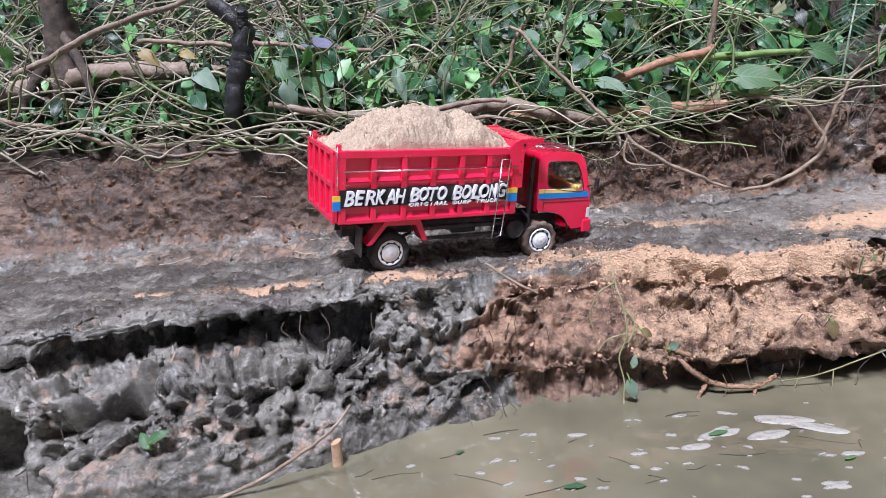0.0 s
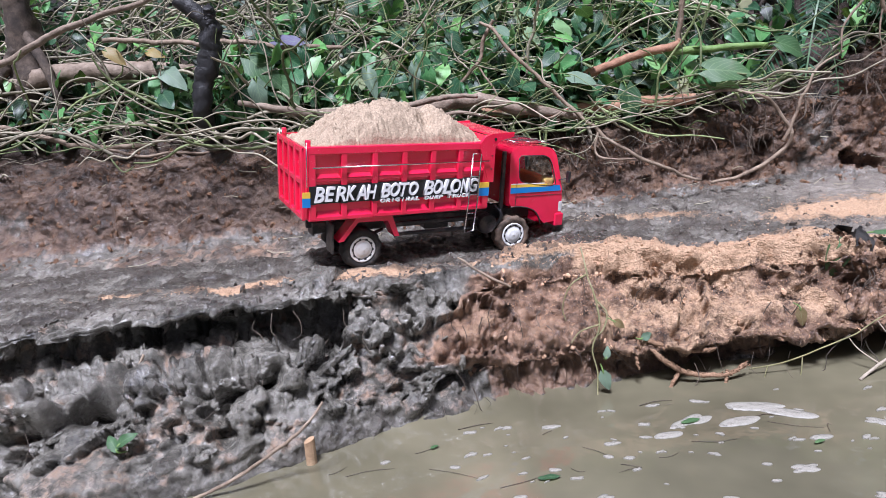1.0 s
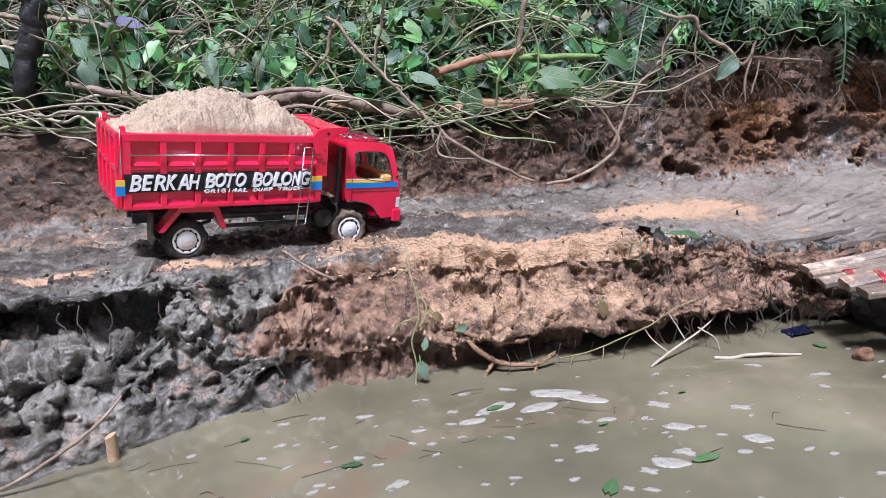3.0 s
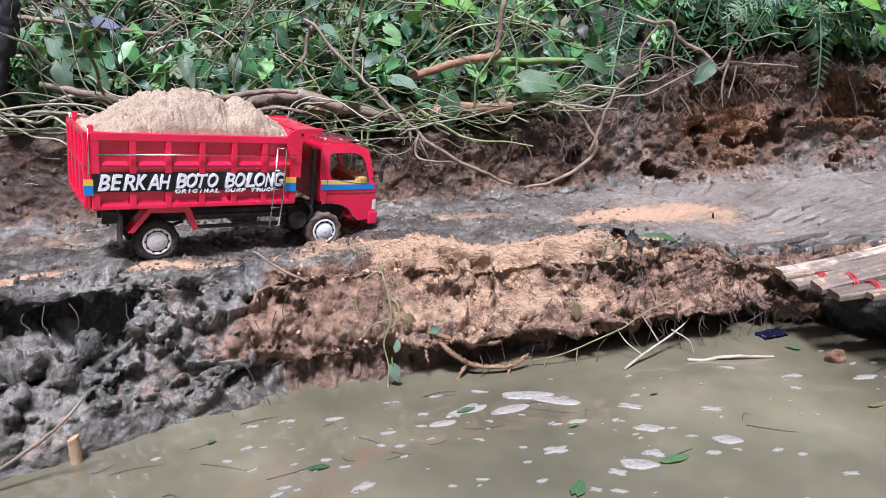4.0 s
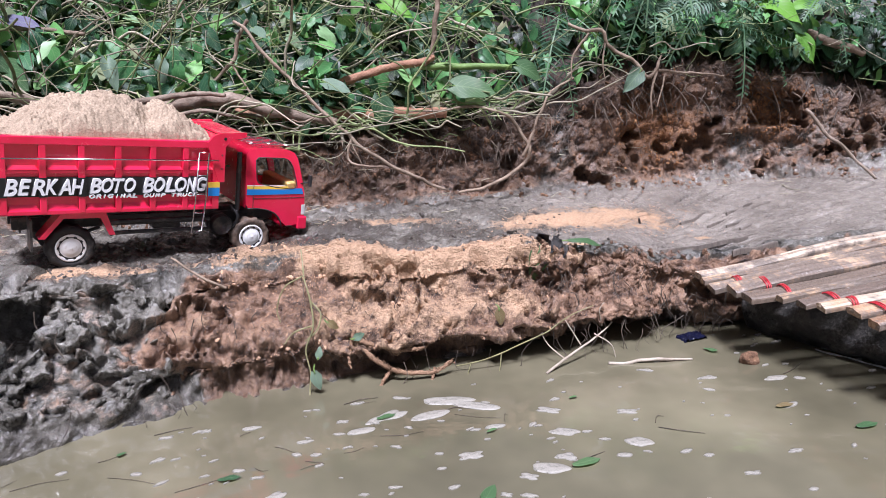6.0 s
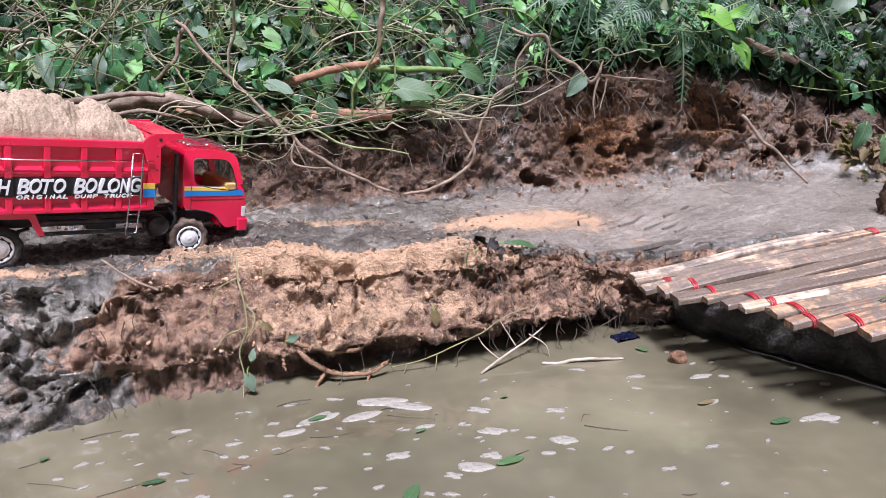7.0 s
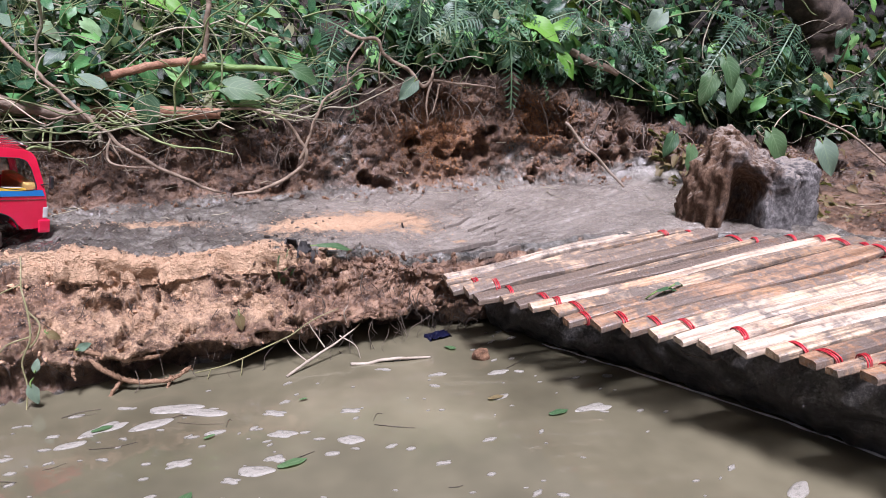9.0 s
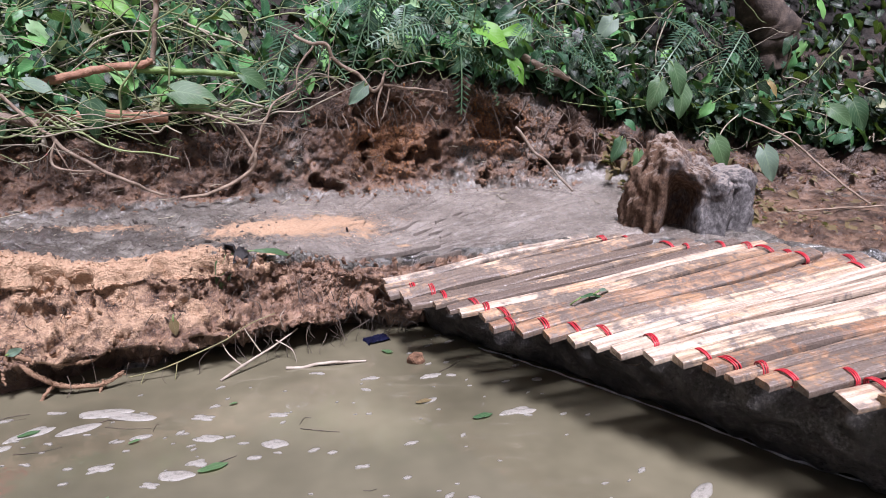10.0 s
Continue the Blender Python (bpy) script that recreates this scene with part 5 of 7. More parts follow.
def build_mat():
    mat = tagged(new("slat_mat"), "walkway mat of split palm slats tied with red cord", "slat mat")
    mat.location = (1.2, 0.95, 0.1)
    bpy.context.view_layer.update()
    back = mat.matrix_world.inverted()
    rng = random.Random(5)
    slats = [slat_mesh(0.0325, 0.0135, k) for k in range(7)]
    ties = [tie_mesh(0.034, 0.0135, k) for k in range(3)]
    y = 1.36
    buried = [me.copy() for me in slats[:2]]
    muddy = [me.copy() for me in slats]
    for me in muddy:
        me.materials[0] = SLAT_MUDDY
    for me in buried:
        me.materials[0] = PRESSED
    while y > -0.55:
        wide = rng.choice((0.7, 0.85, 0.95, 1.0, 1.1, 1.25))
        step = 0.036 * wide + rng.uniform(0.005, 0.011)
        y -= step * 0.5
        x0 = float(np.interp(y, NEAR_Y, NEAR_X)) + rng.uniform(-0.014, 0.014)
        x1 = float(np.interp(y, FAR_Y, FAR_X)) + rng.uniform(-0.03, 0.03)
        yend = y + math.tan(radians(float(np.interp(y, TURN_Y, TURN)) + rng.gauss(0, 0.5))) * (x1 - x0)
        z0, z1 = mat_z(x0, y), mat_z(x1, yend)
        if y > 1.06 and rng.random() < 0.15:
            y -= step * 0.5
            continue
        if y > 1.06:
            # pressed into the mud of the track, only an edge showing here and there
            x0, x1 = x0 + rng.uniform(-0.1, 0.22), x1 - rng.uniform(-0.1, 0.2)
            if x1 - x0 < 0.08:
                x1 = x0 + rng.uniform(0.08, 0.2)
            x1 = min(x1, x0 + rng.uniform(0.1, 0.26))
            yend = y + (y - 1.06) / (x0 - 0.88) * (x1 - x0)
            step *= rng.uniform(0.4, 0.9)
            z0, z1 = ground_at(x0, y) - 0.0035, ground_at(x1, yend) - 0.0065
        length = math.dist((x0, y, z0), (x1, yend, z1))
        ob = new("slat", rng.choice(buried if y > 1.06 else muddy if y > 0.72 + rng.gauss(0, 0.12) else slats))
        ob.parent = mat
        turn = math.atan2(yend - y, x1 - x0)
        rise = math.asin((z1 - z0) / length)
        m = Matrix.Translation((x0, y, z0 - 0.002 + rng.uniform(-0.003, 0.004))) @ Matrix.Rotation(turn, 4, "Z") @ Matrix.Rotation(-rise, 4, "Y") @ Matrix.Rotation(rng.uniform(-0.16, 0.16), 4, "X")
        ob.matrix_local = back @ m @ Matrix.Diagonal((length, wide * 1.06 if y < 1.06 else rng.uniform(0.08, 0.24), rng.uniform(0.85, 1.2), 1))
        if y < 1.0:
            for at in (0.06 + 0.018 * math.sin(y * 17) + rng.uniform(-0.008, 0.008), length - rng.uniform(0.045, 0.06)):
                if rng.random() < 0.12:
                    continue
                t = new("tie", rng.choice(ties))
                t.parent = mat
                t.matrix_local = back @ m @ Matrix.Translation((at, 0, 0.001)) @ Matrix.Diagonal((rng.choice((-1, 1)) * rng.uniform(0.9, 1.3), 1.05 * wide, 1.12, 1))
        y -= step * 0.5
    return mat


build_mat()


def build_log(name, points, radii, mat, label, category, sides=20, steps=60, rough=0.12, seed=0, extra=(), kink=0.0):
    """A trunk or branch with an uneven skin; extra gives side branches as (points, radii)."""
    pieces = []
    for pts, rr in ((points, radii), *extra):
        r0 = max(rr)
        line = curve_through(pts, steps)
        for k, p in enumerate(line):
            q = Vector(p)
            line[k] = q + (noise.noise_vector(q * 13) * 1.5 + noise.noise_vector(q * 34) * 0.45) * r0 * kink
        v, f = tube_mesh(line, rr, sides)
        w = []
        for k, p in enumerate(v):
            c = Vector(line[min(k // sides, len(line) - 1)])
            d = Vector(p) - c
            q = Vector(p)
            g = 1 + rough * noise.fractal(q / r0 * 0.9 + Vector((seed, 0, 0)), 0.8, 2.1, 3) + 0.4 * rough * noise.noise(q / r0 * 4)
            w.append(tuple(c + d * g))
        pieces.append((w, f))
    ob = new(name, mesh_from(name, *join(pieces), mat))
    return tagged(ob, label, category)


LOG_LINE = [(1.36, 1.03, 0.05), (1.44, 0.895, 0.07), (1.565, 0.715, 0.08), (1.70, 0.48, 0.098), (1.80, 0.293, 0.11), (1.87, 0.155, 0.122), (2.05, -0.15, 0.125), (2.4, -0.75, 0.13)]
LOG_R = [0.07, 0.085, 0.095, 0.108, 0.12, 0.125, 0.127, 0.13]
build_log("palm_log", LOG_LINE, LOG_R, LOG_BARK, "thick wet black log lying in the pond under the mat", "log", 60, 240, 0.16)


def build_stump():
    """A low weathered stump with two humps, a saddle between them and root flutes running down."""
    bm = bmesh.new()
    bmesh.ops.create_icosphere(bm, subdivisions=6, radius=1.0)
    for v in bm.verts:
        p = v.co.copy()
        a = math.atan2(p.y, p.x)
        # a tall hump, a slope down to the saddle and a lower, blunter hump
        top = 0.29 * float(np.interp(p.x, (-1, -0.86, -0.66, -0.5, -0.3, 0.0, 0.3, 0.62, 0.82, 1), (0.3, 0.5, 0.86, 1.0, 0.98, 0.78, 0.69, 0.74, 0.7, 0.5)))
        h = max(0.0, p.z)
        flat = 1 - (1 - h) ** 2.4
        r = 0.168 * (1 + 0.05 * math.sin(a * 4 + 1)) * (1.14 - 0.2 * h)
        rad = math.hypot(p.x, p.y)
        wide = min(1.0, rad * 1.12) / max(0.05, rad)
        q = Vector((p.x * r * wide, p.y * r * 0.72 * wide, (flat if p.z > 0 else max(-0.03, p.z)) * top))
        flute = noise.fractal(Vector((p.x * 2.4, p.y * 2.4, p.z * 0.5)), 0.8, 2.0, 3)
        groove = abs(noise.fractal(Vector((p.x * 5 + 4, p.y * 5, p.z * 0.9)), 0.8, 2.1, 3))
        crag = noise.fractal(q * 15, 0.8, 2.1, 3)
        pit = noise.fractal(q * 85, 0.6, 2.1, 4)
        n = Vector((p.x, p.y, p.z * 0.3)).normalized()
        q += n * (0.024 * flute + 0.02 * (1 - 0.8 * h) * (groove - 0.25) + 0.02 * crag + 0.0055 * pit)
        q.z += (0.012 * crag + 0.004 * pit) * h
        # the dark hollow under the saddle, on the side toward the mat, and a cleft in the lower hump
        if p.y < 0:
            w = math.exp(-abs((p.x + 0.14 - 0.3 * p.z + 0.1 * noise.noise(p * 3)) / 0.24) ** 2.6 - ((p.z - 0.02) / 0.4) ** 4)
            w += 0.25 * math.exp(-((p.x - 0.78) / 0.07) ** 2 - ((p.z - 0.3) / 0.35) ** 2)
            q.y += 0.16 * w * min(1, -p.y * 2)
        v.co = q
    me = bpy.data.meshes.new("tree_stump")
    bm.to_mesh(me)
    bm.free()
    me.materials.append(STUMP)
    me.polygons.foreach_set("use_smooth", [True] * len(me.polygons))
    ob = tagged(new("tree_stump", me), "weathered dark brown tree stump with two humps beside the mat", "tree stump")
    ob.matrix_world = pose(2.07, 0.985, 0.213, 0, 0, -36) @ Matrix.Scale(0.92, 4)
    return ob


build_stump()


# ---- leaves ----
def leaf_geometry(rows=8, cols=4, bend=0.25, fold=0.25, heart=True, ruffle=0.03, phase=0.0):
    """A leaf one unit long from its stalk: vertices, faces and its own grid for the veins."""
    verts, faces, uv = [], [], []
    for i in range(rows + 1):
        t = i / rows
        if heart:
            w = 0.37 * min(1.0, 0.62 + 2.2 * t) * (1 - t) ** 0.72 * (1 + 0.5 * t) + 0.012 * (1 - t)
        else:
            w = 0.2 * math.sin(math.pi * min(1, t * 0.94 + 0.05)) ** 0.8
        if i == rows:
            w = 0.004
        for j in range(cols + 1):
            s = j / cols * 2 - 1
            back = -0.2 * (1 - abs(2 * abs(s) - 1)) * (1 - t) ** 3 * (1 if heart else 0)
            x, y = t + back, s * w
            z = -bend * t * t + fold * abs(y) - 0.12 * abs(s) ** 2 * w + ruffle * abs(s) * math.sin(9 * t + 2.3 * s + phase)
            verts.append((x, y, z))
            uv.append((j / cols, t))
    for i in range(rows):
        for j in range(cols):
            a = i * (cols + 1) + j
            faces.append((a, a + 1, a + cols + 2, a + cols + 1))
    return verts, faces, uv


def leaf_matrix(place, out, size, rng, tilt=0.6):
    """A pose with the leaf's tip falling outward and down, its face toward out."""
    n = (Vector(out) + Vector((rng.gauss(0, tilt), rng.gauss(0, tilt), rng.gauss(0, tilt * 0.6)))).normalized()
    d = Vector((rng.gauss(0, 0.8), rng.gauss(0, 0.5) - 0.4, -0.75))
    d = (d - n * d.dot(n))
    if d.length < 1e-3:
        d = n.orthogonal()
    d.normalize()
    s = n.cross(d)
    return Matrix(((d.x * size, s.x * size, n.x * size, place[0]), (d.y * size, s.y * size, n.y * size, place[1]), (d.z * size, s.z * size, n.z * size, place[2]), (0, 0, 0, 1)))


def leaves_object(name, poses, mat, kinds, label, category, kind="stuff"):
    verts, faces, uvs = [], [], []
    for m, k in poses:
        v, f, u = kinds[k]
        o = len(verts)
        a = np.array(m)
        p = np.array(v) @ a[:3, :3].T + a[:3, 3]
        verts += p.tolist()
        faces += [tuple(o + q for q in face) for face in f]
        uvs += u
    me = mesh_from(name, verts, faces, mat)
    layer = me.uv_layers.new(name="leaf")
    loops = np.empty(len(me.loops), np.int32)
    me.loops.foreach_get("vertex_index", loops)
    layer.data.foreach_set("uv", np.array(uvs, np.float32)[loops].ravel())
    return tagged(new(name, me), label, category, kind=kind)


KINDS = [leaf_geometry(bend=b, fold=f, ruffle=r, phase=k) for k, (b, f, r) in enumerate(((0.15, 0.2, 0.03), (0.4, 0.35, 0.05), (0.6, 0.15, 0.06), (0.25, 0.6, 0.05)))] + [leaf_geometry(bend=0.3, fold=0.2, heart=False)]


def hill_spots(count, rng, keep):
    """Random places on the hillside above the cut wall, as even as the rejection test keep() leaves them."""
    out = []
    low, high = np.searchsorted(GRID_V, (12.0, 13.45))
    while len(out) < count:
        s = rng.uniform(0.8, 14.9) if rng.random() < 0.72 else rng.uniform(12.3, 15)
        i = min(int(np.interp(s, GRID_U, np.arange(len(GRID_U)))), len(GRID_U) - 1)
        j = low + rng.random() * (high - low)
        jj = int(j)
        f = j - jj
        p = GRID[jj, i] * (1 - f) + GRID[min(jj + 1, len(GRID_V) - 1), i] * f
        if p[1] < 4 and keep(p, rng):
            out.append((p, GRID_N[jj, i]))
    return out


def leafy(p, rng):
    x = p[0]
    if x > 1.8 and rng.random() < 0.5 * float(soft(x, 1.8, 2.1)):
        return False
    d = 0.25 + 0.75 * float(soft(x, -0.8, -0.4)) + 0.4 * (p[2] > 0.85)
    d *= 0.45 + 0.55 * float(soft(p[2], 0.48, 0.62)) if x < 1.0 else 1.0
    d *= 1 - 0.3 * float(soft(x, 0.25, 0.45) * (1 - soft(x, 1.2, 1.4))) - 0.45 * float(soft(x, 0.7, 0.85) * (1 - soft(x, 1.2, 1.35)))
    d *= 1 - 0.55 * float(soft(x, 0.9, 1.05) * (1 - soft(x, 1.2, 1.5))) * (p[2] < 0.6)
    return rng.random() < d


def scatter_foliage():
    """Creepers: a floor of leaves with shade put into their colour, and over it clumps in the plain leaf colour, leaves
    fanned round each clump's stem.
    """
    rng = random.Random(11)
    near, far = [], []
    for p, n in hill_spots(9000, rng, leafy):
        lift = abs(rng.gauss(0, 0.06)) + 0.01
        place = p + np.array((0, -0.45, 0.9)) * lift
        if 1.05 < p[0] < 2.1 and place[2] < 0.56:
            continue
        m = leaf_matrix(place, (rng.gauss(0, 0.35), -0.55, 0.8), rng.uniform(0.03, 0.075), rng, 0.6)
        # low leaves, and most beyond x 1.8, take the shade-coloured copy
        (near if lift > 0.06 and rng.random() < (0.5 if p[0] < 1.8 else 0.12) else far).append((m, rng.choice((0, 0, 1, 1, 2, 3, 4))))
    for p, n in hill_spots(900, rng, leafy):
        if 1.05 < p[0] < 2.1 and p[2] < 0.56:
            continue
        lift = rng.uniform(0.03, 0.13)
        centre = p + np.array((0, -0.5, 0.85)) * lift
        if p[0] > 1.15 and rng.random() < (0.45 if p[0] < 1.9 else 0.8):
            continue
        size = rng.choice((0.03, 0.035, 0.04, 0.045, 0.05, 0.055, 0.065, 0.07))
        lean = rng.gauss(0, 0.3)
        for _ in range(rng.randint(5, 13)):
            place = centre + np.array((rng.gauss(0, 0.9), rng.gauss(0, 0.45), rng.gauss(0, 0.55))) * size
            m = leaf_matrix(place, (lean + rng.gauss(0, 0.3), -0.6, 0.6), size * rng.uniform(0.65, 1.3), rng, 0.7)
            near.append((m, rng.choice((0, 0, 1, 1, 2, 3))))
    leaves_object("creeper_leaves", near, LEAF, KINDS, "dense heart-shaped green creeper leaves covering the hillside", "leaves")
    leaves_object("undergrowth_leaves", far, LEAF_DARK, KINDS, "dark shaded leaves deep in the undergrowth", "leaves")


scatter_foliage()


def single_leaf(place, face, tip, size, mat, label, shape=0, width=1.0):
    """One leaf that stands out, with a short stalk: face is the way its upper side looks, tip where it points."""
    v, f, u = KINDS[shape]
    n = Vector(face).normalized()
    d = Vector(tip)
    d = (d - n * d.dot(n)).normalized()
    s = n.cross(d)
    me = mesh_from("blade", [tuple(q[0] * size * d + q[1] * size * width * s + q[2] * size * n) for q in v], f, mat)
    layer = me.uv_layers.new(name="leaf")
    for lp in me.loops:
        layer.data[lp.index].uv = u[lp.vertex_index]
    ob = tagged(new("leaf"), label, "leaf")
    ob.location = place
    part("blade", me, mat, ob)
    stalk = [Vector((0, 0, 0)), -d * size * 0.25 - n * size * 0.06, -d * size * 0.4 - n * size * 0.25 + Vector((0, 0.02, -size * 0.2))]
    part("stalk", tube("stalk", [tuple(q) for q in stalk], [0.0018, 0.0014], STEM, 6, 6), STEM, ob)
    return ob


# ---- branches, roots and vines that can be told apart ----
def branch(name, points, radii, mat, label, category, sides=9, rough=0.16, extra=(), seed=0):
    return build_log(name, points, radii, mat, label, category, sides, max(20, 9 * len(points)), rough, seed, extra, 1.1 if max(radii) < 0.009 else 0.35 if max(radii) < 0.02 else 0.1)


branch("charred_stick", [(-0.70, 1.66, 0.50), (-0.672, 1.58, 0.55), (-0.652, 1.53, 0.606), (-0.633, 1.53, 0.682), (-0.596, 1.53, 0.758), (-0.589, 1.53, 0.832), (-0.617, 1.52, 0.869), (-0.653, 1.51, 0.903)], [0.025, 0.025, 0.024, 0.026, 0.03, 0.027, 0.021, 0.016], CHARRED, "upright charred black stick rising behind the truck", "stick", 14, 0.3, [([(-0.589, 1.53, 0.80), (-0.578, 1.52, 0.855), (-0.573, 1.51, 0.872)], [0.02, 0.018, 0.012])])
branch("fallen_log", [(-1.75, 1.68, 0.70), (-1.506, 1.73, 0.725), (-1.345, 1.75, 0.738), (-1.165, 1.75, 0.758), (-0.997, 1.75, 0.75), (-0.87, 1.75, 0.735), (-0.727, 1.76, 0.708), (-0.55, 1.8, 0.68)], [0.034, 0.034, 0.032, 0.03, 0.03, 0.028, 0.026, 0.022], BARK, "grey fallen log lying across the brush", "log", 14, 0.2)
branch("long_root", [(-1.5, 1.56, 0.67), (-1.41, 1.58, 0.655), (-1.31, 1.6, 0.621), (-1.19, 1.6, 0.584), (-1.02, 1.6, 0.540), (-0.9, 1.6, 0.528), (-0.785, 1.61, 0.545), (-0.68, 1.65, 0.57)], [0.0065, 0.0072, 0.0072, 0.0079, 0.0072, 0.0065, 0.0050], ROOT, "long pale root running over the slope", "root", 9, 0.12, [([(-1.02, 1.6, 0.54), (-0.9, 1.59, 0.50), (-0.72, 1.6, 0.49), (-0.6, 1.62, 0.5)], [0.0050, 0.0043, 0.0029]), ([(-1.3, 1.6, 0.62), (-1.35, 1.58, 0.56), (-1.5, 1.56, 0.53)], [0.0043, 0.0036, 0.0029])])
branch("leaning_branch", [(-1.35, 1.62, 0.78), (-1.20, 1.62, 0.82), (-1.078, 1.6, 0.86), (-0.983, 1.6, 0.886), (-0.875, 1.6, 0.902), (-0.70, 1.58, 0.93)], [0.010, 0.010, 0.009, 0.008, 0.007], BARK, "thin leaning grey branch over the fallen trunk", "branch")
branch("dry_stick", [(-0.963, 1.663, 0.835), (-0.773, 1.673, 0.809), (-0.602, 1.673, 0.784), (-0.417, 1.682, 0.756), (-0.265, 1.682, 0.730)], [0.007, 0.0075, 0.007, 0.006], ROOT, "straight pale dry stick lying in the leaves", "stick")
branch("red_log", [(0.113, 1.626, 0.504), (0.253, 1.644, 0.497), (0.445, 1.654, 0.486), (0.649, 1.663, 0.480), (0.718, 1.673, 0.477)], [0.016, 0.018, 0.017, 0.016], REDWOOD, "stripped reddish log half buried in vines", "log", 12)
branch("grey_root", [(-0.568, 1.569, 0.617), (-0.355, 1.550, 0.568), (-0.164, 1.550, 0.525), (-0.057, 1.550, 0.537), (0.032, 1.559, 0.551), (0.126, 1.569, 0.546), (0.262, 1.588, 0.501), (0.396, 1.607, 0.471)], [0.008, 0.012, 0.016, 0.018, 0.019, 0.018, 0.016, 0.012], BARK, "thick grey root along the top of the cut wall", "root", 12, 0.22, [([(-0.265, 1.550, 0.546), (-0.123, 1.522, 0.556), (0.018, 1.512, 0.570), (0.113, 1.512, 0.565)], [0.008, 0.008, 0.005]), ([(-0.171, 1.550, 0.518), (-0.076, 1.522, 0.508), (0.047, 1.512, 0.527), (0.132, 1.512, 0.508)], [0.006, 0.006, 0.004])])
branch("broken_stick", [(0.396, 1.644, 0.570), (0.417, 1.654, 0.576), (0.527, 1.663, 0.605), (0.665, 1.673, 0.629), (0.680, 1.673, 0.645)], [0.015, 0.012, 0.012, 0.011, 0.006], REDWOOD, "broken reddish-brown stick with torn bark", "stick", 10, 0.3)
branch("green_stalk", [(0.642, 1.682, 0.611), (0.791, 1.692, 0.607), (0.926, 1.701, 0.597)], [0.011, 0.010, 0.008], STEM, "fat green stalk lying across the creepers", "stalk", 12, 0.05)
branch("hanging_vine", [(0.13, 1.66, 0.75), (0.167, 1.62, 0.727), (0.216, 1.6, 0.663), (0.287, 1.59, 0.581), (0.36, 1.58, 0.497), (0.419, 1.57, 0.437), (0.494, 1.56, 0.374), (0.586, 1.55, 0.318), (0.70, 1.55, 0.268)], [0.0046, 0.0046, 0.0052, 0.0052, 0.0052, 0.0052, 0.0052, 0.0040], ROOT, "pale woody vine hanging down the cut wall", "vine", 9, 0.14, [([(0.43, 1.57, 0.43), (0.415, 1.55, 0.37), (0.46, 1.54, 0.352), (0.52, 1.54, 0.345)], [0.0034, 0.0034, 0.0023]), ([(0.36, 1.58, 0.50), (0.30, 1.56, 0.48), (0.27, 1.55, 0.49)], [0.0029, 0.0029, 0.0018]), ([(0.42, 1.57, 0.44), (0.45, 1.56, 0.36), (0.47, 1.55, 0.31)], [0.0023, 0.0020, 0.0011])])
branch("knotted_vine", [(0.17, 1.66, 0.75), (0.144, 1.66, 0.717), (0.114, 1.66, 0.642), (0.034, 1.66, 0.578), (-0.052, 1.67, 0.554), (-0.15, 1.67, 0.55)], [0.0052, 0.0058, 0.0052, 0.0046, 0.0034], ROOT, "knotted pale vine bending into the root", "vine", 9, 0.2, [([(0.114, 1.66, 0.642), (0.16, 1.63, 0.56), (0.17, 1.62, 0.5), (0.15, 1.6, 0.45)], [0.0029, 0.0029, 0.0018])])
branch("hooked_root", [(0.60, 1.64, 0.485), (0.688, 1.63, 0.491), (0.806, 1.62, 0.493), (0.89, 1.61, 0.463), (0.924, 1.61, 0.428), (0.95, 1.60, 0.368), (0.925, 1.60, 0.31), (0.838, 1.59, 0.268), (0.733, 1.58, 0.245)], [0.0029, 0.0034, 0.0040, 0.0046, 0.0052, 0.0058, 0.0058, 0.0052, 0.0040], ROOT, "hooked pale root curling down to the track", "root", 9, 0.14, [([(0.927, 1.6, 0.347), (0.965, 1.6, 0.411), (0.99, 1.6, 0.484), (1.03, 1.62, 0.53), (1.10, 1.64, 0.56)], [0.0052, 0.0046, 0.0040, 0.0029, 0.0023])])
branch("bent_root", [(1.10, 1.68, 0.72), (1.139, 1.66, 0.70), (1.191, 1.65, 0.69), (1.21, 1.65, 0.641), (1.282, 1.64, 0.613), (1.33, 1.63, 0.556), (1.365, 1.63, 0.577), (1.38, 1.64, 0.617)], [0.0048, 0.0054, 0.0060, 0.0060, 0.0060, 0.0060, 0.0054, 0.0030], ROOT, "bent bare root above the reddish hollow", "root", 9, 0.15, [([(1.36, 1.64, 0.575), (1.465, 1.65, 0.563), (1.593, 1.66, 0.549)], [0.0042, 0.0036, 0.0024]), ([(1.364, 1.63, 0.569), (1.341, 1.62, 0.512), (1.345, 1.62, 0.445)], [0.0036, 0.0036, 0.0018]), ([(1.39, 1.63, 0.56), (1.37, 1.62, 0.50), (1.36, 1.61, 0.47)], [0.0030, 0.0024, 0.0012]), ([(1.2, 1.65, 0.66), (1.19, 1.64, 0.60), (1.2, 1.63, 0.55)], [0.0030, 0.0024, 0.0012]), ([(1.15, 1.65, 0.69), (1.10, 1.64, 0.62), (1.09, 1.63, 0.56)], [0.0036, 0.0030, 0.0018])])
branch("leaning_stick", [(1.79, 1.53, 0.445), (1.84, 1.50, 0.39), (1.897, 1.47, 0.328), (1.97, 1.42, 0.245)], [0.005, 0.0055, 0.0045, 0.004], BARK, "thin dry stick leaning on the cut wall", "stick")
branch("upright_stick", [(0.713, 1.711, 0.820), (0.711, 1.720, 0.792), (0.701, 1.730, 0.699), (0.686, 1.730, 0.622)], [0.007, 0.008, 0.008, 0.007], ROOT, "short upright dry stick among the leaves", "stick")
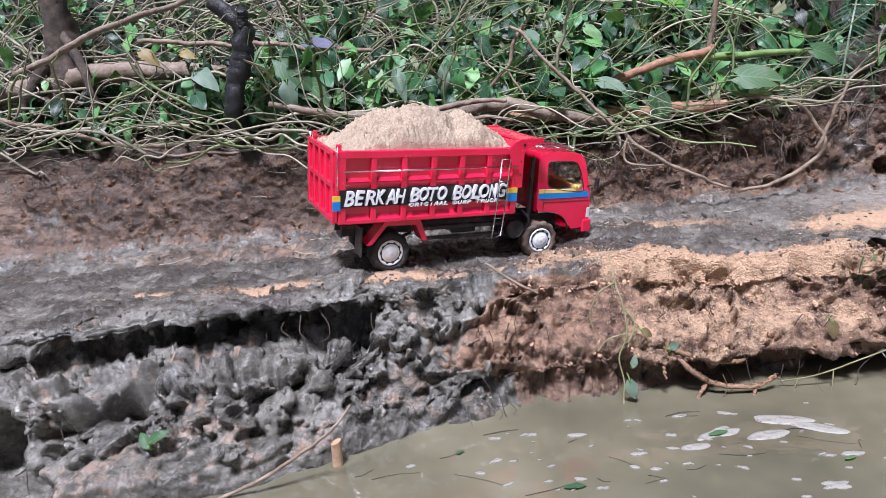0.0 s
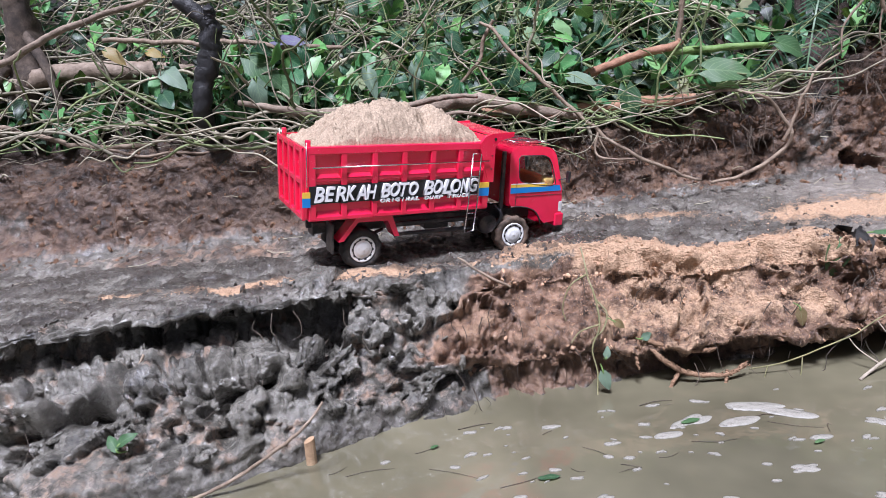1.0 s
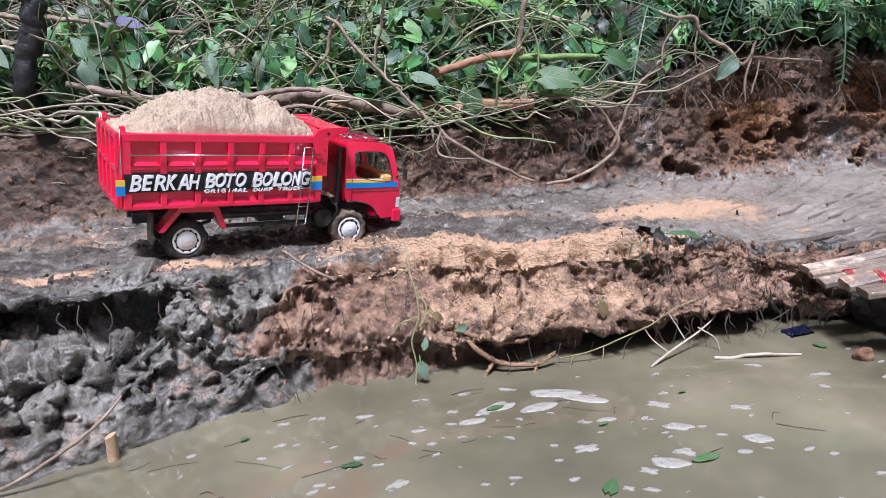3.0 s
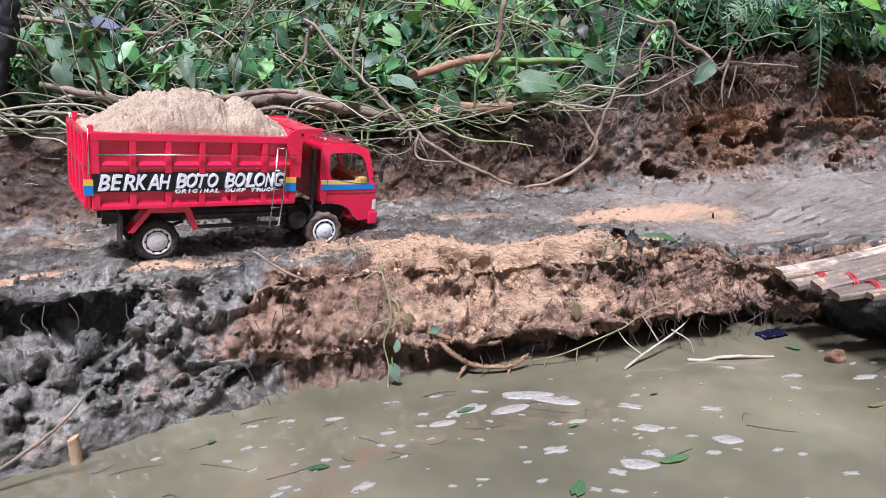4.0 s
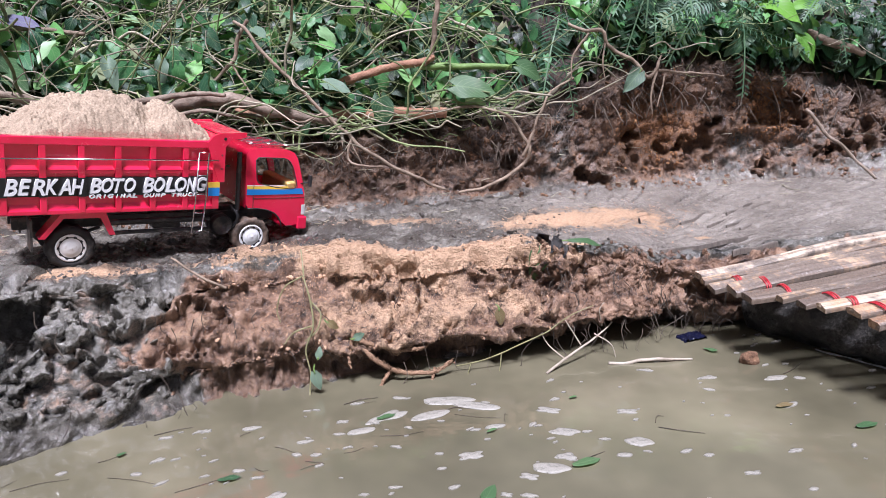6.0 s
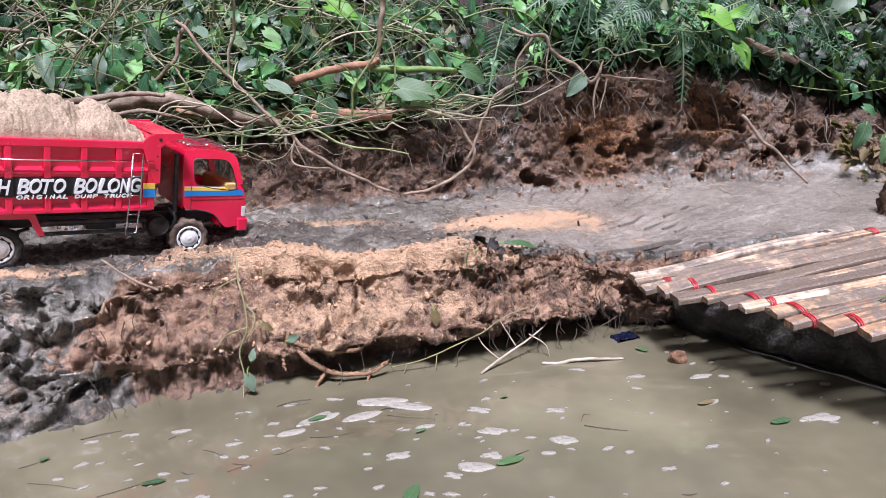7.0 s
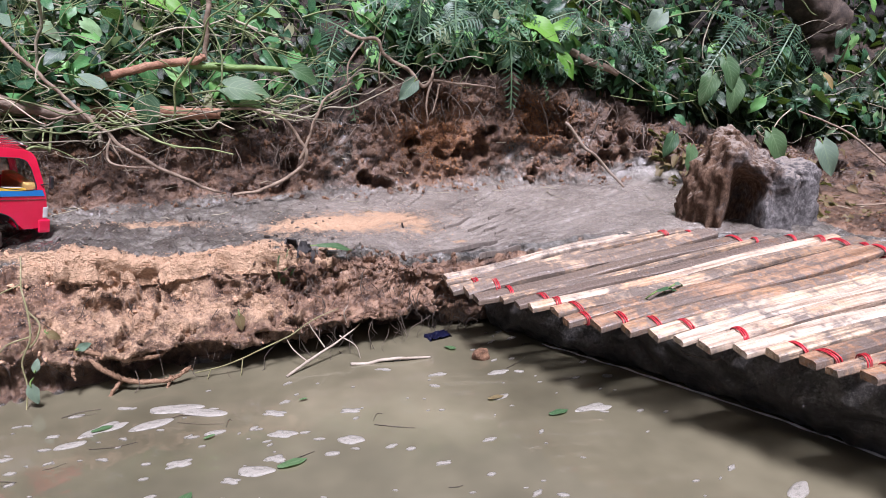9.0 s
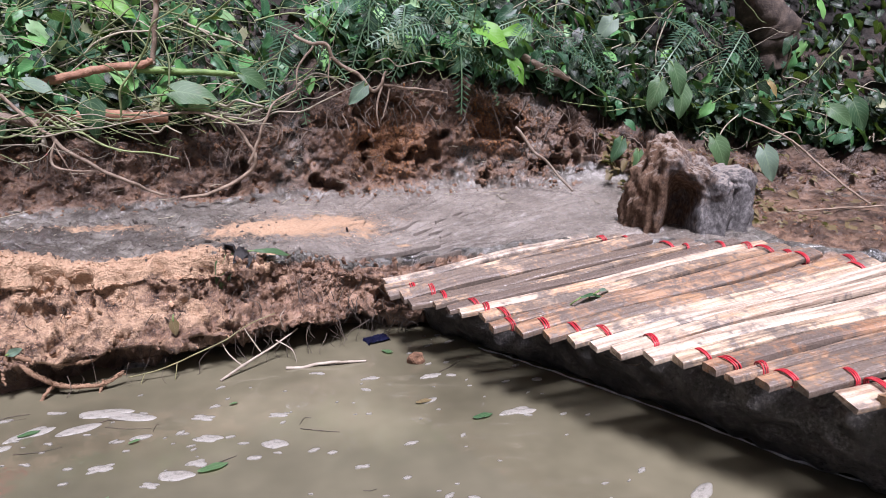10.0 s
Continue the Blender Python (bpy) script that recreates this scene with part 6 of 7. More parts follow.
branch("pale_root_end", [(1.90, 1.70, 0.665), (1.92, 1.68, 0.654), (1.991, 1.64, 0.621), (2.04, 1.62, 0.598)], [0.012, 0.013, 0.013, 0.009], ROOT, "short pale root end sticking out of the wall", "root")
branch("palm_tree", [(2.50, 1.72, 1.5), (2.66, 1.68, 1.15), (2.82, 1.64, 0.92), (2.92, 1.62, 0.80), (2.95, 1.62, 0.66)], [0.06, 0.065, 0.075, 0.09, 0.08], DARK_BARK, "brown ringed palm trunk base above the leaves", "palm tree", 24, 0.3)
branch("old_tree_base", [(-1.32, 1.82, 1.35), (-1.29, 1.80, 1.1), (-1.28, 1.79, 0.93), (-1.30, 1.78, 0.76), (-1.34, 1.76, 0.62)], [0.036, 0.04, 0.045, 0.055, 0.06], DARK_BARK, "dark rough tree base with roots by the fallen trunk", "tree", 18, 0.3, [([(-1.27, 1.77, 0.9), (-1.20, 1.72, 0.8), (-1.16, 1.69, 0.68), (-1.15, 1.67, 0.56)], [0.016, 0.014, 0.012, 0.008]), ([(-1.3, 1.76, 0.85), (-1.38, 1.7, 0.72), (-1.42, 1.66, 0.6)], [0.02, 0.016, 0.01])])
branch("sloping_twig", [(2.50, 1.26, 0.50), (2.602, 1.15, 0.439), (2.68, 1.05, 0.345), (2.752, 0.95, 0.265), (2.80, 0.88, 0.24)], [0.0028, 0.0034, 0.0034, 0.003, 0.0022], ROOT, "thin dry twig sloping down to the soil", "twig")
branch("pale_twig", [(2.42, 0.93, 0.262), (2.56, 0.90, 0.268), (2.72, 0.86, 0.275), (2.9, 0.83, 0.27)], [0.003, 0.003, 0.002], ROOT, "pale twig lying on the brown soil", "twig")

single_leaf((0.742, 1.635, 0.555), (-0.1, -0.75, 0.6), (0.75, -0.1, -0.15), 0.12, LEAF_ONE, "large veined green leaf lit through on the creepers", 0)
single_leaf((0.935, 1.645, 0.603), (0.1, -0.8, 0.5), (0.9, -0.2, -0.25), 0.085, LEAF_ONE, "drooping green leaf at the end of a fat stalk", 1)
single_leaf((0.30, 1.60, 0.50), (-0.2, -0.9, 0.3), (0.1, -0.1, -1), 0.062, LEAF_ONE, "dark green leaf hanging on the cut wall", 0)
single_leaf((0.52, 1.62, 0.53), (0.2, -0.85, 0.4), (0.1, -0.2, -1), 0.10, LEAF_ONE, "green leaf hanging below the red log", 1)
single_leaf((0.62, 1.74, 0.545), (-0.1, -0.9, 0.4), (0.35, -0.1, -0.8), 0.085, LEAF_ONE, "green leaf beside the red log", 0)
single_leaf((0.37, 1.62, 0.58), (0.0, -0.6, 0.8), (0.9, -0.3, -0.3), 0.075, LEAF_PALE, "pale dusty leaf on the vines", 0)
single_leaf((0.56, 1.86, 0.80), (-0.2, -0.6, 0.75), (0.7, -0.3, -0.3), 0.10, LEAF_BRIGHT, "bright young leaf catching the light", 1)
single_leaf((-0.06, 1.62, 0.66), (0.3, -0.8, 0.5), (-0.1, -0.2, -1), 0.075, LEAF_PALE, "pale dusty leaf hanging behind the truck", 2, 0.7)
single_leaf((-0.17, 1.62, 0.58), (-0.2, -0.7, 0.7), (0.9, -0.2, 0.1), 0.08, LEAF_PALE, "large pale leaf lying on the grey root", 2, 0.7)
single_leaf((-0.45, 1.62, 0.66), (-0.3, -0.8, 0.5), (0.5, -0.2, -0.6), 0.10, LEAF_ONE, "broad green leaf behind the load of sand", 0)
single_leaf((-0.78, 1.62, 0.73), (-0.2, -0.6, 0.8), (0.5, -0.4, -0.3), 0.085, LEAF_PALE, "pale bluish leaf draped over the fallen trunk", 2)
single_leaf((0.18, 1.72, 0.735), (0.0, -0.4, 0.9), (0.4, -0.6, -0.2), 0.06, LEAF_PALE, "upturned pale leaf on a thin stem", 0)
single_leaf((1.30, 1.62, 0.57), (0.0, -0.9, 0.4), (-0.6, -0.2, -0.6), 0.075, LEAF_PALE, "withered grey-green leaf over the hollow", 3)
single_leaf((2.20, 1.62, 0.80), (-0.3, -0.8, 0.5), (-0.7, -0.3, -0.5), 0.085, LEAF_PALE, "large pale lobed leaf hanging from above", 1, 1.2)
single_leaf((2.72, 1.12, 0.54), (-0.6, -0.6, 0.5), (0.6, -0.5, -0.6), 0.085, LEAF_ONE, "broad bluish leaf near the stump", 1)
single_leaf((2.84, 1.14, 0.56), (-0.6, -0.6, 0.4), (0.2, -0.4, -0.8), 0.1, LEAF_ONE, "broad green leaf near the stump", 1)
single_leaf((2.48, 1.13, 0.41), (-0.5, -0.7, 0.5), (0.2, -0.3, -0.9), 0.10, LEAF_PALE, "pale leaf hanging behind the stump", 1)
single_leaf((2.38, 1.24, 0.43), (-0.4, -0.8, 0.4), (0.3, -0.3, -0.8), 0.10, LEAF_ONE, "green leaf behind the stump", 1)
single_leaf((-0.93, 1.61, 0.80), (0.2, -0.7, 0.6), (0.7, -0.2, -0.4), 0.06, LEAF_YELLOW, "yellow-brown dead leaf above the fallen trunk", 1)
single_leaf((-0.81, 1.61, 0.785), (-0.2, -0.7, 0.6), (0.8, -0.2, -0.2), 0.045, LEAF_YELLOW, "yellow leaf lying above the fallen trunk", 2)
single_leaf((-0.19, 1.59, 0.66), (0.2, -0.8, 0.5), (0.2, -0.2, -0.9), 0.085, LEAF_PALE, "long pale folded leaf behind the load of sand", 3, 0.7)
single_leaf((-0.46, 1.69, 0.775), (0.0, -0.5, 0.85), (0.9, -0.2, 0.0), 0.09, LEAF_PURPLE, "bruised purple-grey leaf upturned on the vines", 0)
single_leaf((-0.52, 1.61, 0.73), (0.3, -0.8, 0.5), (0.6, -0.2, -0.5), 0.12, LEAF_ONE, "broad dark green leaf behind the charred stick", 0)
single_leaf((-0.50, 1.57, 0.665), (0.1, -0.9, 0.3), (0.1, -0.1, -1), 0.08, LEAF_PALE, "grey-green leaf drooping over the vines", 1)
single_leaf((2.62, 1.29, 0.61), (-0.3, -0.7, 0.6), (0.3, -0.4, -0.7), 0.055, LEAF_YELLOW, "yellow-green leaf hanging in the shade", 1, 0.6)
single_leaf((1.68, 1.61, 0.76), (-0.2, -0.6, 0.75), (0.6, -0.4, -0.3), 0.12, LEAF_BRIGHT, "bright broad leaf above the cut wall", 1)
for k, (x, y, z) in enumerate(((1.75, 1.62, 0.72), (1.80, 1.60, 0.66), (1.66, 1.63, 0.68), (1.84, 1.60, 0.75), (1.70, 1.62, 0.78))):
    single_leaf((x, y, z), (-0.3 + 0.2 * k, -0.8, 0.5), (0.6 - 0.4 * k, -0.3, -0.5 + 0.2 * k), 0.09, LEAF_BRIGHT if k % 2 else LEAF_ONE, "bright green leaf overhanging the cut wall", 1, 0.8)
for k, (x, y, z) in enumerate(((2.30, 1.45, 0.60), (2.38, 1.43, 0.58), (2.34, 1.44, 0.65), (2.13, 1.40, 0.41), (2.19, 1.38, 0.37), (2.24, 1.36, 0.34))):
    single_leaf((x, y, z), (-0.4 + 0.1 * k, -0.8, 0.45), (-0.5 + 0.35 * (k % 3), -0.3, -0.8), 0.10 if k < 3 else 0.075, LEAF_ONE, "green leaf drooping over the soil by the stump", 1)


def vine_tangle():
    """The rest of the tangle, too many to tell apart."""
    rng = random.Random(23)
    thin, green = [], []
    for k in range(1380):
        zone = rng.random()
        x = rng.uniform(-1.6, -0.3) if zone < 0.36 else rng.uniform(-0.4, 0.85) if zone < 0.8 else rng.uniform(1.0, 3.0)
        if x > 1.0 and rng.random() < 0.4:
            continue
        s = [float(np.interp(x, [w[0] for w in WALL_TOP], [w[c] for w in WALL_TOP])) for c in (1, 2)]
        d = rng.uniform(-0.06, 0.55)
        p = Vector((x, s[0] + d * 0.9 - 0.08, s[1] + d * 0.8 + rng.uniform(0.0, 0.08)))
        a = rng.uniform(-0.5, 0.5) if rng.random() < 0.6 else rng.uniform(-1.6, 1.6)
        step = rng.uniform(0.03, 0.085)
        way = Vector((math.cos(a) * rng.choice((-1, 1)), -0.15, math.sin(a))).normalized()
        pts = [p.copy()]
        sag = rng.uniform(-0.06, 0.09) if x < 0.1 else rng.uniform(-0.04, 0.07)
        for _ in range(rng.randint(4, 8)):
            way = (way + Vector((rng.gauss(0, 0.28), rng.gauss(0, 0.12), rng.gauss(-0.05, 0.3)))).normalized()
            p = p + way * step
            floor = float(np.interp(p.x, [w[0] for w in WALL_TOP], [w[2] for w in WALL_TOP])) - sag
            if p.z < floor:
                p.z = floor + rng.uniform(0.0, 0.03)
                p.y -= 0.01
            pts.append(p.copy())
        r = rng.choice((0.0009, 0.0012, 0.0015, 0.0019, 0.0025, 0.0036)) * (1.4 if zone < 0.4 else 1)
        (green if rng.random() < (0.6 if zone > 0.36 else 0.2) else thin).append(tube_mesh([tuple(q) for q in pts], [r, r * 0.9, r * 0.5], 5, 4 * len(pts), False))
    tagged(new("vine_tangle", mesh_from("vine_tangle", *join(thin), VINES)), "tangle of thin dry vines and roots over the slope", "vines", kind="stuff")
    tagged(new("green_vines", mesh_from("green_vines", *join(green), VINE_GREEN)), "thin green creeper stems among the leaves", "vines", kind="stuff")


vine_tangle()


def feather(poses):
    """Feathery leaves: a thin rib with paired narrow leaflets that shorten to the tip."""
    verts, faces, uvs = [], [], []
    for m, length in poses:
        for k in range(15):
            t = k / 15
            for s in (-1, 1):
                o = len(verts)
                w = 0.26 * length * (1 - 0.75 * t) * (0.55 + 0.45 * min(1, t * 4))
                x = t * length
                z = -0.35 * length * t * t
                for px, py, pz in ((x, 0, z), (x + 0.018 * length + w * 0.25, s * w * 0.5, z + 0.004), (x + w * 0.55, s * w, z - 0.012), (x + 0.045 * length + w * 0.2, s * w * 0.5, z)):
                    verts.append(tuple(m @ Vector((px, py, pz))))
                    uvs.append((0.5 + 0.3 * s, t))
                faces.append((o, o + 1, o + 2, o + 3))
        o = len(verts)
        for k in range(9):
            t = k / 8
            for s in (-1, 1):
                verts.append(tuple(m @ Vector((t * length, s * 0.0022, -0.35 * length * t * t))))
                uvs.append((0.5, t))
        for k in range(8):
            faces.append((o + 2 * k, o + 2 * k + 1, o + 2 * k + 3, o + 2 * k + 2))
    me = mesh_from("feather_leaf", verts, faces, FERN)
    layer = me.uv_layers.new(name="leaf")
    for lp in me.loops:
        layer.data[lp.index].uv = uvs[lp.vertex_index]
    return me


def scatter_feathers():
    rng = random.Random(4)
    for cx, cy, cz, count in ((1.36, 1.68, 0.86, 9), (1.50, 1.66, 0.80, 8), (1.62, 1.66, 0.74, 5), (1.92, 1.64, 0.78, 7), (2.02, 1.62, 0.74, 6), (1.05, 1.75, 0.72, 5), (2.5, 1.6, 0.78, 6), (2.75, 1.55, 0.72, 6)):
        poses = []
        for _ in range(count):
            a = rng.uniform(-2.6, -0.5)
            d = Vector((math.cos(a) * 0.9, -0.35, rng.uniform(-0.8, 0.0))).normalized()
            n = Vector((rng.gauss(0, 0.3), -0.6, 0.8)).normalized()
            n = (n - d * n.dot(d)).normalized()
            s = n.cross(d)
            m = Matrix(((d.x, s.x, n.x, cx + rng.gauss(0, 0.04)), (d.y, s.y, n.y, cy + rng.gauss(0, 0.02)), (d.z, s.z, n.z, cz + rng.gauss(0, 0.03)), (0, 0, 0, 1)))
            poses.append((m, rng.uniform(0.16, 0.27)))
        tagged(new("feathery_plant", feather(poses)), "feathery green compound leaves drooping over the bank", "plant", "feathery plants")


scatter_feathers()


# ---- on and in the water ----
def foam_mesh(seed, lobes):
    """A thin floating patch with an uneven rim, made of one or more merged lobes."""
    rng = random.Random(seed)
    n = 32
    verts, faces = [(0, 0, 0.0022)], []
    rim = []
    for k in range(n):
        a = 2 * math.pi * k / n
        ragged = 0.35 if seed < 4 else 1.0
        r = 1 + 0.2 * ragged * math.sin(a * lobes + seed) + 0.12 * ragged * math.sin(a * (lobes + 2) + 2 * seed)
        rim.append((r * math.cos(a), r * 0.62 * math.sin(a)))
    for f, z in ((0.7, 0.0024), (0.95, 0.0016), (1.0, -0.001)):
        verts += [(x * f, y * f, z) for x, y in rim]
    for k in range(n):
        j = (k + 1) % n
        faces.append((0, 1 + k, 1 + j))
        for o in (1, 1 + n):
            faces.append((o + k, o + n + k, o + n + j, o + j))
    return mesh_from("foam_patch", verts, faces, FOAM)


FOAMS = [foam_mesh(k, 2 + k % 3) for k in range(7)]


def foam(x, y, r, rng, wide=1.0):
    ob = tagged(new("foam_patch", rng.choice(FOAMS)), "whitish foam patch floating on the pond", "foam", "foam patches")
    ob.matrix_world = Matrix.Translation((x, y, 0.0008)) @ Matrix.Rotation(rng.uniform(-0.5, 0.5), 4, "Z") @ Matrix.Diagonal((r * wide * 0.8, r * 0.72, 0.5, 1))


def scatter_foam():
    rng = random.Random(8)
    for x, y, r, wide in ((0.57, 0.81, 0.035, 1.8), (0.62, 0.78, 0.03, 2.0), (0.75, 0.735, 0.022, 1.2), (0.70, 0.56, 0.032, 1.2), (0.735, 0.585, 0.022, 1), (0.66, 0.545, 0.018, 1), (0.83, 0.57, 0.014, 1.2), (1.45, 0.673, 0.016, 1), (1.23, 0.76, 0.020, 1.5), (1.275, 0.75, 0.012, 1.2), (1.19, 0.66, 0.017, 1.5), (1.35, 0.565, 0.028, 1.7), (1.27, 0.57, 0.014, 1.3), (0.89, 0.70, 0.018, 1.3), (0.756, 0.658, 0.026, 1.2), (0.45, 0.775, 0.03, 1.7), (0.53, 0.763, 0.03, 1.6), (0.87, 0.602, 0.03, 1), (0.64, 0.70, 0.016, 1.5), (0.58, 0.62, 0.024, 1.1), (0.20, 0.786, 0.014, 1.6), (0.30, 0.72, 0.012, 1.6), (0.053, 0.714, 0.012, 1.3), (0.40, 0.735, 0.022, 1.5), (1.53, 0.235, 0.03, 1.3), (1.10, 0.79, 0.014, 1.8), (0.26, 0.573, 0.018, 1.4), (1.07, 0.43, 0.010, 1), (1.21, 0.52, 0.009, 1)):
        foam(x, y, r, rng, wide)
    for _ in range(170):
        x = rng.uniform(-0.1, 1.5)
        top = float(np.interp(x, [f[0] for f in FOOT[:12]], [f[1] for f in FOOT[:12]])) - 0.05
        y = rng.uniform(0.25 if x > 0.6 else 0.5, top)
        foam(x, y, rng.choice((0.003, 0.004, 0.006, 0.008, 0.011)), rng, rng.uniform(1.0, 1.9))


scatter_foam()


def floating_stick(points, r, label, mat=STICK_WOOD):
    return branch("floating_stick", points, [r, r, r * 0.6], mat, label, "stick", 7, 0.12)


floating_stick([(0.936, 0.889, 0.004), (1.02, 0.88, 0.006), (1.107, 0.872, 0.004)], 0.0038, "pale peeled stick floating flat on the pond")
branch("dead_root", [(0.79, 0.875, 0.002), (0.85, 0.91, 0.02), (0.90, 0.935, 0.034), (0.94, 0.955, 0.05), (0.97, 0.98, 0.06)], [0.003, 0.0026, 0.002, 0.0013], STICK_WOOD, "pale forked dead root dipping into the pond", "root", 9, 0.2, [([(0.88, 0.925, 0.035), (0.86, 0.93, 0.07), (0.85, 0.94, 0.09)], [0.0017, 0.0013, 0.0008]), ([(0.917, 0.945, 0.05), (0.95, 0.93, 0.03), (0.96, 0.92, 0.0)], [0.0017, 0.0013, 0.0008]), ([(0.84, 0.90, 0.015), (0.81, 0.93, 0.04), (0.80, 0.95, 0.06)], [0.0017, 0.0013, 0.0008]), ([(0.94, 0.96, 0.06), (0.93, 0.95, 0.1), (0.94, 0.95, 0.12)], [0.0015, 0.0013, 0.0008])])


def scatter_sticks():
    rng = random.Random(31)
    for _ in range(30):
        x = rng.uniform(-0.25, 1.45)
        top = float(np.interp(x, [f[0] for f in FOOT[:12]], [f[1] for f in FOOT[:12]])) - 0.04
        y = rng.uniform(0.3 if x > 0.5 else 0.55, top)
        a, length = rng.gauss(0.1, 0.5), rng.uniform(0.02, 0.1)
        d = Vector((math.cos(a), math.sin(a), 0)) * length
        p = Vector((x, y, 0.001))
        pts = [tuple(p), tuple(p + d * 0.5 + Vector((0, rng.gauss(0, 0.006), 0.001))), tuple(p + d)]
        floating_stick(pts, rng.choice((0.0004, 0.0005, 0.0007)), "small dark twig floating on the pond", TWIG_DARK)


scatter_sticks()


def floating_leaf(x, y, size, mat, turn, label, shape=0):
    v, f, u = leaf_geometry(bend=0.02, fold=0.06, heart=shape == 0)
    me = mesh_from("floating_leaf", v, f, mat)
    layer = me.uv_layers.new(name="leaf")
    for lp in me.loops:
        layer.data[lp.index].uv = u[lp.vertex_index]
    ob = tagged(new("floating_leaf", me), label, "leaf", "floating leaves")
    ob.matrix_world = Matrix.Translation((x, y, 0.005)) @ Matrix.Rotation(turn, 4, "Z") @ Matrix.Diagonal((size * 0.75, size * 0.7, size * 0.5, 1))


for x, y, size, mt, turn, label, shape in ((0.735, 0.555, 0.07, LEAF_ONE, 0.2, "green waterlogged leaf floating among foam", 1), (1.178, 0.895, 0.035, LEAF_ONE, 2.4, "small green leaf floating by the log", 0), (1.25, 0.565, 0.06, LEAF_ONE, 0.1, "narrow green leaf floating beside foam", 1), (0.43, 0.765, 0.05, LEAF_ONE, 0.3, "green leaf edge under pale foam", 1), (0.80, 0.765, 0.025, LEAF_ONE, 0.2, "tiny bright leaf on the pond", 1), (0.166, 0.63, 0.05, LEAF_ONE, 0.1, "dark green leaf awash in the pond", 1), (-0.019, 0.738, 0.02, LEAF_ONE, 0.5, "tiny green leaf on the pond", 0), (0.62, 0.68, 0.03, LEAF_ONE, 0.4, "small green leaf on the pond", 1), (0.58, 0.50, 0.05, LEAF_ONE, 1.0, "green leaf floating near the shore", 0), (1.16, 0.655, 0.05, LEAF_DEAD, 0.1, "brown narrow leaf on the pond", 1)):
    floating_leaf(x, y, size, mt, turn, label, shape)


def build_red_chip():
    """A broken brick-red piece standing out of the water."""
    bm = bmesh.new()
    bmesh.ops.create_icosphere(bm, subdivisions=3, radius=0.022)
    for v in bm.verts:
        v.co = Vector((v.co.x, v.co.y * 0.6, v.co.z * 0.9)) * (1 + 0.35 * noise.noise(v.co * 60))
    ob = tagged(part("clay_lump", bm, CLOD, None), "brick-red clay lump standing in the pond", "clay lump")
    ob.location = (1.222, 0.835, 0.006)


build_red_chip()


def build_plastic_scrap():
    """A crumpled dark blue scrap of plastic awash under the corner of the mat."""
    bm = bmesh.new()
    bmesh.ops.create_grid(bm, x_segments=28, y_segments=18, size=0.5)
    for v in bm.verts:
        q = v.co.copy()
        edge = 1 + 0.25 * noise.noise(Vector((q.x * 4, q.y * 4, 3)))
        v.co = Vector((q.x * 0.075 * edge, q.y * 0.045 * edge, 0.006 + 0.008 * abs(noise.fractal(q * 5, 0.8, 2.0, 3)) - 0.01 * (abs(q.x) > 0.47)))
    scrap = part("plastic_scrap", bm, PLASTIC_BLUE, None, smooth=True)
    tagged(scrap, "crumpled dark blue plastic scrap awash by the bank", "plastic scrap")
    scrap.matrix_world = pose(1.165, 0.975, 0.0, 0, 0, 12) @ Matrix.Scale(0.8, 4)


build_plastic_scrap()
# ---- on the bank ----
branch("bank_vine", [(0.30, 1.035, 0.265), (0.306, 0.985, 0.222), (0.317, 0.955, 0.178), (0.318, 0.935, 0.128), (0.300, 0.925, 0.082), (0.308, 0.91, 0.04), (0.302, 0.895, 0.004), (0.30, 0.885, -0.02)], [0.0015, 0.0018, 0.0020, 0.0018, 0.0017, 0.0016, 0.0012], BANK_VINE, "pale green vine hanging down the bank to the water", "vine", 8, 0.1, [([(0.317, 0.955, 0.178), (0.335, 0.945, 0.15), (0.325, 0.935, 0.12), (0.30, 0.93, 0.10)], [0.0018, 0.0018, 0.0012]), ([(0.306, 0.985, 0.222), (0.27, 0.96, 0.21), (0.25, 0.95, 0.17), (0.255, 0.945, 0.14)], [0.0016, 0.0014, 0.001]), ([(0.318, 0.935, 0.13), (0.28, 0.93, 0.12), (0.26, 0.925, 0.10)], [0.0018, 0.0015, 0.0012])])
single_leaf((0.316, 0.895, 0.045), (-0.2, -0.95, 0.25), (0.25, -0.1, -1), 0.036, LEAF_PALE, "green leaf with a rosy edge hanging at the water", 0)
single_leaf((0.325, 0.905, 0.075), (0.2, -0.9, 0.3), (0.3, 0.0, 0.9), 0.022, LEAF_PALE, "small young leaf on the hanging vine", 0)
single_leaf((0.35, 0.935, 0.135), (0.2, -0.9, 0.4), (0.8, -0.1, -0.5), 0.025, LEAF_DEAD, "withered leaf stuck in the sandy bank", 1)
single_leaf((0.40, 0.925, 0.10), (0.2, -0.9, 0.4), (0.7, -0.1, 0.3), 0.024, LEAF_PALE, "pale sandy leaf stuck in the bank", 1)
single_leaf((0.705, 0.94, 0.125), (-0.1, -0.95, 0.3), (0.1, -0.1, -1), 0.032, LEAF_DEAD, "folded olive leaf stuck on the brown bank", 0)
single_leaf((0.89, 1.05, 0.235), (0.0, -0.6, 0.8), (1, -0.1, 0.05), 0.085, LEAF_ONE, "narrow green leaf lying on the bank's edge", 4, 0.5)
single_leaf((0.83, 1.04, 0.22), (-0.3, -0.8, 0.5), (-0.5, -0.4, -0.6), 0.07, LEAF_ONE, "dark wet leaf crumpled on the bank's edge", 2)
single_leaf((-0.55, 0.665, 0.10), (-0.3, -0.7, 0.6), (0.4, -0.2, 0.6), 0.032, LEAF_ONE, "fresh green seedling leaf low on the mud bank", 1)
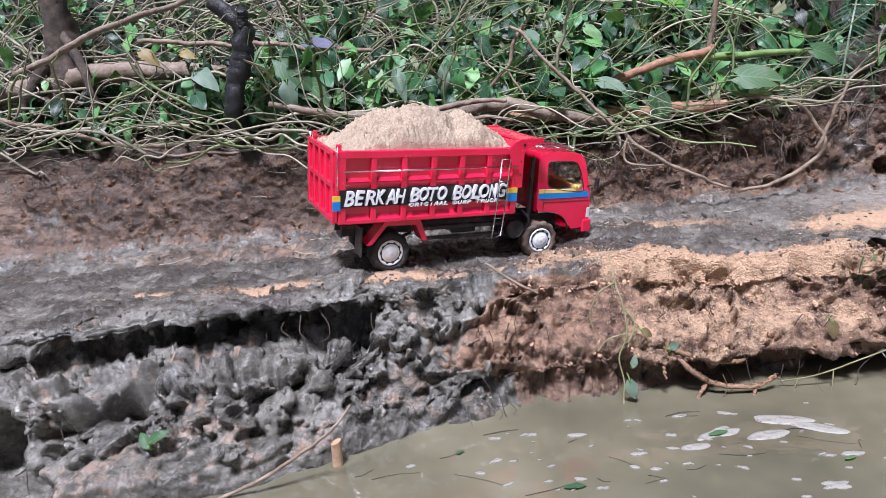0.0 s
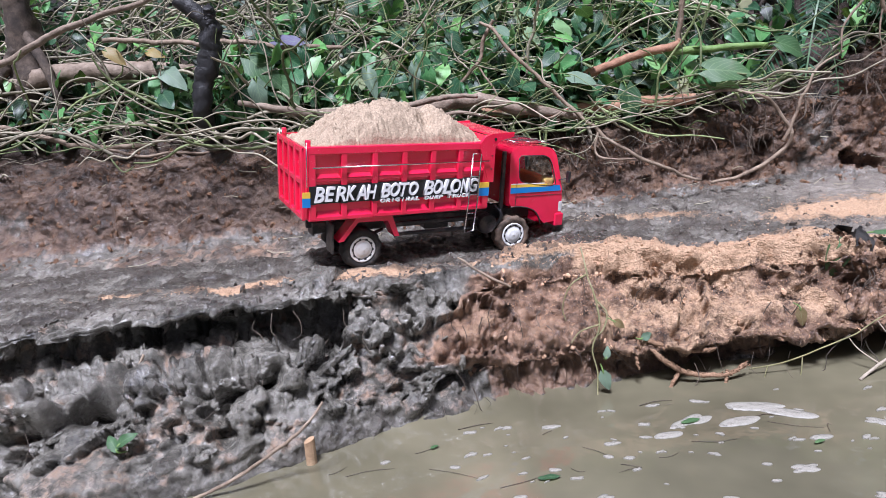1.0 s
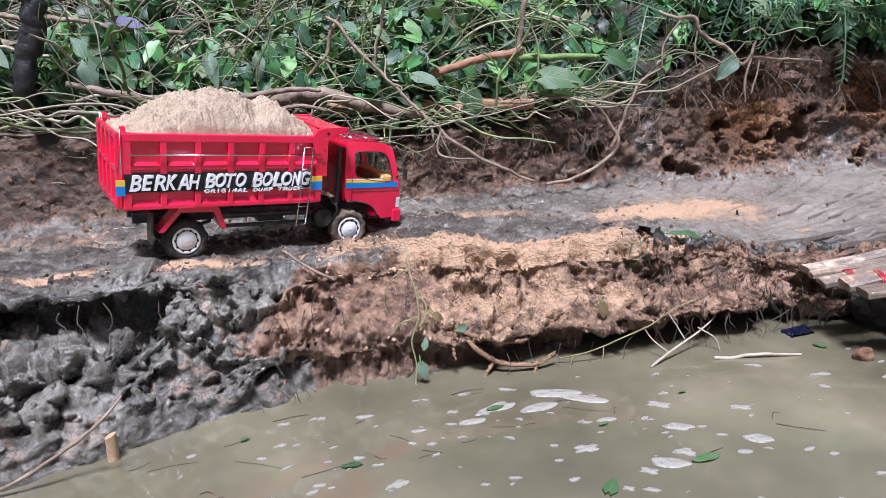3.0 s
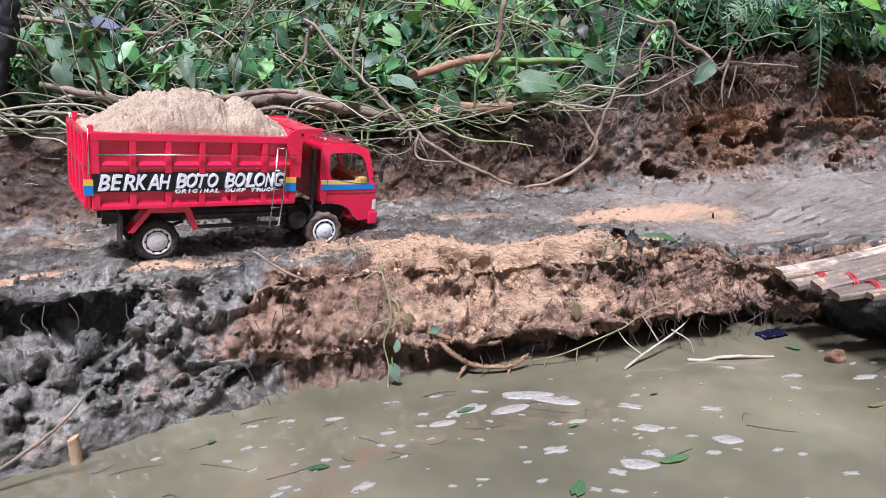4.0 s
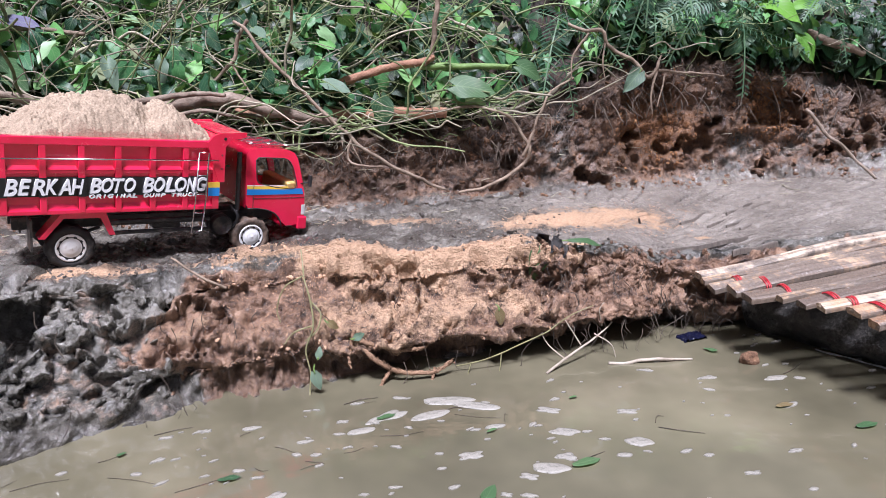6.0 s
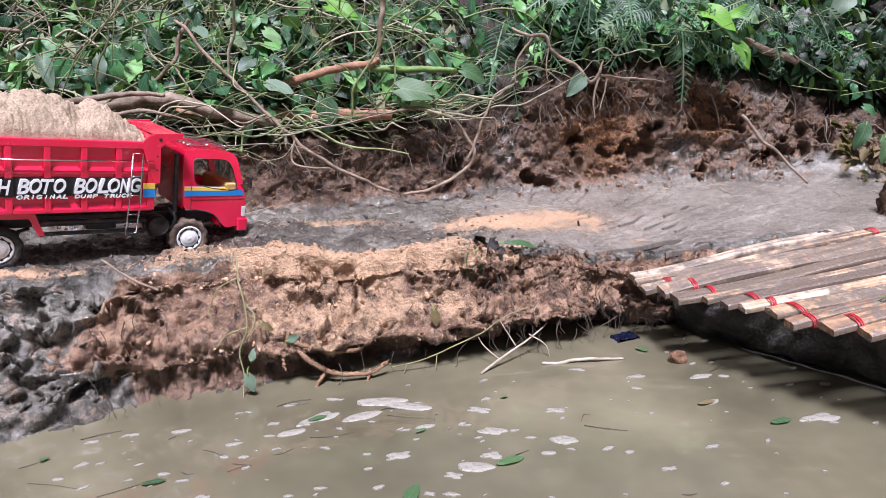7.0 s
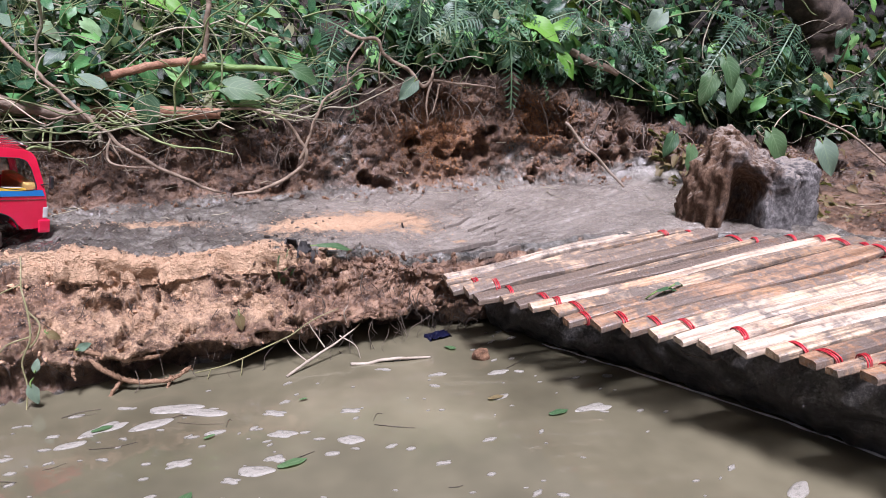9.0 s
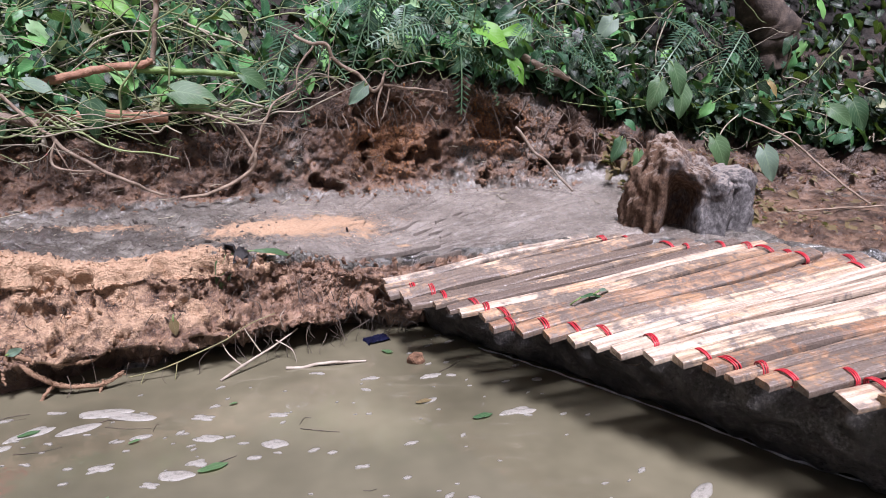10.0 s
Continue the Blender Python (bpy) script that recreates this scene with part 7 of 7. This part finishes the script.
single_leaf((-0.56, 0.665, 0.09), (0.3, -0.7, 0.5), (-0.3, -0.1, 0.9), 0.03, LEAF_ONE, "fresh green seedling leaf low on the mud bank", 1)


def rotten_leaves():
    """A black wet clump of rotted leaf on the bank's edge."""
    rng = random.Random(2)
    ob = tagged(new("rotten_leaf_clump"), "black wet clump of rotten leaves on the bank's edge", "rotten leaves")
    ob.location = (0.85, 1.05, 0.215)
    for k in range(7):
        v, f, u = KINDS[rng.choice((1, 2, 3))]
        m = leaf_matrix((rng.gauss(0, 0.02), rng.gauss(0, 0.012), rng.uniform(0.004, 0.03)), (rng.gauss(0, 0.7), -0.5, 0.7), rng.uniform(0.035, 0.065), rng, 0.7)
        part("dead_leaf", mesh_from("dead_leaf", [tuple(m @ Vector(q)) for q in v], f, WETLOG), WETLOG, ob)


rotten_leaves()
branch("bank_root", [(0.38, 0.97, 0.10), (0.42, 0.925, 0.07), (0.46, 0.915, 0.036), (0.507, 0.912, 0.018), (0.56, 0.912, 0.016), (0.60, 0.92, 0.03)], [0.0041, 0.0048, 0.0048, 0.0041, 0.0034], ROOT_SANDY, "sand-crusted root looping under the bank", "root", 12, 0.6, [([(0.47, 0.92, 0.03), (0.455, 0.905, 0.01), (0.443, 0.895, -0.015)], [0.0048, 0.0041, 0.0027]), ([(0.56, 0.92, 0.02), (0.553, 0.905, 0.0), (0.55, 0.90, -0.02)], [0.0034, 0.0034, 0.0020]), ([(0.40, 0.94, 0.11), (0.385, 0.92, 0.06), (0.388, 0.915, 0.04)], [0.0041, 0.0034, 0.0020]), ([(0.41, 0.93, 0.09), (0.47, 0.92, 0.075), (0.53, 0.93, 0.06), (0.55, 0.95, 0.06)], [0.0041, 0.0041, 0.0027])])
branch("bank_creeper", [(0.606, 0.93, 0.012), (0.66, 0.925, 0.022), (0.705, 0.925, 0.034), (0.792, 0.93, 0.064), (0.854, 0.945, 0.092), (0.92, 0.96, 0.11)], [0.0014, 0.0016, 0.0016, 0.0014, 0.001], BANK_VINE, "olive creeper stem lying along the bank's foot", "stem", 8, 0.12, [([(0.705, 0.925, 0.034), (0.70, 0.915, 0.01), (0.695, 0.91, -0.01)], [0.0013, 0.0012, 0.0008]), ([(0.64, 0.925, 0.02), (0.63, 0.915, 0.0), (0.63, 0.91, -0.01)], [0.0012, 0.001, 0.0007])])
branch("upright_twig", [(1.165, 1.27, 0.165), (1.162, 1.268, 0.19), (1.156, 1.265, 0.215)], [0.004, 0.0035, 0.0025], WETLOG, "short dark twig stuck upright in the mud", "twig", 7)
branch("lip_root", [(0.045, 1.01, 0.275), (0.06, 1.0, 0.268), (0.098, 0.985, 0.244), (0.125, 0.98, 0.225), (0.15, 0.985, 0.21)], [0.0018, 0.0024, 0.0028, 0.0032, 0.0028], ROOT, "pale root curling over the bank's edge", "root", 8)
branch("mud_root", [(-0.526, 0.87, 0.255), (-0.535, 0.865, 0.235), (-0.545, 0.862, 0.215)], [0.007, 0.006, 0.001], CLOD_GREY, "mud-coated root tip hanging from the overhang", "root", 8)
branch("shore_stick", [(-0.46, 0.62, -0.01), (-0.40, 0.635, 0.01), (-0.294, 0.655, 0.055), (-0.22, 0.665, 0.105), (-0.19, 0.69, 0.14)], [0.003, 0.0034, 0.003, 0.002], ROOT, "long thin stick leaning from the water to the bank", "stick", 7)
branch("hanging_root", [(-0.555, 0.81, 0.20), (-0.567, 0.79, 0.166), (-0.573, 0.775, 0.093), (-0.58, 0.755, 0.05)], [0.003, 0.0035, 0.0035, 0.002], ROOT, "thin root hanging under the mud overhang", "root", 6)


def build_peg():
    bm = bmesh.new()
    bmesh.ops.create_cone(bm, cap_ends=True, segments=14, radius1=0.011, radius2=0.0095, depth=0.10)
    for v in bm.verts:
        if v.co.z > 0:
            v.co.z += v.co.x * 0.5
    ob = tagged(part("wooden_peg", bm, BAMBOO_END, None), "short cut wooden peg standing in the shallow water", "wooden peg")
    ob.matrix_world = pose(-0.238, 0.722, 0.0, 4, 5, 0)


build_peg()


def bank_roots():
    """Fine roots dangling from the bank and the foot of the mat."""
    rng = random.Random(17)
    pieces = []
    for _ in range(200):
        x = rng.uniform(-0.9, 1.25) if rng.random() < 0.6 else rng.uniform(0.85, 1.3)
        s = rng.uniform(0.15, 0.95)
        fy, ly, lz = (float(np.interp(x, [q[0] for q in row[:12]], [q[c] for q in row[:12]])) for row, c in ((FOOT, 1), (LIP, 1), (LIP, 2)))
        p = Vector((x, fy + (ly - fy) * s - 0.015 - 0.012 * rng.random(), lz * s))
        pts = [tuple(p)]
        for k in range(rng.randint(2, 4)):
            p = p + Vector((rng.gauss(0, 0.012), rng.gauss(-0.004, 0.006), -rng.uniform(0.008, 0.03)))
            pts.append(tuple(p))
        r = rng.choice((0.0005, 0.0007, 0.001, 0.0013))
        pieces.append(tube_mesh(pts, [r, r * 0.4], 5, 8, False))
    tagged(new("bank_rootlets", mesh_from("bank_rootlets", *join(pieces), ROOTLET)), "fine roots dangling from the muddy bank", "roots", kind="stuff")


bank_roots()


def wall_roots():
    """Fine broken roots hanging in a fringe from the top of the cut wall."""
    rng = random.Random(71)
    pieces = []
    for p, n in ground_spots(420, 72, 11.2, 12.2, 0.1, 2.6):
        q = Vector(p) + Vector(n) * 0.01
        way = Vector((rng.gauss(0, 0.5), -0.5, rng.uniform(-1.0, 0.1))).normalized()
        pts = [tuple(q)]
        for _ in range(rng.randint(3, 5)):
            way = (way + Vector((rng.gauss(0, 0.3), rng.gauss(0.05, 0.15), rng.gauss(-0.3, 0.25)))).normalized()
            q = q + way * rng.uniform(0.012, 0.032)
            pts.append(tuple(q))
        r = rng.choice((0.0007, 0.001, 0.0013, 0.0018, 0.0028))
        pieces.append(tube_mesh(pts, [r, r * 0.8, r * 0.4], 5, 3 * len(pts), False))
    tagged(new("wall_rootlets", mesh_from("wall_rootlets", *join(pieces), WALL_ROOT)), "fine broken roots hanging from the cut wall", "roots", kind="stuff")


def crumbs(name, spots, sizes, mat, label, category, seed, detail=1):
    """Loose crumbs lying on the ground, too many to count."""
    rng = random.Random(seed)
    shapes = []
    for k in range(5):
        bm = bmesh.new()
        bmesh.ops.create_icosphere(bm, subdivisions=detail, radius=1.0)
        v = [tuple(q.co * (1 + 0.7 * noise.noise(q.co * 1.3 + Vector((k * 7, seed, 0))) + (0.3 * noise.fractal(q.co * 3 + Vector((seed, k * 5, 0)), 0.8, 2.1, 3) if detail > 2 else 0))) for q in bm.verts]
        f = [tuple(w.index for w in q.verts) for q in bm.faces]
        bm.free()
        shapes.append((np.array(v), f))
    verts, faces = [], []
    for p, n in spots:
        v, f = rng.choice(shapes)
        r = rng.choice(sizes) * rng.uniform(0.6, 1.3) * (0.6 if rng.random() < 0.5 else 1)
        m = np.array(Euler((rng.uniform(0, 6), rng.uniform(0, 6), rng.uniform(0, 6))).to_matrix())
        o = len(verts)
        verts += ((v * (1, rng.uniform(0.45, 0.95), rng.uniform(0.35, 0.7))) @ m.T * r + p - np.array(n) * r * (rng.uniform(0.1, 0.6) if detail > 2 else rng.uniform(-0.1, 0.35))).tolist()
        faces += [tuple(o + q for q in face) for face in f]
    tagged(new(name, mesh_from(name, verts, faces, mat, detail > 2)), label, category, kind="stuff")


def ground_spots(count, seed, v0, v1, x0, x1, keep=lambda p, r: True):
    rng = random.Random(seed)
    rows = np.nonzero((GRID_V >= v0) & (GRID_V <= v1))[0]
    cols = np.nonzero((GRID_U > 1.0) & (GRID_U < 14.0))[0]
    out = []
    tries = 0
    while len(out) < count and tries < count * 60:
        tries += 1
        j, i = rng.choice(rows), rng.choice(cols)
        p = GRID[j, i]
        if x0 < p[0] < x1 and keep(p, rng):
            out.append((p, GRID_N[j, i]))
    return out


wall_roots()
crumbs("mud_lumps", ground_spots(380, 21, 2.3, 6.2, -1.2, 0.06), (0.003, 0.005, 0.008, 0.013, 0.02), SOIL, "smooth wet lumps of grey mud slumped down the bank", "mud lumps", 21, 3)
crumbs("sandy_lumps", ground_spots(700, 25, 2.8, 8.0, 0.1, 0.9, lambda p, r: p[1] < 1.16), (0.0015, 0.002, 0.003, 0.006), SAND_PINK, "crumbling sandy lumps on the bank", "sand lumps", 25, 2)
crumbs("red_lumps", ground_spots(420, 22, 2.2, 7.4, 0.02, 1.2, lambda p, r: p[2] < 0.09 or p[0] > 0.8), (0.002, 0.003, 0.005, 0.008, 0.012), SOIL_CLOD, "crumbling red-brown lumps sticking out of the bank", "soil lumps", 22, 2)
ROOT_LOOP = curve_through([(0.38, 0.97, 0.10), (0.42, 0.925, 0.07), (0.46, 0.915, 0.036), (0.507, 0.912, 0.018), (0.56, 0.912, 0.016), (0.60, 0.92, 0.03)], 60).tolist() + curve_through([(0.41, 0.93, 0.09), (0.47, 0.92, 0.075), (0.53, 0.93, 0.06), (0.55, 0.95, 0.06)], 40).tolist()
ROOT_CRUMBS = []
crust_rng = random.Random(41)
for k in range(900):
    a = crust_rng.uniform(0, 2 * math.pi)
    around = np.array((crust_rng.gauss(0, 0.4), math.cos(a), math.sin(a)))
    ROOT_CRUMBS.append((np.array(crust_rng.choice(ROOT_LOOP)) + around * 0.0046, around))
crumbs("root_crust", ROOT_CRUMBS, (0.0007, 0.001, 0.0014, 0.002), ROOT_SANDY, "pale sand crusted on the root under the bank", "sand", 41, 2)
crumbs("wall_lumps", ground_spots(380, 23, 9.9, 12.2, -1.4, 2.4), (0.005, 0.008, 0.012, 0.018), SOIL_CLOD, "fallen red-brown lumps of the cut wall", "soil lumps", 23, 3)
crumbs("stump_soil", ground_spots(1600, 24, 8.2, 11.2, 2.1, 3.3, lambda p, r: p[0] > 2.22 or p[2] > 0.36), (0.0015, 0.002, 0.004, 0.007), CLOD, "loose brown soil crumbs round the stump", "soil clods", 24, 2)
crumbs("soil_clods", ground_spots(4200, 1, 9.85, 12.3, -1.6, 2.6, lambda p, r: abs(p[0] - 2.1) > 0.11 or p[2] > 0.36), (0.002, 0.003, 0.004, 0.006, 0.009), CLOD, "crumbled red-brown clods along the foot of the cut wall", "soil clods", 1, 2)
crumbs("ochre_crumbs", ground_spots(2600, 31, 10.0, 12.2, 1.2, 1.95, lambda p, r: r.random() < math.exp(-((p[0] - 1.42) / 0.1) ** 2 - ((p[2] - 0.36) / 0.09) ** 2) + math.exp(-((p[0] - 1.78) / 0.08) ** 2 - ((p[2] - 0.43) / 0.07) ** 2)), (0.0015, 0.002, 0.003, 0.004, 0.006), OCHRE_CLOD, "crumbling ochre soil fallen down the cut wall", "soil clods", 31, 2)
crumbs("mud_crumbs", ground_spots(1500, 2, 7.4, 9.8, -1.1, 1.0), (0.0015, 0.0022, 0.0035, 0.006, 0.009), CLOD_GREY, "dark mud crumbs scattered along the track", "mud crumbs", 2)
crumbs("bank_clods", ground_spots(520, 3, 2.4, 7.4, 0.75, 1.25), (0.002, 0.003, 0.005, 0.008), SOIL_CLOD, "wet brown clods on the end of the bank", "soil clods", 3, 2)
crumbs("sand_grains", ground_spots(8000, 4, 2.8, 8.3, 0.14, 0.95, lambda p, r: p[1] < 1.17 and r.random() < math.exp(-((p[0] - 0.48) / 0.26) ** 2)), (0.0008, 0.0011, 0.0015, 0.0021), SAND_PINK, "crumbly pink sand grains spilt over the bank", "sand", 4)
crumbs("track_sand", ground_spots(4200, 5, 7.7, 9.8, -0.9, 1.4, lambda p, r: r.random() < sum(math.exp(-((p[0] - a) / c) ** 2 - ((p[1] - b) / d) ** 2) for a, b, c, d in ((0.98, 1.31, 0.19, 0.08), (1.12, 1.39, 0.19, 0.08), (-0.37, 1.01, 0.18, 0.025), (0.24, 1.19, 0.08, 0.04), (0.5, 1.42, 0.16, 0.03)))), (0.0012, 0.0018, 0.0026), SAND_PINK, "loose sand grains sprinkled on the track", "sand", 5)


def scum_line():
    """Broken whitish scum where the log meets the water."""
    line = curve_through(LOG_LINE[1:7], 160)
    rad = np.interp(np.linspace(0, 1, 161), np.linspace(0, 1, 6), LOG_R[1:7])
    rng = random.Random(40)
    pieces, run = [], []
    for k in range(161):
        d = line[min(k + 1, 160)] - line[max(k - 1, 0)]
        side = Vector((d[1], -d[0], 0)).normalized()
        if side.x > 0:
            side = -side
        off = math.sqrt(max(0.0004, rad[k] ** 2 - line[k][2] ** 2)) + 0.012 + 0.006 * noise.noise(Vector((k * 0.15, 0, 0)))
        run.append((line[k][0] + side.x * off, line[k][1] + side.y * off, 0.001))
        if len(run) > rng.randint(4, 16) or k == 160:
            if len(run) > 2 and rng.random() < 0.85:
                r = rng.uniform(0.002, 0.004)
                pieces.append(tube_mesh(run, [r * 0.4, r, r * 0.5], 5, len(run) * 2, False))
            run = run[-1:]
    tagged(new("scum_line", mesh_from("scum_line", *join(pieces), SCUM)), "broken whitish scum line along the floating log", "scum", kind="stuff")


scum_line()


def scatter_litter():
    """Twigs and withered leaf scraps on the soil by the stump and along the wall's foot."""
    rng = random.Random(52)
    pieces = []
    for p, n in ground_spots(160, 53, 9.3, 11.2, -1.3, 3.2):
        a, length = rng.uniform(0, 6.28), rng.uniform(0.02, 0.09)
        d = np.array((math.cos(a), math.sin(a), rng.uniform(-0.1, 0.25))) * length
        q = p + n * 0.003
        r = rng.choice((0.0007, 0.001, 0.0016))
        pieces.append(tube_mesh([tuple(q), tuple(q + d * 0.5 + rng.gauss(0, 0.004)), tuple(q + d)], [r, r * 0.6], 5, 6, False))
    tagged(new("twig_litter", mesh_from("twig_litter", *join(pieces), VINES)), "thin twigs littering the soil by the wall", "twigs", kind="stuff")
    poses = []
    for p, n in ground_spots(330, 54, 8.6, 11.4, 2.15, 3.4):
        poses.append((leaf_matrix(p + n * 0.006, (rng.gauss(0, 0.4), rng.gauss(0, 0.4), 1), rng.uniform(0.015, 0.05), rng, 0.3), rng.choice((1, 2, 3, 4))))
    leaves_object("leaf_litter", poses, LEAF_DEAD, KINDS, "withered leaf scraps on the brown soil", "leaf litter")


scatter_litter()


def build_wire_loop():
    """A bent loop of dark wire hanging on the face of the log."""
    along, out = Vector((0.54, -0.84, 0)), Vector((-0.84, -0.54, 0))
    centre = Vector((1.572, 0.545, 0.115)) + out * 0.014
    pts = [centre + along * u + Vector((0, 0, w)) + out * 0.004 * math.sin(9 * u * 20) for u, w in ((-0.045, 0.0), (-0.035, 0.02), (0.0, 0.024), (0.03, 0.02), (0.048, 0.006), (0.04, -0.016), (0.0, -0.022), (-0.03, -0.018), (-0.045, 0.0))]
    ob = tube("wire_loop", [tuple(p) for p in pts], [0.0011, 0.0011], TWIG_DARK, 6, 40)
    tagged(part("wire_loop", ob, TWIG_DARK, None), "bent loop of dark wire hanging on the black log", "wire")


build_wire_loop()
single_leaf((1.50, 0.605, 0.216), (-0.1, -0.2, 1), (0.95, 0.15, 0.14), 0.06, LEAF_ONE, "narrow green leaf lying on the slats", 4, 0.6)
single_leaf((1.55, 0.615, 0.222), (0.2, -0.3, 1), (0.9, 0.35, 0.14), 0.05, LEAF_PALE, "pale curled leaf lying on the slats", 4, 0.6)
